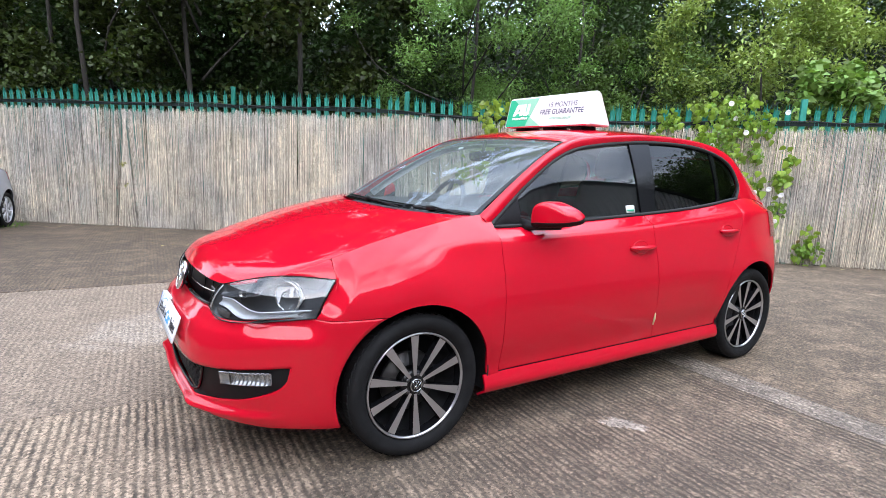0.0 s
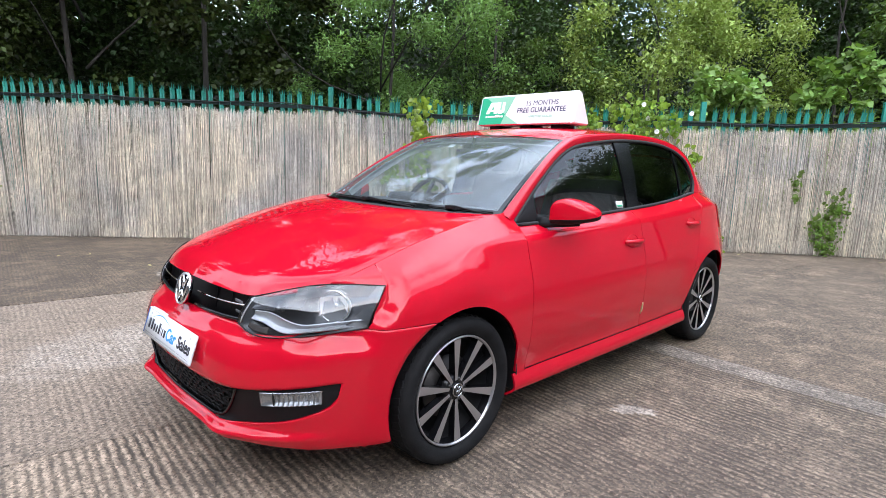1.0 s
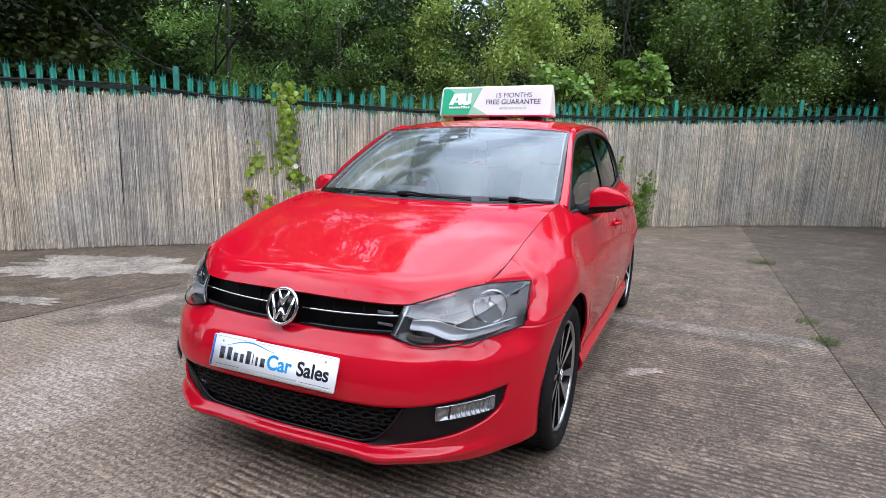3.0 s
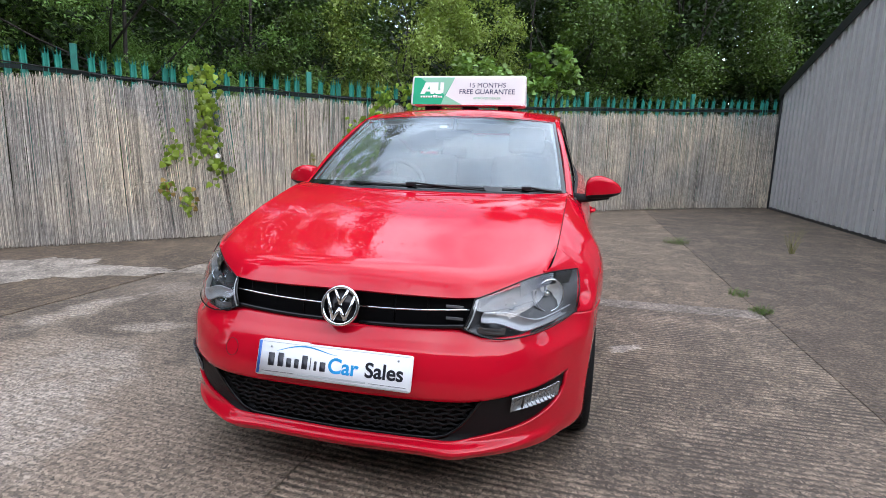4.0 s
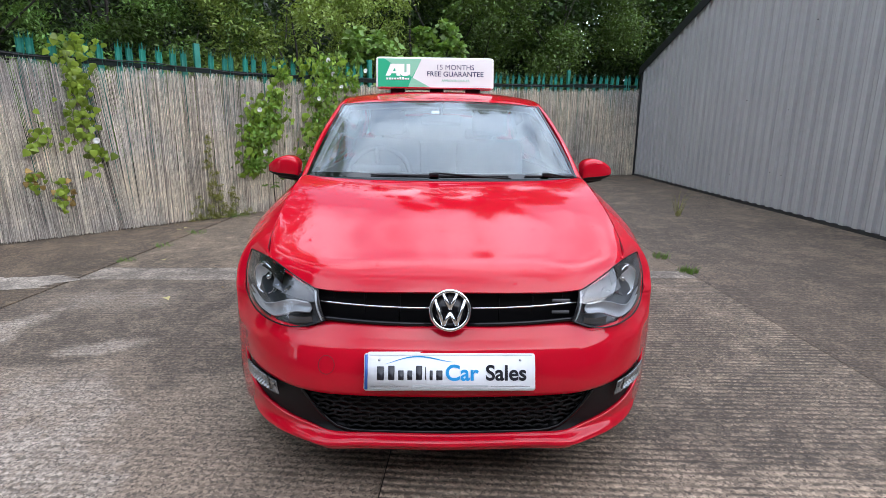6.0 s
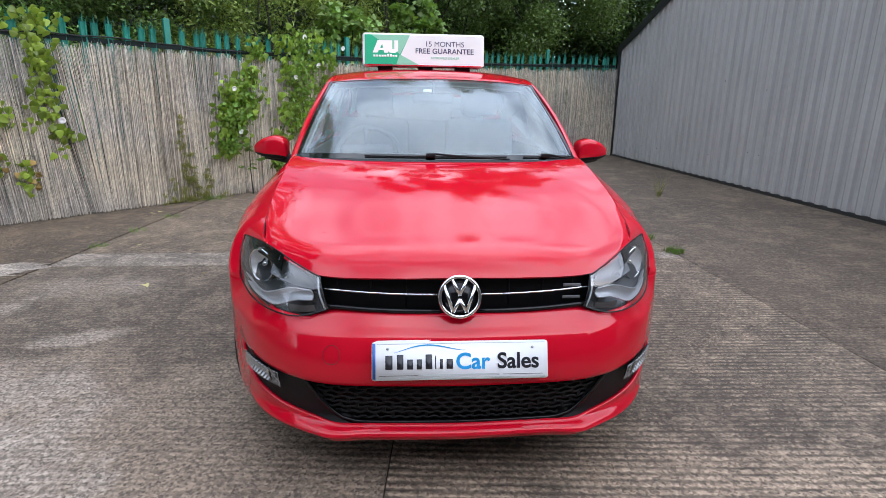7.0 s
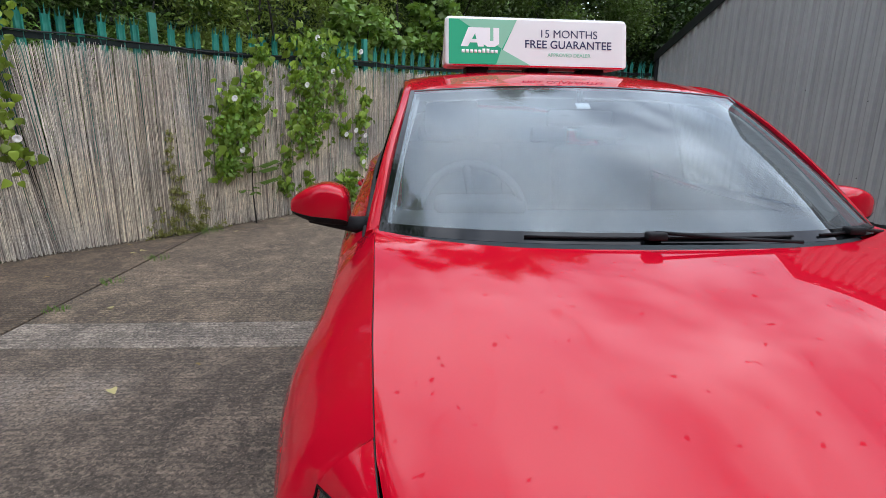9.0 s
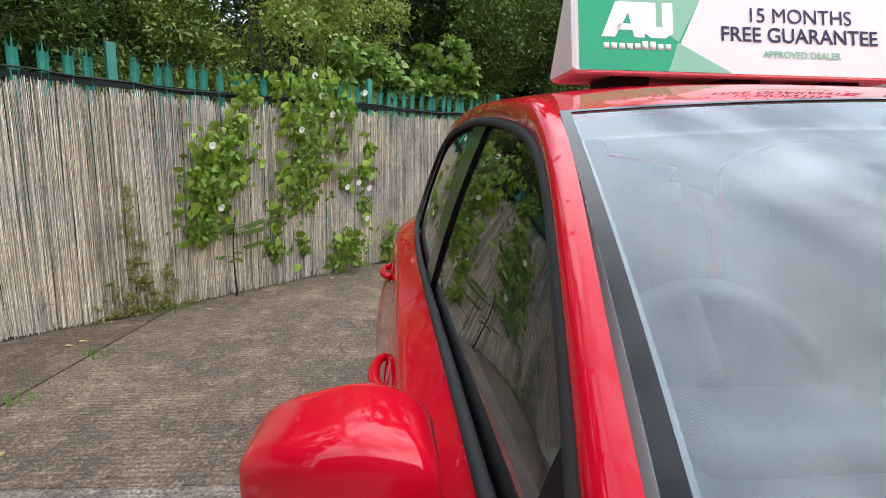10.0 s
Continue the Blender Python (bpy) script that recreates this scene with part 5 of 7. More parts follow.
PALE = pale_mesh()
rnd = random.Random(5)
for a, b in zip(POSTS, POSTS[1:]):
    bay = thing("palisade_fence", "dark green steel palisade fence with split pointed pales", "fence", group="palisade bays behind the reed screens")
    n = max(2, round((b - a) / 0.152))
    for i in range(n + 1):
        s = lerp(a, b, i / n)
        z = PALE_TOP(s)
        if i == n and b != POSTS[-1]:
            continue
        if i == 0:
            bm = box_bm(-0.035, 0.035, -0.025, 0.025, -0.1, z + 0.055 - fence_ground(s), 0.004)
            ob = part("post", bm, FENCE_GREEN, bay, smooth=False)
            ob.matrix_basis = Matrix.Translation(fence_at(s, -0.055, fence_ground(s))) @ Matrix.Rotation(fence_yaw(s), 4, 'Z')
            continue
        ob = new("pale", PALE)
        ob.parent = bay
        ob.matrix_basis = Matrix.Translation(fence_at(s, -0.035, z - 2.075 + rnd.uniform(-0.012, 0.012))) @ Matrix.Rotation(fence_yaw(s) + rnd.uniform(-0.12, 0.12), 4, 'Z') @ Matrix.Rotation(rnd.uniform(-0.02, 0.02), 4, 'Y')
    for drop in (0.245, 1.75):
        pts = [fence_at(lerp(a, b, k / 8), -0.075, PALE_TOP(lerp(a, b, k / 8)) - drop) for k in range(9)]
        for nm, dz, dy in (("rail", 0, 0.0), ("rail", -0.035, 0.018)):
            verts, faces = [], []
            for k in range(9):
                s = lerp(a, b, k / 8)
                zz = PALE_TOP(s) - drop
                if dz == 0:
                    verts += [fence_at(s, -0.022, zz + 0.004), fence_at(s, -0.080, zz + 0.004), fence_at(s, -0.080, zz - 0.002), fence_at(s, -0.022, zz - 0.002)]
                else:
                    verts += [fence_at(s, -0.022, zz - 0.002), fence_at(s, -0.027, zz - 0.002), fence_at(s, -0.027, zz - 0.048), fence_at(s, -0.022, zz - 0.048)]
            for k in range(8):
                q = 4 * k
                faces += [(q + j, q + (j + 1) % 4, q + 4 + (j + 1) % 4, q + 4 + j) for j in range(4)]
            raw("rail", verts, faces, RAIL_DARK, bay, smooth=False)
# a dark cable that runs loosely along the top rail
pts = []
for i in range(120):
    s = lerp(-4, FENCE_END - 0.4, i / 119)
    pts.append(fence_at(s, -0.01 + 0.01 * math.sin(i * 0.8), PALE_TOP(s) - 0.245 + 0.02 * math.sin(i * 0.45) + 0.008 * math.sin(i * 1.9)))
tagged(tube("cable", pts, 0.007, RUBBER, sides=6), "thin black cable laid along the top rail of the fence", "cable")


# ---- the steel shed ----
# SHED_X0 and the ridge are unseen, placed to tune light on the car
SHED_Y, SHED_X1, SHED_X0 = -4.66, 10.22, -1.38
SHED_RIDGE = 4.42


def verge_z(x):
    return 2.40 + (SHED_X1 - x) * 0.325 if x > SHED_RIDGE else 2.40 + (SHED_X1 - SHED_RIDGE) * 0.325 - (SHED_RIDGE - x) * 0.325


def shed_wall():
    """Profiled sheeting: narrow raised ribs with flat pans, pitch 0.2 m."""
    pitch = 0.2
    shape = [(0.0, 0.0), (0.048, 0.0), (0.054, 0.007), (0.062, 0.007), (0.068, 0.0), (0.112, 0.0), (0.120, 0.042), (0.192, 0.042), (0.2, 0.0)]
    shed = thing("steel_shed", "grey profiled steel shed with black edge flashings", "shed")
    x = SHED_X1
    n = 0
    while x > SHED_X0:
        # one sheet covers five ribs
        verts, faces = [], []
        cols = []
        for k in range(5):
            for dx, dy in shape[:-1]:
                cols.append((x - k * pitch - dx, dy))
        cols.append((x - 5 * pitch, 0.0))
        lap = 0.002 * (n % 2)
        for cx, dy in cols:
            z1 = verge_z(cx)
            if cx < SHED_RIDGE < cx + 0.2:
                z1 = verge_z(cx)
            for f in (0.0, 0.25, 0.5, 0.75, 1.0):
                verts.append((cx, SHED_Y + dy + lap, lerp(0.148, z1, f)))
        for i in range(len(cols) - 1):
            for j in range(4):
                b = i * 5 + j
                faces.append((b, b + 1, b + 6, b + 5))
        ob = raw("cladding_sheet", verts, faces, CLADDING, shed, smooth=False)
        sm = ob.modifiers.new("thickness", 'SOLIDIFY')
        sm.thickness = 0.0012
        x -= 5 * pitch
        n += 1
    # edge, verge and base flashings
    part("corner_flashing", box_bm(SHED_X1 - 0.03, SHED_X1 + 0.07, SHED_Y - 0.08, SHED_Y + 0.045, 0.10, 2.44, 0.006), FLASHING, shed)
    for x0, x1 in ((SHED_X1 + 0.08, SHED_RIDGE), (SHED_RIDGE, SHED_X0 - 0.08)):
        v = []
        for x in (x0, x1):
            z = verge_z(x)
            v += [(x, SHED_Y + 0.065, z - 0.07), (x, SHED_Y + 0.065, z + 0.10), (x, SHED_Y - 0.12, z + 0.10), (x, SHED_Y - 0.12, z + 0.08), (x, SHED_Y + 0.05, z + 0.08), (x, SHED_Y + 0.05, z - 0.07)]
        f = [(j, (j + 1) % 6, 6 + (j + 1) % 6, 6 + j) for j in range(6)] + [(5, 4, 3, 2, 1, 0), (6, 7, 8, 9, 10, 11)]
        raw("verge_flashing", v, f, FLASHING, shed, smooth=False)
    part("base_kerb", box_bm(SHED_X0, SHED_X1 + 0.03, SHED_Y - 0.1, SHED_Y + 0.030, -0.1, 0.150, 0.01), FLASHING, shed)
    for x0, x1 in ((SHED_X1 + 0.09, SHED_RIDGE), (SHED_RIDGE, SHED_X0)):
        v = [(x0, SHED_Y - 0.05, verge_z(x0) + 0.06), (x1, SHED_Y - 0.05, verge_z(x1) + 0.06), (x1, SHED_Y - 9, verge_z(x1) + 0.06), (x0, SHED_Y - 9, verge_z(x0) + 0.06)]
        ob = raw("roof_sheet", v, [(0, 1, 2, 3)], FLASHING, shed, smooth=False)
        sm = ob.modifiers.new("thickness", 'SOLIDIFY')
        sm.thickness = 0.04
    for x in (SHED_X1 + 0.02, SHED_X0 - 0.03):
        v = [(x, SHED_Y, 0.1), (x, SHED_Y - 9, 0.1), (x, SHED_Y - 9, 2.4), (x, SHED_Y, 2.4)]
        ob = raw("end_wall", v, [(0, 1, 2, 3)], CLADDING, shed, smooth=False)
        sm = ob.modifiers.new("thickness", 'SOLIDIFY')
        sm.thickness = 0.03
    for x, z in ((5.1, 0.62), (4.85, 0.6), (4.9, 1.45), (6.1, 0.5), (7.9, 0.45), (8.6, 0.45), (5.9, 1.6), (4.6, 2.5)):
        bm = lathe_bm([(0.001, 0.007), (0.007, 0.006), (0.009, 0.0)], 8)
        bmesh.ops.translate(bm, vec=(x, SHED_Y + 0.042, z), verts=bm.verts)
        part("fixing_screw", bm, STEEL, shed)
    return shed


shed_wall()


# ---- trees behind the fence ----
def leaf_cloud(name, centres, radii, count, size, mat, parent, seed, droop=0.3, narrow=0.5, flat=0.6):
    """Many small folded leaves, gathered in clumps round the given centres."""
    rng = np.random.default_rng(seed)
    centres, radii = np.asarray(centres, float), np.asarray(radii, float)
    pick = rng.choice(len(centres), count, p=radii ** 2 / (radii ** 2).sum())
    pos = centres[pick] + rng.normal(size=(count, 3)) * 0.44 * radii[pick][:, None] * np.array((1, 1, 0.75))
    # each leaf: stem end, two sides, tip, folded along the middle
    ang = rng.random(count) * 2 * math.pi
    pitch = rng.normal(-droop, 0.5, count)
    fwd = np.stack([np.cos(ang) * np.cos(pitch), np.sin(ang) * np.cos(pitch), np.sin(pitch)], 1)
    up = rng.normal(size=(count, 3)) * flat + np.array((0, 0, 1.0))
    side = np.cross(fwd, up)
    side /= np.linalg.norm(side, axis=1)[:, None]
    nrm = np.cross(side, fwd)
    ln = size * rng.uniform(0.6, 1.3, count)[:, None]
    wd = ln * narrow
    v = np.stack([pos, pos + fwd * ln * 0.45 + side * wd * 0.5 + nrm * ln * 0.10, pos + fwd * ln + nrm * ln * -0.08, pos + fwd * ln * 0.45 - side * wd * 0.5 + nrm * ln * 0.10], 1).reshape(-1, 3)
    me = bpy.data.meshes.new(name)
    me.vertices.add(4 * count)
    me.vertices.foreach_set("co", v.astype(np.float32).ravel())
    idx = np.arange(count)[:, None] * 4
    tri = np.concatenate([idx + np.array((0, 1, 2)), idx + np.array((0, 2, 3))], 1).astype(np.int32)
    me.loops.add(6 * count)
    me.loops.foreach_set("vertex_index", tri.ravel())
    me.polygons.add(2 * count)
    me.polygons.foreach_set("loop_start", np.arange(2 * count, dtype=np.int32) * 3)
    me.materials.append(mat)
    me.update(calc_edges=True)
    ob = new(name, me)
    if parent:
        ob.parent = parent
    return tagged(ob, kind="stuff")


def limb(name, a, b, r0, r1, parent, rnd, bend=0.12):
    a, b = Vector(a), Vector(b)
    n = 7
    off = Vector((rnd.uniform(-1, 1), rnd.uniform(-1, 1), rnd.uniform(-0.3, 0.3))) * bend * (b - a).length
    pts = [a.lerp(b, k / n) + off * math.sin(math.pi * k / n) for k in range(n + 1)]
    return tube(name, pts, lambda t: lerp(r0, r1, t), BARK, parent, sides=8)


def tree(s, back, height, spread, low, mat, count, size, label, seed, clumps=70, narrow=0.5, trunk=0.065, droop=0.3):
    """A tree or tall shrub standing back metres behind the fence at s."""
    rnd = random.Random(seed)
    foot = fence_at(s, -back, ground_z(*fence_at(s, -back)[:2]) - 0.05)
    t = thing("tree", label, "tree", group="trees behind the fence")
    limb("trunk", foot, foot + Vector((rnd.uniform(-0.3, 0.3), rnd.uniform(-0.3, 0.3), height * 0.75)), trunk, trunk * 0.25, t, rnd, 0.09)
    centres, radii = [], []
    for k in range(clumps):
        a = rnd.uniform(0, 2 * math.pi)
        f = rnd.random()
        z = low + (height - low) * f
        belly = math.sin(math.pi * min(max(0.18 + 0.74 * f, 0), 1)) ** 0.7
        r = spread * belly * math.sqrt(rnd.uniform(0.25, 1.0))
        c = foot + Vector((r * math.cos(a), r * math.sin(a), z))
        centres.append(c)
        radii.append(rnd.uniform(0.2, 0.62) * spread * 0.45)
    for k in range(7):
        c = centres[rnd.randrange(len(centres))]
        h = max((c.z - foot.z) * rnd.uniform(0.35, 0.7), 0.3)
        limb("limb", foot + Vector((0, 0, h)), c, trunk * 0.45, 0.008, t, rnd, 0.22)
    leaf_cloud("crown", centres, radii, count, size, mat, t, seed, narrow=narrow, droop=droop)
    return t


HAZELS = (
    (0.2, 2.2, 11.5, 2.3, 0.9, LEAF_HAZEL, 32000, 0.125, "dark green hazel with broad leaves", 1, 0.75), (2.4, 1.9, 12.0, 2.2, 1.0, LEAF_HAZEL, 36000, 0.115, "dark green hazel with broad leaves", 2, 0.75),
    (4.6, 1.8, 12.5, 2.2, 1.0, LEAF_HAZEL, 38000, 0.115, "dark green hazel with broad leaves", 3, 0.75), (6.7, 1.9, 12.5, 2.3, 0.9, LEAF_HAZEL, 38000, 0.12, "dark green hazel with broad leaves", 4, 0.75), (-3, 1.8, 9.0, 2.6, 0.8, LEAF_HAZEL, 16000, 0.12, "dark green hazel with broad leaves", 5, 0.75))
MIDDLE_TREES = (
    (9.6, 2.6, 11.8, 2.6, 0.9, LEAF_ASH, 64000, 0.075, "bright green ash with narrow leaflets", 6, 0.36), (11.4, 3.2, 9.4, 2.2, 0.8, LEAF_ASH, 46000, 0.075, "bright green ash with narrow leaflets", 7, 0.36),
    (13.0, 5.0, 9.5, 2.6, 1.0, LEAF_DARK, 20000, 0.10, "oak with shade put into its dark leaf colour", 8, 0.5), (13.2, 2.4, 3.7, 1.5, 0.6, LEAF_OAK, 14000, 0.075, "dense low green thorn bush", 9, 0.5),
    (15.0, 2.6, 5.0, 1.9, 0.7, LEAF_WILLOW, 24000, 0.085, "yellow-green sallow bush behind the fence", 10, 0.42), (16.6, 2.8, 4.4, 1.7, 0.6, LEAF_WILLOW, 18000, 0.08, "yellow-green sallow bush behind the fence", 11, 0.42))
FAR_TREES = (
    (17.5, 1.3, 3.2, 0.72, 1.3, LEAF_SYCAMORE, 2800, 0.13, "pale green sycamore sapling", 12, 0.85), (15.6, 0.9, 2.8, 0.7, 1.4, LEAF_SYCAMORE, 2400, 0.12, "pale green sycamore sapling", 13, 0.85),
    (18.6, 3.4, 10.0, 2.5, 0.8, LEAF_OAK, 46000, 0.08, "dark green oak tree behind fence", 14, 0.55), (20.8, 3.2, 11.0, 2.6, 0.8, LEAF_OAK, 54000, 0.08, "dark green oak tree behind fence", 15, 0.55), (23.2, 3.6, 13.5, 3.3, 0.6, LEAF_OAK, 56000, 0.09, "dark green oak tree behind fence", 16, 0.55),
    (26.0, 4.0, 14.0, 3.6, 0.8, LEAF_DARK, 48000, 0.11, "oak with shade put into its dark leaf colour", 17, 0.55))
for s, back, h, sp, low, mat, cnt, size, lab, seed, nar in HAZELS + MIDDLE_TREES + FAR_TREES:
    f = fence_at(min(s, FENCE_END), -back)
    tree(s if s <= FENCE_END else FENCE_END - 0.05, back if s <= FENCE_END else back + (s - FENCE_END), h, sp, low, mat, cnt, size, lab, seed, narrow=nar, trunk=0.065 if mat is LEAF_HAZEL else 0.04)

# the thicket close behind the hazels, its deep shade put into the leaf colour
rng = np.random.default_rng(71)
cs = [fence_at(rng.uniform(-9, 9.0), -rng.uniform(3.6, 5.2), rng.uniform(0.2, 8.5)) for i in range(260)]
tagged(leaf_cloud("thicket", cs, rng.uniform(0.6, 1.2, 260), 80000, 0.16, LEAF_DARK, None, 89, narrow=0.6), "dense thicket behind the hazels, deep shade put into its leaf colour", "thicket", kind="stuff")

# the wood further back, in ranks up a bank, with shade in its leaf colour
rng = np.random.default_rng(77)
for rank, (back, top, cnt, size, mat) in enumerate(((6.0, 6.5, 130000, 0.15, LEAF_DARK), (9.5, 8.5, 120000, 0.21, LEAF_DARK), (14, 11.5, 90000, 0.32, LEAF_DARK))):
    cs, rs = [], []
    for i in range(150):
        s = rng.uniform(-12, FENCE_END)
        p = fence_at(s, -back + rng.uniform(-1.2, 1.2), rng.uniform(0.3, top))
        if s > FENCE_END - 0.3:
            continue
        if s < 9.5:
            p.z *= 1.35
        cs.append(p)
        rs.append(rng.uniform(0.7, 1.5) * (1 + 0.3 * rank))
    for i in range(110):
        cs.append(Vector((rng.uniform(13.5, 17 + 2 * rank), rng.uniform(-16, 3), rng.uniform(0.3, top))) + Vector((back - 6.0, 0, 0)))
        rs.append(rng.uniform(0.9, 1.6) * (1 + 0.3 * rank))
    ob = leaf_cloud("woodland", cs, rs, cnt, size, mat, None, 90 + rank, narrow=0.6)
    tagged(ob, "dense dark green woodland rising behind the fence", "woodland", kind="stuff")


def bank():
    """The wooded bank: earth that climbs away behind the trees."""
    verts, faces = [], []
    offs = [0.6, 3, 7, 12, 18, 30]
    hs = [-0.15, 0.2, 1.2, 4.0, 7.0, 9.0]
    ss = np.linspace(-16, FENCE_END, 24)
    for s in ss:
        for o, h in zip(offs, hs):
            verts.append(fence_at(s, -o, h + 0.5 * noise.noise((s * 0.4, o * 0.4, 0)) * (o > 1)))
    n = len(offs)
    for i in range(len(ss) - 1):
        for j in range(n - 1):
            a = i * n + j
            faces.append((a, a + 1, a + n + 1, a + n))
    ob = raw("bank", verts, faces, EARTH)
    tagged(ob, "dark earth bank covered in leaf litter under the trees", "ground", kind="structure")


bank()


# ---- unseen walls added to close the yard and dim the car's front ----
def light_blocker_walls():
    m = material("blocker_wall_grey", (0.10, 0.09, 0.082), rough=0.85, vary=0.2, scale=1.2, bump=0.3, bump_scale=30)
    w = part("wall_yard", box_bm(-7.9, -7.6, -9.0, 13.6, -0.5, 6.8, 0.02), m, None, smooth=False)
    tagged(w, "unseen plain wall added behind the yard to cut light", "wall", kind="structure")
    # second unseen wall, added to block bright sky beside the shed
    w = part("wall_return", box_bm(-7.6, -1.5, -9.3, -9.0, -0.5, 5.2, 0.02), m, None, smooth=False)
    tagged(w, "unseen plain wall added between yard end and shed to cut light", "wall", kind="structure")


light_blocker_walls()


# ---- the face of the red car ----
def face_pose(x, y, z, up_x, up_z):
    """A plane that looks forward: its own x to the car's left, its y along (up_x, 0, up_z)."""
    up = Vector((up_x, 0, up_z)).normalized()
    rt = Vector((0, -1, 0))
    n = rt.cross(up)
    return Matrix(((rt.x, up.x, n.x, x), (rt.y, up.y, n.y, y), (rt.z, up.z, n.z, z), (0, 0, 0, 1)))


def plate_bm(w, h, d, r, m, segs=5):
    """A thin round-cornered board, centred in the xy plane of m, from z = 0 to d."""
    bm = bmesh.new()
    out = []
    for cx, cy, a0 in ((w / 2 - r, h / 2 - r, 0), (-w / 2 + r, h / 2 - r, 90), (-w / 2 + r, -h / 2 + r, 180), (w / 2 - r, -h / 2 + r, 270)):
        for k in range(segs + 1):
            a = radians(a0 + 90 * k / segs)
            out.append((cx + r * math.cos(a), cy + r * math.sin(a)))
    lo = [bm.verts.new(m @ Vector((x, y, 0))) for x, y in out]
    hi = [bm.verts.new(m @ Vector((x, y, d))) for x, y in out]
    bm.faces.new(hi)
    bm.faces.new(lo[::-1])
    n = len(out)
    for i in range(n):
        bm.faces.new((lo[i], lo[(i + 1) % n], hi[(i + 1) % n], hi[i]))
    bmesh.ops.recalc_face_normals(bm, faces=bm.faces)
    return bm


def flat_bm(points, m, d):
    """A flat outline in the xy plane of m with a little thickness."""
    bm = bmesh.new()
    lo = [bm.verts.new(m @ Vector((x, y, 0))) for x, y in points]
    hi = [bm.verts.new(m @ Vector((x, y, d))) for x, y in points]
    bm.faces.new(hi)
    bm.faces.new(lo[::-1])
    n = len(points)
    for i in range(n):
        bm.faces.new((lo[i], lo[(i + 1) % n], hi[(i + 1) % n], hi[i]))
    bmesh.ops.recalc_face_normals(bm, faces=bm.faces)
    return bm


def lamp(u, v, inset=0.0):
    a, b = Vector(LAMP_LOW(u)), Vector(LAMP_TOP(u))
    p = a.lerp(b, v)
    out = Vector((-0.78, 0.55, 0.25)).normalized().lerp(Vector((-0.45, 0.85, 0.2)), u * 0.7).normalized()
    return p + out * (0.018 * math.sin(math.pi * v) * (0.6 + 0.4 * math.sin(math.pi * u)) - inset)


def bowl(name, centre, radius, depth, mat, parent, side, aim=(-0.92, 0.35, 0.1)):
    bm = lathe_bm([(radius, 0.0), (radius * 0.98, depth * 0.25), (radius * 0.8, depth * 0.65), (radius * 0.45, depth * 0.92), (0.012, depth)], 36)
    # fluted like a pressed reflector
    for v in bm.verts:
        if v.co.y > depth * 0.1 and radius > 0.04:
            v.co.y += 0.09 * radius * math.sin(v.co.x / radius * 14.0)
    turn = Vector((0, -1, 0)).rotation_difference(Vector((aim[0], aim[1] * side, aim[2])).normalized()).to_matrix().to_4x4()
    bmesh.ops.transform(bm, matrix=Matrix.Translation((centre[0], centre[1] * side, centre[2])) @ turn, verts=bm.verts)
    return part(name, bm, mat, parent)


def grille_reach(f):
    """How far the lower grille reaches to the side, from its foot (f = 0) to its top (1)."""
    return 0.31 + 0.15 * math.sqrt(max(f, 0.0))


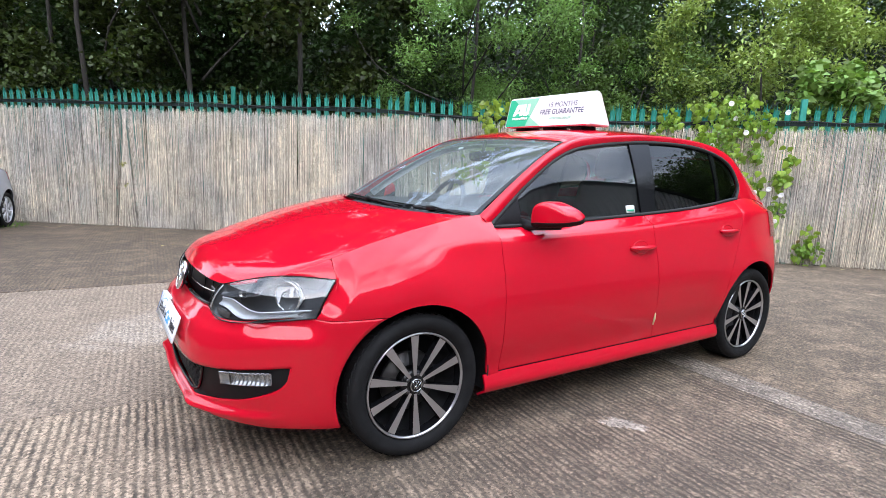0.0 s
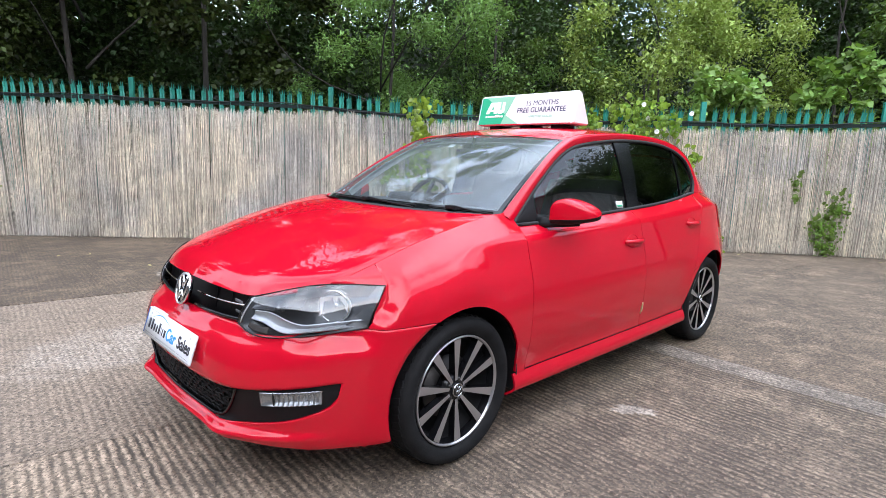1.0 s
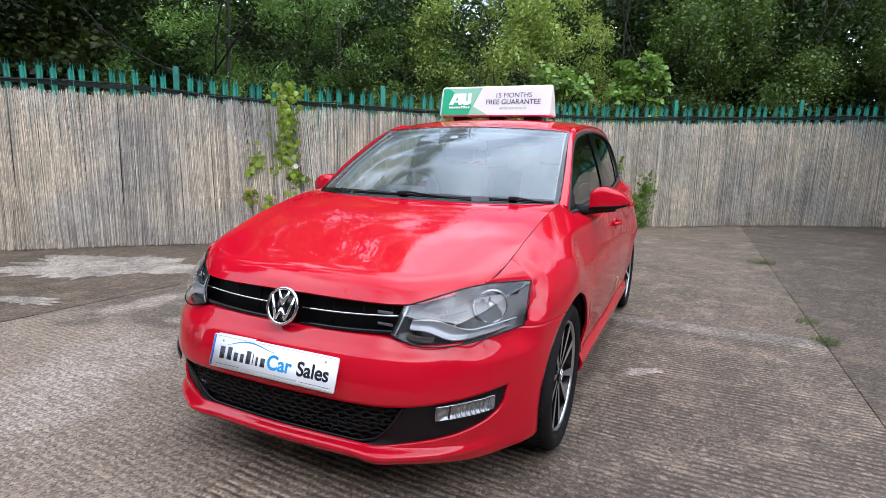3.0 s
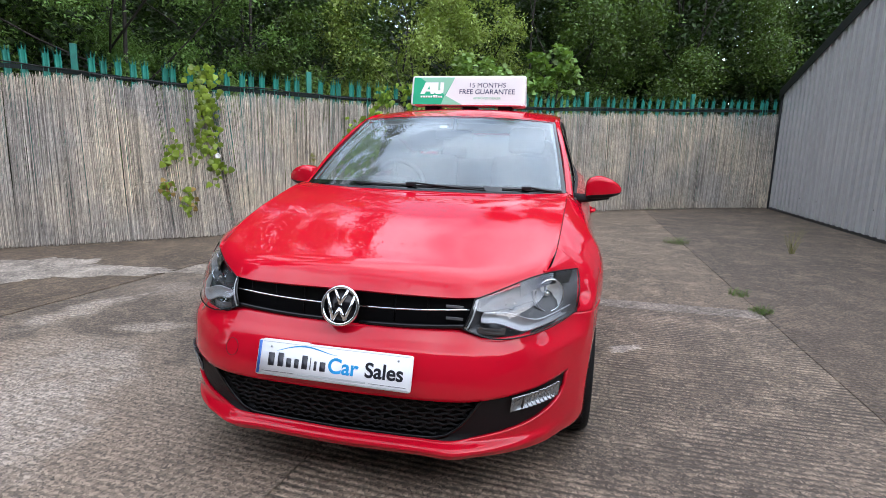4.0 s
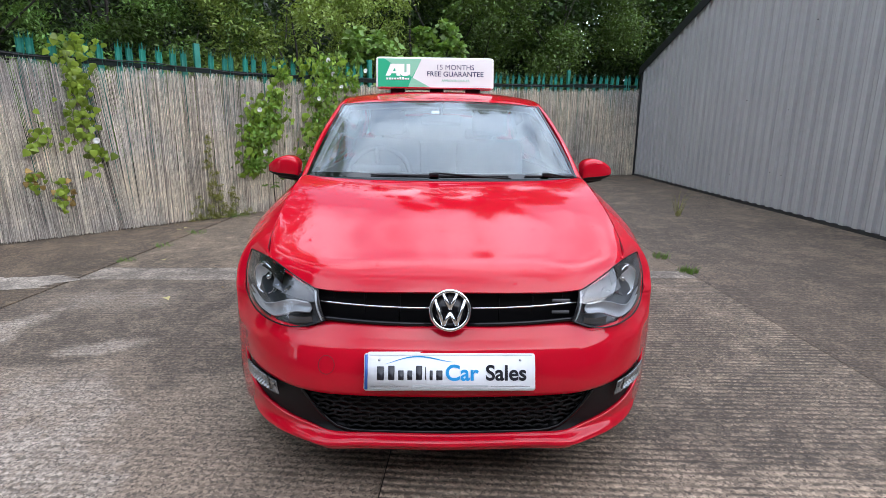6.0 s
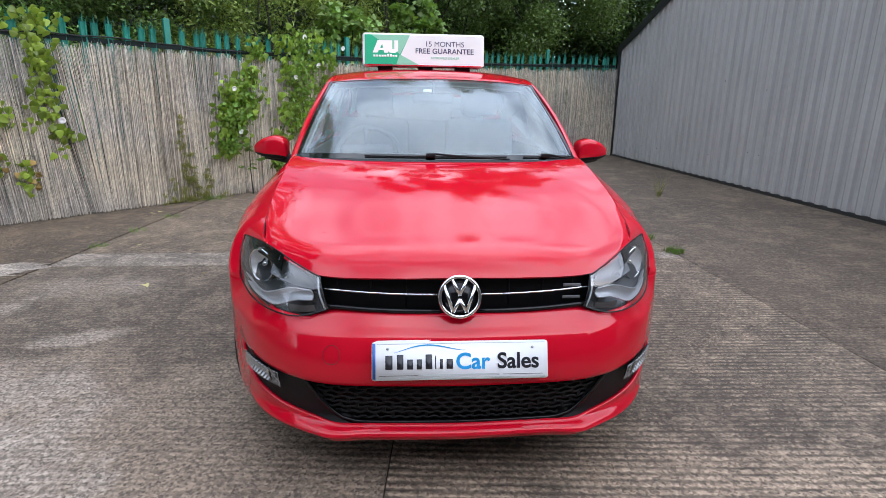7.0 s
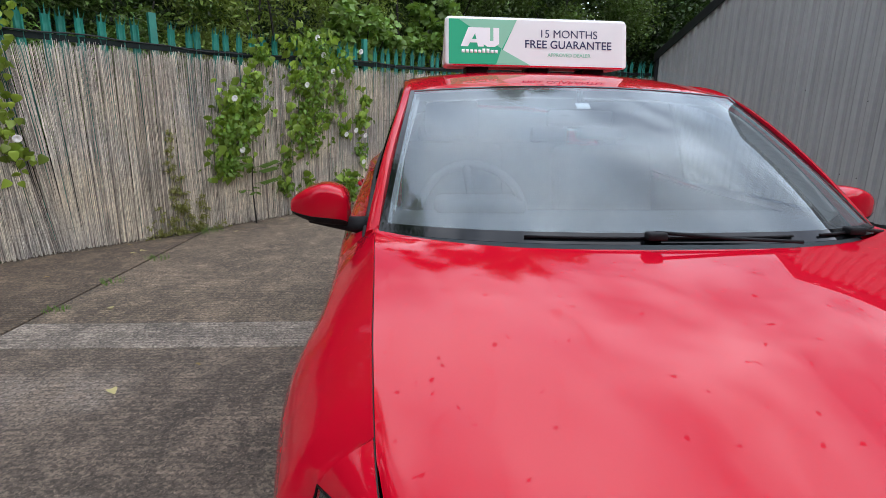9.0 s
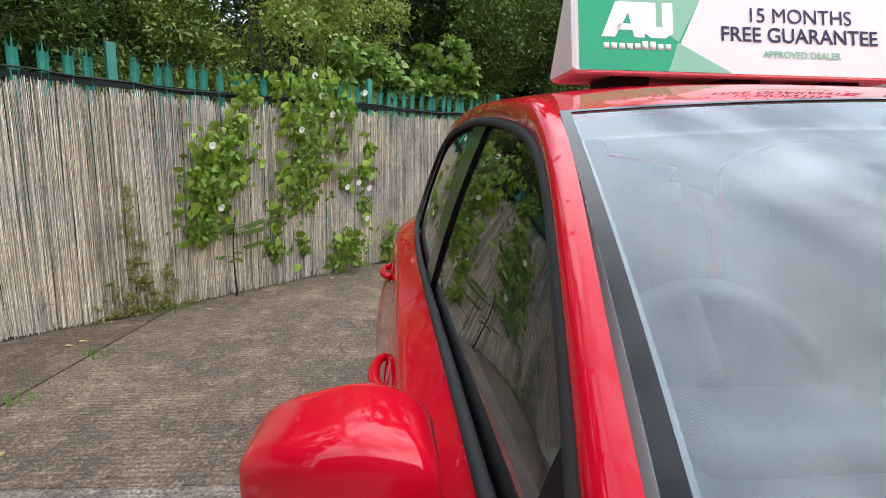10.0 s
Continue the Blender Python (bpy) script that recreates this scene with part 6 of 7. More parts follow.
def car_face(car):
    for side in (1, -1):
        hl = sheet("headlamp", lambda u, v: lamp(u, v, 0.0), 30, 12, CLEAR, car, thick=0, flip=side, label="clear headlamp with chrome bowl and silver blade")
        sheet("lamp_housing", lambda u, v: lamp(lerp(0.01, 0.99, u), v, 0.085 * math.sin(math.pi * min(max(v, 0.02), 0.98)) ** 0.5 * (0.06 + 0.94 * math.sin(math.pi * u))), 26, 12, LAMP_GREY, hl, thick=0.003, flip=side)
        rim = [lamp(k / 24, 0.0) for k in range(25)] + [lamp(1, k / 8) for k in range(1, 9)] + [lamp(1 - k / 24, 1.0) for k in range(1, 25)] + [lamp(0, 1 - k / 8) for k in range(1, 8)]
        tube("lamp_rim", [(p.x, side * p.y, p.z) for p in rim], 0.0024, BLACK_GLOSS, hl, closed=True)
        # silver blade that runs from the low inner corner out along the bottom
        def blade(u, v):
            w = lerp(0.13, 0.965, u)
            lo = 0.08 + 0.24 * smooth01((0.52 - w) / 0.30)
            hi = 0.20 + 0.33 * smooth01((0.64 - w) / 0.40)
            return lamp(w, lerp(lo, hi, v), 0.013 + 0.012 * math.sin(math.pi * v))
        sheet("lamp_blade", blade, 24, 4, LAMP_BLADE, hl, thick=0.004, flip=side)
        sheet("lamp_brow", lambda u, v: lamp(lerp(0.45, 0.97, u), lerp(0.70 + 0.06 * math.sin(math.pi * u), 0.985, v), 0.004 + 0.014 * (1 - v)), 20, 4, BLACK_GLOSS, hl, thick=0.003, flip=side)
        tube("lamp_edge", [(lambda p: (p.x, side * p.y, p.z))(lamp(0.035, k / 8, 0.004)) for k in range(9)], 0.0028, SILVER_PLASTIC, hl, sides=6)
        sheet("indicator_lens", lambda u, v: lamp(lerp(0.13, 0.34, u), lerp(0.07, 0.20, v), 0.016), 10, 5, LAMP_LENS, hl, thick=0.004, flip=side)
        for k in (1, 3):
            sheet("lens_rib", lambda u, v, k=k: lamp(lerp(0.15, 0.32, u), 0.075 + 0.030 * k + 0.010 * v, 0.012), 8, 1, LAMP_MID, hl, thick=0.002, flip=side)
        c = lamp(0.75, 0.55, 0.036)
        bowl("reflector", c, 0.060, 0.030, LAMP_BOWL, hl, side, (-0.8, 0.55, 0.12))
        tube("reflector_ring", [(c.x + 0.056 * (-0.56 * math.cos(a)) - 0.004, side * (c.y + 0.056 * (-0.80) * math.cos(a) + 0.003), c.z + 0.056 * math.sin(a)) for a in np.linspace(0, 2 * math.pi, 29)[:-1]], 0.0028, CHROME, hl, closed=True)
        bm = bmesh.new()
        bmesh.ops.create_uvsphere(bm, u_segments=14, v_segments=8, radius=0.011, matrix=Matrix.Translation((c.x + 0.014, side * (c.y - 0.008), c.z)))
        part("bulb_shield", bm, CHROME, hl)
        sheet("main_beam_reflector", lambda u, v: lamp(lerp(0.08, 0.55, u), lerp(0.58, 0.95, v), 0.016 + 0.030 * math.sin(math.pi * u) ** 0.5 * math.sin(math.pi * v) ** 0.5), 14, 8, LAMP_DIM, hl, thick=0.003, flip=side)
        c2 = lamp(0.36, 0.64, 0.020)
        bowl("beam_bulb", c2, 0.020, 0.012, CHROME, hl, side, (-0.86, 0.45, 0.1))
        # fog lamp in the black corner of the bumper
        fog = sheet("fog_lamp", lambda u, v: nose(lerp(0.556 + 0.012 * v, 0.752 - 0.01 * (1 - v), u), lerp(0.357 + 0.012 * u, 0.410 + 0.010 * u, v), -0.010), 14, 5, CLEAR, car, thick=0, flip=side, label="clear fog lamp with chrome bowls")
        sheet("fog_housing", lambda u, v: nose(lerp(0.558, 0.750, u), lerp(0.359 + 0.012 * u, 0.408 + 0.010 * u, v), -0.008 + 0.017 * math.sin(math.pi * v) ** 0.6 * math.sin(math.pi * u) ** 0.4 + 0.0022 * math.sin(75 * u) * smooth01((u - 0.25) / 0.05)), 90, 6, LAMP_MID, fog, thick=0.002, flip=side)
        tube("fog_divider", [(lambda p: (p[0], side * p[1], p[2]))(nose(0.600, lerp(0.361, 0.412, k / 4), -0.004)) for k in range(5)], 0.0035, BLACK_MATT, fog, sides=6)
        sheet("bumper_corner", lambda u, v: (lambda s: nose(s, lerp(BLACK_LOW(s) - 0.008, BLACK_TOP(s) + 0.008, v), 0.012))(lerp(grille_reach(v), 0.809, u)), 60, 12, BLACK_MATT, car, thick=0.008, flip=side)
        sheet("upper_grille_back", lambda u, v: (lerp(-0.700, -0.672, v) + 0.030 * u * u, side * 0 + lerp(0.0, 0.425, u), lerp(0.590, 0.722, v)), 12, 4, GRILLE_BLACK, car, thick=0.004, flip=side)
        # upright dividers, and two chrome-lined slats either side of the badge
        for zc, chrome in ((0.661, True), (0.610, True)):
            pts = []
            for k in range(11):
                y = lerp(0.055 if chrome or zc > 0.64 else 0.03, 0.408 + (0.66 - zc) * 0.1, k / 10)
                pts.append((-0.727 + (zc - 0.61) * 0.20 + 0.22 * max(y - 0.12, 0) ** 2 * 1.6, side * y, zc + 0.012 * (y / 0.4) ** 2))
            tube("grille_slat", pts, 0.0028 if zc > 0.65 else 0.0075, CHROME if zc > 0.65 else BLACK_GLOSS, car, sides=10)
        for y in (0.16, 0.27, 0.37):
            tube("grille_divider", [(-0.695 + 0.2 * y * y, side * y, 0.605), (-0.680 + 0.2 * y * y, side * y, 0.712)], 0.003, GRILLE_BLACK, car, sides=6)
        # honeycomb of the lower grille: staggered waving bars
        sheet("lower_grille_back", lambda u, v: nose(lerp(0, 0.45, u), lerp(0.248, 0.425, v), 0.045), 14, 5, GRILLE_BLACK, car, thick=0.004, flip=side)
        webs = bmesh.new()
        for row in range(8):
            z0 = 0.272 + 0.0185 * row
            reach = grille_reach(row / 7) + 0.01
            pts = []
            n = 54
            for k in range(n + 1):
                ph = (k + 3 * (row % 2)) % 6
                pts.append(nose(reach * k / n, z0 + (0.0024, 0.0030, 0.0024, -0.0024, -0.0030, -0.0024)[ph], 0.022))
            tube("grille_bar", [(p[0], side * p[1], p[2]) for p in pts], 0.0040, BLACK_MATT, car, sides=6)
            # short webs up to the next bar, staggered from row to row
            for k in range(9 if row < 7 else 0):
                q = (k + (0.5 if row % 2 else 0.0)) * 0.051
                if q < reach - 0.02:
                    p, t = nose(q, z0 + 0.009, 0.024), nose(q + 0.01, z0 + 0.009, 0.024)
                    yaw = math.atan2(side * (t[1] - p[1]), t[0] - p[0])
                    bmesh.ops.create_cube(webs, size=1, matrix=Matrix.Translation((p[0], side * p[1], p[2])) @ Matrix.Rotation(yaw, 4, 'Z') @ Matrix.Diagonal((0.010, 0.008, 0.017, 1)))
        tagged(part("grille_web", webs, BLACK_MATT, car, smooth=False), kind="stuff")
        rim = [nose(0.30 * k / 20, 0.264, 0.006) for k in range(20)] + [nose(grille_reach(k / 14), lerp(0.265, 0.408, k / 14), 0.008) for k in range(15)]
        tube("grille_rim", [(p[0], side * p[1], p[2]) for p in rim], 0.006, BLACK_GLOSS, car, sides=6)
        # two sensor plates behind the slats on the left side
        if side < 0:
            for z in (0.679, 0.640):
                part("sensor_plate", box_bm(-0.690, -0.686, -0.388, -0.332, z - 0.005, z + 0.005, 0.002), SENSOR, car)
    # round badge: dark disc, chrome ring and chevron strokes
    m = face_pose(-0.742, 0, 0.663, 0.30, 1)
    badge = part("badge", plate_bm(0.124, 0.124, 0.010, 0.0615, m, 10), BLACK_GLOSS, car, "round chrome badge")
    tube("badge_ring", [m @ Vector((0.060 * math.cos(a), 0.060 * math.sin(a), 0.012)) for a in np.linspace(0, 2 * math.pi, 49)[:-1]], 0.0062, CHROME, badge, closed=True, sides=10)
    for (x0, y0), (x1, y1) in (((-0.022, 0.052), (0.0, 0.004)), ((0.022, 0.052), (0.0, 0.004)), ((-0.047, 0.034), (-0.020, -0.046)), ((0.047, 0.034), (0.020, -0.046)), ((-0.020, -0.046), (0.0, -0.006)), ((0.020, -0.046), (0.0, -0.006))):
        tube("badge_stroke", [m @ Vector((x0, y0, 0.012)), m @ Vector((x1, y1, 0.012))], 0.0062, CHROME, badge, sides=8)
    # cover of the towing eye, and the line where it sits
    c = [nose(0.37 + 0.026 * math.cos(a), 0.495 + 0.028 * math.sin(a), -0.0005) for a in np.linspace(0, 2 * math.pi, 25)[:-1]]
    tube("tow_cover_line", c, 0.0008, RUBBER, car, closed=True, sides=5)
    # mirrors
    for side in (1, -1):
        def pod(u, v, cap):
            t = u
            close = math.sqrt(max(1 - max((u - 0.92) / 0.08, 0) ** 2, 0.0)) * math.sqrt(max(1 - max((0.05 - u) / 0.05, 0) ** 2, 0.0))
            yy = lerp(0.758, 0.948, t)
            top = hermite([(0, 1.012), (0.14, 1.040), (0.36, 1.050), (0.65, 1.036), (0.85, 1.014), (1, 0.986)])(t)
            low = hermite([(0, 0.926), (0.5, 0.934), (0.85, 0.950), (1, 0.966)])(t)
            depth = hermite([(0, 0.060), (0.3, 0.070), (0.7, 0.066), (0.93, 0.054), (1, 0.026)])(t)
            xc = hermite([(0, 0.655), (0.5, 0.668), (1, 0.715)])(t)
            mid = lerp(low, top, 0.42)
            low, top, depth = lerp(mid, low, close), lerp(mid, top, close), depth * close
            a0, a1 = (0.02, 1.98) if cap is None else cap
            an = math.pi * lerp(a0, a1, v)
            c, s = math.cos(an), math.sin(an)
            x = xc - depth * math.copysign(abs(c) ** 0.5, c)
            zz = lerp(low, top, 0.5) + (top - low) / 2 * math.copysign(abs(s) ** 0.44, s)
            return x, yy, zz
        def cap_fn(u, v):
            x, y, z = pod(u, v, (-0.13, 0.97))
            return x, y, z
        def low_fn(u, v):
            x, y, z = pod(u, v, (0.97, 1.87))
            return x, y, z - 0.001
        mir = sheet("door_mirror", cap_fn, 28, 20, RED, car, thick=0.004, flip=side, centre=(0.68, side * 0.85, 0.98))
        sheet("mirror_base", low_fn, 28, 16, BLACK_MATT, mir, thick=0.004, flip=side, centre=(0.68, side * 0.85, 0.98))
        def strip(u, v):
            x, y, z = pod(lerp(0, 0.97, u), lerp(-0.26, -0.10, v) , (0, 1))
            return x - 0.002, y, z
        sheet("mirror_skirt", strip, 20, 4, BLACK_MATT, mir, thick=0.006, flip=side, centre=(0.70, side * 0.85, 1.0))
        arm = [(0.60, 0.690, 0.935), (0.615, 0.74, 0.932), (0.64, 0.80, 0.936), (0.67, 0.88, 0.943)]
        tube("mirror_arm", [(x, side * y, z) for x, y, z in arm], lambda t: lerp(0.030, 0.018, t), BLACK_MATT, mir, sides=12, squash=0.75)
    # door handles over shallow dark hollows
        for x0, x1, z0 in ((1.245, 1.445, 0.802), (2.075, 2.262, 0.858)):
            xm = (x0 + x1) / 2
            def hy(x, z):
                return flank(x, z, belt_top)[1]
            pts = [(lerp(x0, x1, k / 12), side * (hy(lerp(x0, x1, k / 12), z0) + 0.004 + 0.024 * math.sin(math.pi * k / 12) ** 0.5), z0) for k in range(13)]
            h = tube("door_handle", pts, lambda t: 0.010 + 0.004 * math.sin(math.pi * t), RED, car, sides=10, squash=1.0)
            hollow = [(xm - 0.01 + 0.062 * math.cos(a), side * (hy(xm - 0.01 + 0.062 * math.cos(a), z0 + 0.034 * math.sin(a)) + 0.0012), z0 + 0.034 * math.sin(a)) for a in np.linspace(0, 2 * math.pi, 29)[:-1]]
            tube("handle_edge", hollow, 0.0022, RED, h, closed=True, sides=6)
    # the cream guard on the edge of the left front door, and the window sticker
    pts = [(pillar_x(z) - 0.006, -(flank(pillar_x(z) - 0.006, z, belt_top)[1] + 0.003), z) for z in np.linspace(0.365, 0.435, 8)]
    tube("door_edge_guard", pts, lambda t: 0.006 * (0.5 + 0.5 * math.sin(math.pi * t)), CREAM, car, sides=6, label="worn cream strip on the door edge")
    m = Matrix.Translation((1.36, -(greenhouse(1.36, 0.99) - 0.003), 0.992)) @ pose(0, 0, 0, 90 - 18, 0, 0)
    part("window_sticker", flat_bm([(-0.035, -0.02), (0.035, -0.02), (0.035, 0.02), (-0.035, 0.02)], m, 0.0006), WHITE, car)
    part("sticker_bar", flat_bm([(-0.028, -0.012), (0.028, -0.012), (0.028, -0.002), (-0.028, -0.002)], m @ Matrix.Translation((0, 0, 0.0008)), 0.0004), SIGN_GREEN, car)
    # wipers parked along the foot of the screen
    for y0, y1, yp in ((0.337, -0.30, 0.045), (-0.38, -0.645, -0.49)):
        pts = []
        for k in range(15):
            y = lerp(y0, y1, k / 14)
            u = (y / 0.668 + 1) / 2
            p = screen_fn(u, 0.022)
            pts.append((p[0] - 0.004, y, p[2] + 0.005))
        wp = tube("wiper", pts, 0.0032, BLACK_MATT, car, sides=8)
        q = screen_fn((yp / 0.668 + 1) / 2, 0.02)
        part("wiper_clip", box_bm(q[0] - 0.03, q[0] + 0.0, yp - 0.022, yp + 0.022, q[2] + 0.004, q[2] + 0.022, 0.005), BLACK_MATT, wp)
        e = screen_fn((y1 / 0.668 + 1) / 2, 0.0)
        tube("wiper_arm", [(q[0] - 0.01, yp, q[2] + 0.02), (lerp(q[0], e[0], 0.5) - 0.012, lerp(yp, y1, 0.55), lerp(q[2], e[2], 0.5) + 0.010), (e[0] - 0.012, y1 - 0.01, e[2] + 0.006)], 0.0042, BLACK_MATT, wp, sides=8)
    # toll-tag sticker inside the screen, under the mirror
    p = screen_fn(0.53, 0.80)
    part("screen_tag", flat_bm([(-0.022, -0.016), (0.022, -0.016), (0.022, 0.016), (-0.022, 0.016)], face_pose(p[0] + 0.004, p[1], p[2] - 0.006, 0.85, 0.5), 0.001), WHITE, car)


car_face(CAR)

# ---- the dealer's plate on the bumper ----
PM = face_pose(-0.812, 0.0, 0.490, 0.33, 1)
PLATE = tagged(part("number_plate", plate_bm(0.522, 0.112, 0.006, 0.008, PM), PLATE_WHITE, CAR), "white dealer show plate with dark and blue lettering")
back = part("plate_backing", plate_bm(0.522, 0.112, 0.006, 0.008, PM @ pose(0.008, 0.003, -0.022, 0, 3, 0)), PLATE_WHITE, PLATE)
part("plate_blue_edge", flat_bm([(-0.259, -0.052), (-0.250, -0.052), (-0.250, 0.052), (-0.259, 0.052)], PM @ Matrix.Translation((0, 0, 0.0062)), 0.0006), PLATE_BLUE, PLATE)
# outline, the wave over the words and the fine line below
def stroke(name, pts, w, mat, parent, lift=0.0066):
    bm = bmesh.new()
    lo, hi = [], []
    for i, (x, y) in enumerate(pts):
        a, b = pts[max(i - 1, 0)], pts[min(i + 1, len(pts) - 1)]
        d = Vector((b[0] - a[0], b[1] - a[1])).normalized()
        k = w if not callable(w) else w(i / (len(pts) - 1))
        lo.append(bm.verts.new(PM @ Vector((x + d.y * k / 2, y - d.x * k / 2, lift))))
        hi.append(bm.verts.new(PM @ Vector((x - d.y * k / 2, y + d.x * k / 2, lift))))
    for i in range(len(pts) - 1):
        bm.faces.new((lo[i], lo[i + 1], hi[i + 1], hi[i]))
    return part(name, bm, mat, parent, smooth=False)


for y in (0.050, -0.050):
    stroke("plate_line", [(-0.246, y), (0.252, y)], 0.0012, INK_GREY, PLATE)
stroke("plate_wave", [(-0.195 + 0.0105 * k, 0.024 + 0.022 * math.sin(math.pi * (k / 20) ** 0.9) ** 1.3 + 0.006 * (k / 20) ** 6) for k in range(21)], lambda t: 0.0035 * math.sin(math.pi * t) + 0.0005, BLUE_INK, PLATE)
for x, w, h in ((-0.224, 0.026, 0.044), (-0.190, 0.024, 0.046), (-0.160, 0.022, 0.032), (-0.132, 0.020, 0.032), (-0.106, 0.024, 0.046), (-0.078, 0.008, 0.042), (-0.064, 0.014, 0.032), (-0.044, 0.024, 0.032)):
    part("trade_name_bar", plate_bm(w - 0.005, h - 0.003, 0.0006, 0.0015, PM @ Matrix.Translation((x + w / 2, h / 2 - 0.026, 0.0062))), INK, PLATE)
lettering("plate_word", "Car", 0.066, BLUE_INK, PM @ Matrix.Translation((0.036, -0.005, 0.0064)), PLATE, bold=0.0015)
lettering("plate_word", "Sales", 0.064, INK, PM @ Matrix.Translation((0.172, -0.005, 0.0064)), PLATE, bold=0.0015)
stroke("web_bar", [(-0.115, -0.0425), (0.115, -0.0425)], 0.0055, INK_GREY, PLATE)
stroke("plate_line", [(-0.24, -0.0425), (-0.125, -0.0425)], 0.0012, INK, PLATE)
stroke("plate_line", [(0.125, -0.0425), (0.245, -0.0425)], 0.0012, INK, PLATE)
for x in (-0.215, 0.215):
    part("plate_screw", plate_bm(0.008, 0.008, 0.001, 0.0039, PM @ Matrix.Translation((x, 0.036, 0.006))), INK_GREY, PLATE)


# ---- the roof sign ----
def roof_sign():
    sign = thing("roof_sign", "white wedge-shaped roof sign with green panel and dark lettering", "sign")
    y0, y1, zb = -0.352, 0.418, 1.451
    prof = [(1.372, zb), (1.378, zb - 0.006), (1.545, zb - 0.006), (1.552, zb), (1.455, zb + 0.187), (1.440, zb + 0.195), (1.424, zb + 0.193), (1.413, zb + 0.183)]
    bm = bmesh.new()
    rows = []
    for y, k in ((y0, 0.90), (y0 + 0.008, 0.975), (y0 + 0.02, 1.0), (y1 - 0.02, 1.0), (y1 - 0.008, 0.975), (y1, 0.90)):
        cx, cz = 1.455, zb + 0.08
        rows.append([bm.verts.new((cx + (x - cx) * k, y, cz + (z - cz) * k)) for x, z in prof])
    for a, b in zip(rows, rows[1:]):
        for i in range(8):
            j = (i + 1) % 8
            bm.faces.new((a[i], a[j], b[j], b[i]))
    bm.faces.new(rows[0])
    bm.faces.new(rows[-1][::-1])
    bmesh.ops.recalc_face_normals(bm, faces=bm.faces)
    part("sign_body", bm, WHITE, sign, smooth=False)
    for y in (-0.22, 0.02, 0.28):
        part("magnet_foot", box_bm(1.40, 1.53, y - 0.045, y + 0.045, 1.418, zb - 0.004, 0.006), BLACK_MATT, sign)
    w, h = y1 - y0, 0.180
    m = face_pose(1.392, (y0 + y1) / 2, zb + 0.092, 0.041, 0.183) @ Matrix.Translation((0, 0, -0.0001))
    wl_, hl_ = -w / 2 + 0.014, h / 2 + 0.002
    part("green_panel", flat_bm([(wl_, -hl_), (-0.175, -hl_), (-0.088, hl_), (wl_, hl_)], m, 0.0006), SIGN_GREEN, sign, smooth=False)
    part("light_green_panel", flat_bm([(-0.174, -hl_), (-0.03, -hl_), (-0.152, -0.028)], m, 0.0007), SIGN_GREEN_LIGHT, sign, smooth=False)
    part("light_green_panel", flat_bm([(-0.15, -0.027), (-0.088, hl_ - 0.001), (-0.33, hl_ - 0.001)], m @ Matrix.Translation((0, 0, 0.0007)), 0.0004), SIGN_GREEN_LIGHT, sign, smooth=False)
    f = m @ Matrix.Translation((0, 0, 0.0011))
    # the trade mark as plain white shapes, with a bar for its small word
    for pts in ([(-0.322, -0.020), (-0.292, -0.020), (-0.262, 0.034), (-0.262, 0.058), (-0.290, 0.058)], [(-0.262, 0.058), (-0.262, 0.034), (-0.250, -0.020), (-0.226, -0.020), (-0.226, 0.058)], [(-0.292, -0.004), (-0.250, -0.004), (-0.254, 0.010), (-0.284, 0.010)], [(-0.226, 0.058), (-0.226, -0.010), (-0.200, 0.004), (-0.200, 0.058)], [(-0.226, -0.010), (-0.212, -0.020), (-0.180, -0.020), (-0.162, -0.008), (-0.186, 0.004), (-0.200, 0.004)], [(-0.186, 0.058), (-0.186, 0.004), (-0.162, -0.008), (-0.162, 0.058)]):
        part("mark_shape", flat_bm(pts, f, 0.0002), SIGN_WHITE, sign, smooth=False)
    for k in range(9):
        x, tall = -0.318 + 0.0172 * k, 0.018 if k in (5, 6) else 0.013
        part("mark_bar", flat_bm([(x, -0.046), (x + 0.0125, -0.046), (x + 0.0125, -0.046 + tall), (x, -0.046 + tall)], f, 0.0002), SIGN_WHITE, sign)
    lettering("sign_text", "15 MONTHS", 0.046, SIGN_INK, f @ Matrix.Translation((0.132, 0.038, 0)), sign, extrude=0.0001, bold=0.0)
    lettering("sign_text", "FREE GUARANTEE", 0.046, SIGN_INK, f @ Matrix.Translation((0.132, -0.006, 0)), sign, extrude=0.0001, bold=0.0005)
    lettering("sign_text", "APPROVED DEALER", 0.021, SIGN_GREEN_LIGHT, f @ Matrix.Translation((0.135, -0.048, 0)), sign, extrude=0.0001, bold=0.0003)
    part("red_edge", flat_bm([(-w / 2 + 0.03, -hl_ - 0.006), (w / 2 - 0.02, -hl_ - 0.006), (w / 2 - 0.02, -hl_ - 0.001), (-w / 2 + 0.03, -hl_ - 0.001)], m, 0.0006), RED, sign, smooth=False)
    return sign


roof_sign()


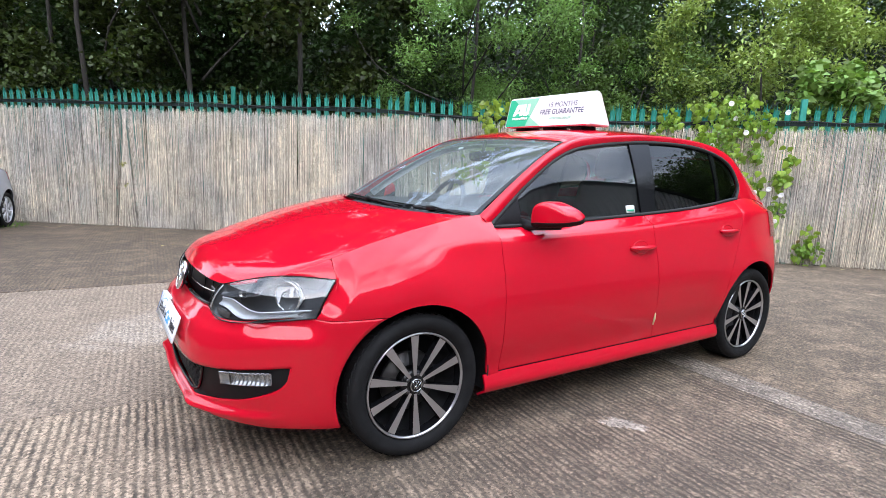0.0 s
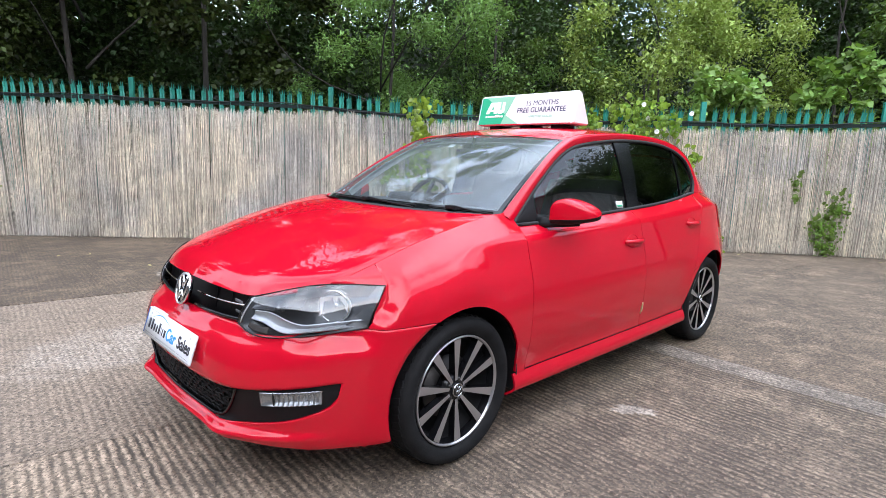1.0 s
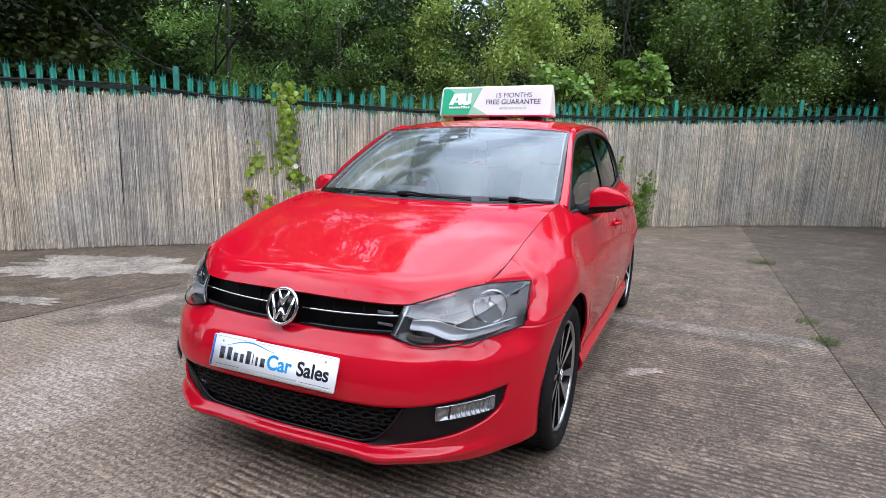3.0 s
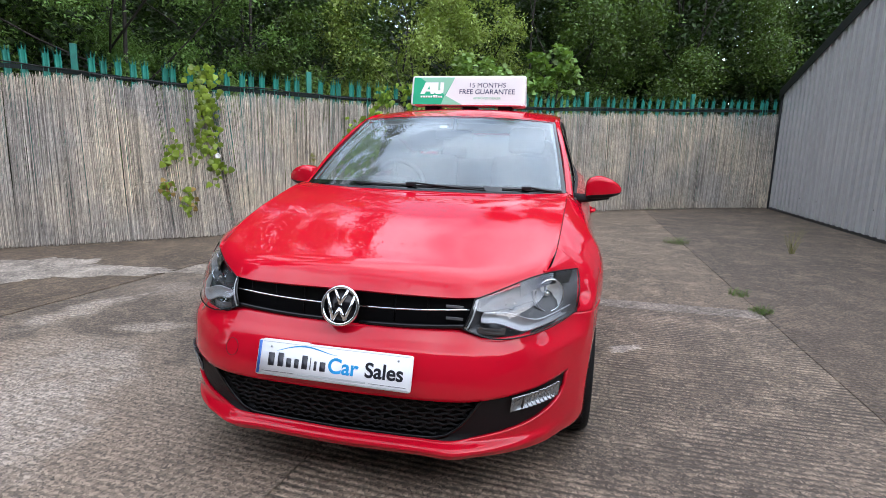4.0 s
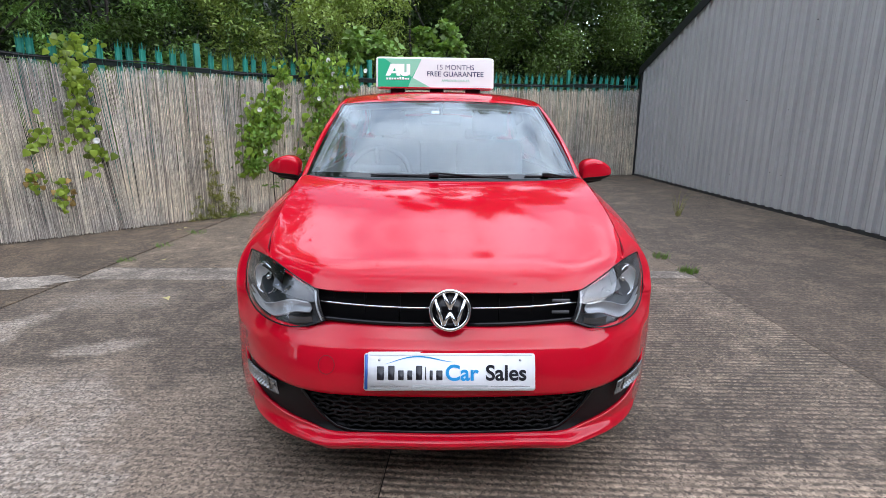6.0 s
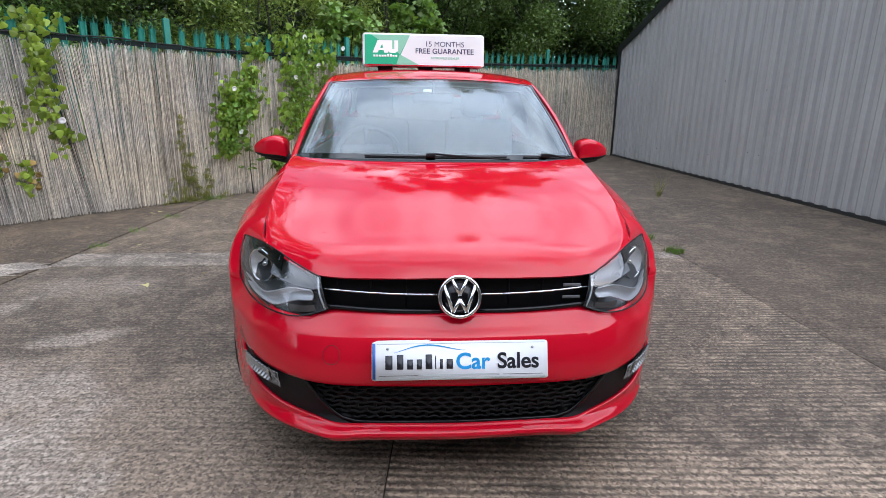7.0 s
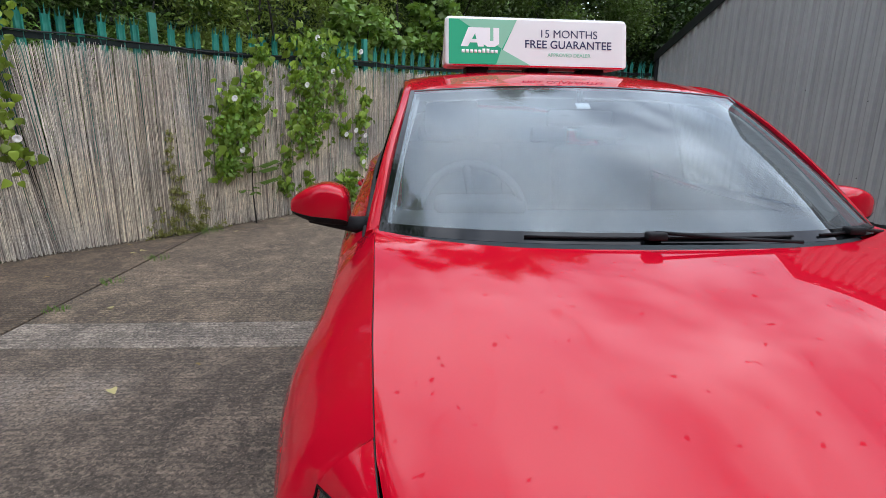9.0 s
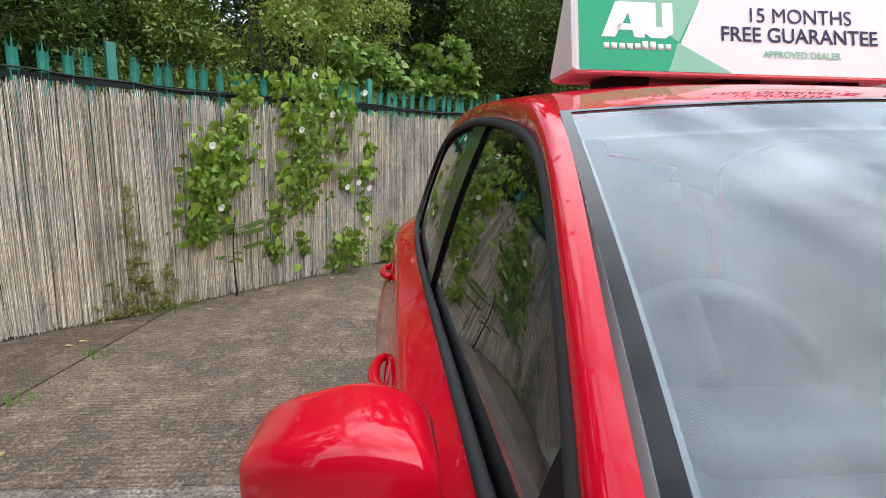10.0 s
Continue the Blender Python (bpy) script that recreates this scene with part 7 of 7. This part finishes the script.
# ---- climbers and weeds on the reed fence ----
def leaf_mesh(name, mat, kind="heart"):
    """A single broad leaf, folded along the rib; its stem end at the origin, hanging along -z, face to +y."""
    if kind == "heart":
        out = [(0, 0.0), (0.18, 0.13), (0.38, 0.10), (0.49, -0.10), (0.43, -0.36), (0.22, -0.68), (0.0, -1.0)]
    elif kind == "lobed":
        out = [(0, 0.0), (0.30, 0.05), (0.55, -0.12), (0.38, -0.30), (0.48, -0.58), (0.20, -0.62), (0.0, -1.0)]
    else:
        out = [(0, 0.0), (0.12, -0.2), (0.17, -0.45), (0.11, -0.75), (0.0, -1.0)]
    bm = bmesh.new()
    mid = [bm.verts.new((0, 0.10 * math.sin(math.pi * k / (len(out) - 1)), z)) for k, (x, z) in enumerate(out)]
    for s in (1, -1):
        ed = [mid[0]] + [bm.verts.new((s * x, 0.10 * math.sin(math.pi * k / (len(out) - 1)) + x * 0.22, z)) for k, (x, z) in enumerate(out[1:-1], 1)] + [mid[-1]]
        for i in range(len(out) - 1):
            vs = [mid[i], ed[i], ed[i + 1], mid[i + 1]]
            vs = list(dict.fromkeys(vs))
            if len(vs) > 2:
                bm.faces.new(vs if s > 0 else vs[::-1])
    me = bpy.data.meshes.new(name)
    bm.to_mesh(me)
    bm.free()
    return finish(me, mat)


def vine_leaf_material(colour=(0.235, 0.35, 0.045)):
    m = material("bindweed_leaf_single", colour, rough=0.45, per_object=0.55, vary=0.12, scale=20)
    n, l = m.node_tree.nodes, m.node_tree.links
    p = n["Principled BSDF"]
    tl = n.new("ShaderNodeBsdfTranslucent")
    tl.inputs["Color"].default_value = (0.20, 0.34, 0.025, 1)
    mx = n.new("ShaderNodeMixShader")
    mx.inputs[0].default_value = 0.3
    l.new(p.outputs[0], mx.inputs[1])
    l.new(tl.outputs[0], mx.inputs[2])
    l.new(mx.outputs[0], n["Material Output"].inputs["Surface"])
    return m


VINE_LEAF = leaf_mesh("leaf", vine_leaf_material())
VINE_LEAF_PALE = leaf_mesh("leaf", vine_leaf_material((0.225, 0.31, 0.04)))
VINE_LEAF_DULL = leaf_mesh("leaf", vine_leaf_material((0.12, 0.175, 0.04)), "lobed")
BROWN_LEAF = leaf_mesh("withered_leaf", DEAD_LEAF)
PETAL_BM = lathe_bm([(0.001, 0.016), (0.009, 0.011), (0.020, 0.004), (0.033, 0.0), (0.036, 0.002)], 10)
PETAL_ME = bpy.data.meshes.new("flower")
PETAL_BM.to_mesh(PETAL_ME)
PETAL_BM.free()
finish(PETAL_ME, PETAL)


def facing(s, z, off, roll=0.0, tilt=0.0, yaw=0.0, size=1.0):
    """A pose on the yard side of the fence: local +y out into the yard."""
    return Matrix.Translation(fence_at(s, off, z)) @ Matrix.Rotation(fence_yaw(s) + math.pi + yaw, 4, 'Z') @ Matrix.Rotation(tilt, 4, 'X') @ Matrix.Rotation(roll, 4, 'Y') @ Matrix.Diagonal((size, size, size, 1))


def vine(label, patches, seed, leaves, flowers=(), size=0.075, brown=0, under=4, mesh=None):
    """Bindweed: stems up the screen and leaves in patches (s, z, half-width, half-height, share)."""
    rnd = random.Random(seed)
    v = thing("climbing_plant", label, "climbing plant", group="climbers on the reed fence")
    total = sum(p[4] for p in patches)
    for s, z, ws, hz, share in patches:
        for k in range(max(1, int(ws / 0.12))):
            s0 = s + rnd.uniform(-ws, ws) * 0.6
            pts = [fence_at(s0 + 0.05 * math.sin(i * 1.3 + k), 0.052 + 0.012 * math.sin(i * 2.1), lerp(z - hz, z + hz, i / 9)) for i in range(10)]
            tube("stem", pts, 0.003, LEAF_WEED, v, sides=5)
        for k in range(int(leaves * share / total)):
            ls, lz = s + ws * rnd.gauss(0, 0.55), z + hz * rnd.gauss(0, 0.6)
            ob = new("leaf", mesh or VINE_LEAF)
            ob.parent = v
            over = lz > reed_top(ls) + 0.02
            ob.matrix_basis = facing(ls, lz, rnd.uniform(0.05, 0.12) - (0.04 if over else 0), rnd.gauss(0, 0.42), rnd.gauss(-0.30, 0.3), rnd.gauss(0, 0.4), size * rnd.uniform(0.65, 1.4))
    # the leaves behind, too many to tell apart, coloured darker as shading
    cs = [fence_at(p[0], 0.055, p[1]) for p in patches]
    leaf_cloud("undergrowth", cs, [max(0.05, (p[2] + p[3]) * 0.5) for p in patches], leaves * under, size * 0.8, LEAF_VINE, v, seed + 300, droop=0.9, narrow=0.75, flat=1.2)
    for k in range(brown):
        s, z, ws, hz, _ = patches[-1 - (k % 2)]
        ob = new("withered_leaf", BROWN_LEAF)
        ob.parent = v
        ob.matrix_basis = facing(s + rnd.uniform(-ws, ws), z + rnd.uniform(-hz, hz), 0.06, rnd.gauss(0, 0.8), rnd.gauss(-0.3, 0.4), rnd.gauss(0, 0.5), 0.06)
    for s, z in flowers:
        ob = new("flower", PETAL_ME)
        ob.parent = v
        ob.matrix_basis = facing(s, z, 0.16, 0, 0.1, math.pi, 1.0) @ Matrix.Rotation(0.2, 4, 'X')
    return v


vine("bright green bindweed hanging in a narrow trail", ((10.88, 1.98, 0.20, 0.12, 30), (10.86, 1.62, 0.13, 0.26, 55), (10.86, 1.15, 0.17, 0.30, 50), (10.50, 1.05, 0.10, 0.18, 14), (10.36, 0.92, 0.06, 0.05, 3), (10.98, 0.85, 0.12, 0.10, 14), (10.36, 0.55, 0.08, 0.13, 8), (10.62, 0.42, 0.09, 0.16, 14)), 11, 299, ((10.98, 0.98),), 0.064, 18, 0, VINE_LEAF_PALE)
vine("bright green bindweed in a dense hanging mat", ((13.22, 1.58, 0.10, 0.16, 18), (13.08, 1.32, 0.26, 0.22, 60), (12.92, 1.05, 0.24, 0.28, 70), (12.80, 0.66, 0.18, 0.18, 30), (13.32, 1.85, 0.12, 0.15, 16)), 12, 299, ((12.97, 0.81), (12.92, 1.36)))
vine("bright green bindweed with white flowers over the fence top", ((14.06, 1.98, 0.42, 0.22, 70), (13.95, 1.62, 0.40, 0.24, 70), (13.92, 1.25, 0.40, 0.26, 66), (13.85, 0.92, 0.34, 0.20, 40), (13.60, 0.66, 0.16, 0.12, 10), (14.45, 1.82, 0.25, 0.20, 24), (14.40, 1.45, 0.12, 0.18, 10)), 13, 299, ((14.04, 2.09), (14.73, 1.99), (14.26, 1.72), (13.86, 1.54), (14.12, 1.9)))
vine("thin green bindweed trails with white flowers", ((14.86, 1.40, 0.07, 0.16, 12), (14.78, 1.12, 0.12, 0.14, 20), (14.45, 1.02, 0.10, 0.10, 9), (14.75, 0.75, 0.06, 0.2, 8), (13.55, 0.36, 0.09, 0.16, 12), (13.88, 0.35, 0.06, 0.14, 8)), 14, 85, ((14.45, 0.95), (14.74, 0.58), (14.78, 0.93), (14.62, 1.0)))
vine("low green weed climbing at the foot of the screen", ((14.52, 0.30, 0.28, 0.24, 40), (14.35, 0.12, 0.15, 0.14, 12), (15.20, 0.22, 0.18, 0.20, 26)), 15, 120, (), 0.07, 8)
vine("green shrub growing through the foot of the screen", ((17.02, 0.72, 0.16, 0.18, 30), (16.85, 0.42, 0.24, 0.26, 46), (16.92, 0.15, 0.16, 0.14, 16), (16.40, 1.08, 0.05, 0.12, 6), (16.42, 0.86, 0.04, 0.10, 4)), 16, 150, (), 0.058, 0, 5, VINE_LEAF_DULL)


def dry_climber():
    v = thing("climbing_plant", "dry yellow-green climber spread thinly over the reeds", "climbing plant", group="climbers on the reed fence")
    cs, rs = [], []
    rnd = random.Random(17)
    # threads of small leaves: thin above, broad at the foot
    for s, z0, z1, w in ((12.24, -0.05, 1.08, 0.05), (12.32, -0.05, 0.62, 0.06), (12.12, -0.06, 0.30, 0.10), (11.98, -0.06, 0.12, 0.12), (12.5, -0.06, 0.42, 0.07), (12.55, -0.06, 0.2, 0.10), (12.7, -0.06, 0.05, 0.08), (4.26, 0.90, 1.04, 0.04), (4.3, 0.52, 0.58, 0.02)):
        for k in range(max(2, int((z1 - z0) / 0.035))):
            f = rnd.random() ** 1.5
            cs.append(fence_at(s + rnd.gauss(0, w) * (1.15 - f), 0.06, lerp(z0, z1, f)))
            rs.append(rnd.uniform(0.02, 0.055) * (1.2 - 0.5 * f))
    leaf_cloud("foliage", cs, rs, 3000, 0.026, MOSS, v, 5, narrow=0.6)
    for s, z0, z1 in ((12.24, -0.05, 1.05), (12.5, -0.05, 0.4), (12.3, -0.05, 0.6)):
        tube("stem", [fence_at(s + 0.02 * math.sin(i), 0.05, lerp(z0, z1, i / 8)) for i in range(9)], 0.002, MOSS, v, sides=5)


dry_climber()


def sapling(s, off, height, seed):
    """A young plant with pinnate leaves at the foot of the fence."""
    rnd = random.Random(seed)
    base = fence_at(s, off, fence_ground(s))
    t = thing("sapling", "young green ash seedling with drooping leaflets at the fence", "plant")
    tube("stem", [base + Vector((0.03 * math.sin(k), 0.02 * math.sin(k * 0.7), height * k / 6)) for k in range(7)], lambda q: lerp(0.010, 0.004, q), BARK, t, sides=7)
    me = leaf_mesh("leaflet", LEAF_WEED, "long")
    for k in range(11):
        z = height * rnd.uniform(0.3, 1.02)
        a = rnd.uniform(0, 2 * math.pi)
        ln = rnd.uniform(0.18, 0.32)
        d = Vector((math.cos(a), math.sin(a), rnd.uniform(-0.15, 0.3)))
        for q in range(7):
            f = 0.3 + 0.7 * q / 6
            for sd in ((1, -1) if q < 6 else (0,)):
                ob = new("leaflet", me)
                ob.parent = t
                p = base + Vector((0, 0, z)) + d * ln * f
                ob.matrix_basis = Matrix.Translation(p) @ Matrix.Rotation(a + sd * 0.9, 4, 'Z') @ Matrix.Rotation(radians(-75), 4, 'Y') @ Matrix.Diagonal((0.085, 0.085, 0.085, 1))
        tube("leaf_stalk", [base + Vector((0, 0, z)), base + Vector((0, 0, z)) + d * ln], 0.0025, LEAF_WEED, t, sides=5)


sapling(13.1, 0.12, 0.78, 3)


def tuft(x, y, r, n, mat, label, seed, height=0.1):
    rnd = random.Random(seed)
    verts, faces = [], []
    z0 = ground_z(x, y)
    for k in range(n):
        a, q = rnd.uniform(0, 2 * math.pi), r * math.sqrt(rnd.random())
        bx, by = x + q * math.cos(a), y + q * math.sin(a)
        ln = height * rnd.uniform(0.4, 1.1)
        b = rnd.uniform(0, 2 * math.pi)
        lx, ly = math.cos(b) * ln * 0.6, math.sin(b) * ln * 0.6
        w = 0.004
        i = len(verts)
        verts += [(bx - w, by, z0), (bx + w, by, z0), (bx + lx * 0.5 + w * 0.7, by + ly * 0.5, z0 + ln * 0.7), (bx + lx * 0.5 - w * 0.7, by + ly * 0.5, z0 + ln * 0.7), (bx + lx, by + ly, z0 + ln)]
        faces += [(i, i + 1, i + 2, i + 3), (i + 3, i + 2, i + 4)]
    t = thing("weed_tuft", label, "weed", group="weeds in the joints")
    tagged(raw("foliage", verts, faces, mat, t, smooth=False), kind="stuff")
    return t


for i, (x, y, r, n, h) in enumerate(((2.52, -2.09, 0.08, 90, 0.06), (2.02, -2.11, 0.08, 110, 0.06), (5.15, -2.04, 0.16, 190, 0.09), (4.70, -3.22, 0.03, 26, 0.34), (3.2, 2.78, 0.08, 40, 0.05), (3.9, 2.72, 0.1, 50, 0.05), (2.6, 2.85, 0.08, 40, 0.04), (8.9, -1.0, 0.12, 90, 0.15), (8.5, -0.45, 0.10, 70, 0.12), (-2.3, 9.6, 0.35, 160, 0.08), (5.0, 2.62, 0.14, 80, 0.07), (6.3, 1.3, 0.12, 60, 0.08), (9.4, -2.2, 0.1, 50, 0.1))):
    tuft(x, y, r, n, LEAF_WEED if i != 3 else MOSS, "small green weed growing from a joint in the concrete", 60 + i, h)

FALLEN = leaf_mesh("fallen_leaf", DEAD_LEAF, "long")
LIGHT_LEAF = material("yellow_leaf", (0.44, 0.38, 0.17), rough=0.8, per_object=0.2)
FALLEN_Y = leaf_mesh("fallen_leaf", LIGHT_LEAF, "heart")
rnd = random.Random(21)
SPOTS = [(1.67, 1.62), (1.45, 1.95), (-0.2, 5.9), (-0.05, 6.0), (0.1, 5.8), (-0.3, 6.3), (5.6, 2.0), (5.1, 2.3), (4.2, 3.0), (3.4, 3.4), (6.1, 1.4), (2.6, 2.5), (0.4, 4.5)]
for k in range(26):
    s = rnd.uniform(0, 20)
    p = fence_at(s, rnd.uniform(0.1, 0.7))
    SPOTS.append((p.x, p.y))
for x, y in SPOTS:
    ob = new("fallen_leaf", FALLEN_Y if rnd.random() < 0.5 else FALLEN)
    ob.matrix_basis = Matrix.Translation((x, y, ground_z(x, y) + 0.004)) @ Matrix.Rotation(rnd.uniform(0, 6.28), 4, 'Z') @ Matrix.Rotation(radians(86), 4, 'X') @ Matrix.Diagonal((0.05, 0.05, 0.05, 1))
    tagged(ob, "dry yellow-brown fallen leaf lying on concrete", "leaf", group="fallen leaves")


# ---- worn pale patches of screed on the slabs ----
def patch(cx, cy, rx, ry, turn, seed, mat, label):
    n = 180
    verts = [(cx, cy, ground_z(cx, cy) + 0.0045)]
    for k in range(n):
        a = 2 * math.pi * k / n
        w = 1 + 0.55 * noise.noise((math.cos(a) * 1.5 + seed, math.sin(a) * 1.5, 0.3)) + 0.35 * noise.noise((math.cos(a) * 5 + seed, math.sin(a) * 5, 1.3)) + 0.22 * noise.noise((math.cos(a) * 17 + seed, math.sin(a) * 17, 2.3))
        x, y = rx * w * math.cos(a), ry * w * math.sin(a)
        px, py = cx + x * math.cos(turn) - y * math.sin(turn), cy + x * math.sin(turn) + y * math.cos(turn)
        verts.append((px, py, ground_z(px, py) + 0.0045))
    faces = [(0, k + 1, (k + 1) % n + 1) for k in range(n)]
    ob = raw("screed_patch", verts, faces, mat, GROUND, label, smooth=False)
    return ob


patch(1.64, 4.36, 0.64, 1.12, 0.25, 1, CONCRETE_PALE, "pale thin screed patch")
patch(0.40, 3.62, 0.10, 0.34, 0.1, 2, CONCRETE_PALE, "pale thin screed patch")
patch(1.0, -1.07, 0.06, 0.10, 0.4, 3, CONCRETE_PALE, "pale thin screed patch")


# ---- the silver car by the fence ----
def silver_car():
    c = thing("hatchback_car", "silver hatchback car parked tail-first by the reed fence", "car")
    ax = Vector((0.246, 0.969, -0.027)).normalized()
    ay = Vector((-0.969, 0.246, -0.007))
    az = ax.cross(ay).normalized()
    ay = az.cross(ax).normalized()
    o = Vector((-3.62, 7.25, -0.178))
    c.matrix_basis = Matrix(((ax.x, ay.x, az.x, o.x), (ax.y, ay.y, az.y, o.y), (ax.z, ay.z, az.z, o.z), (0, 0, 0, 1)))
    shell(c, SILVER_PAINT)
    wheels(c, False)
    for side in (1, -1):
        sheet("headlamp", lambda u, v: lamp(u, v, 0.0), 20, 8, LAMP_GREY, c, thick=0.01, flip=side)
    for side in (1, -1):
        sheet("front_grille", lambda u, v: nose(lerp(0, 0.8, u), lerp(BLACK_LOW(0.8 * u) - 0.008, BLACK_TOP(0.8 * u) + 0.008, v), 0.012), 24, 6, BLACK_MATT, c, thick=0.008, flip=side)
        sheet("upper_grille", lambda u, v: (lerp(-0.705, -0.676, v) + 0.030 * u * u, lerp(0.0, 0.425, u), lerp(0.590, 0.722, v)), 12, 4, BLACK_MATT, c, thick=0.004, flip=side)
    return c


silver_car()
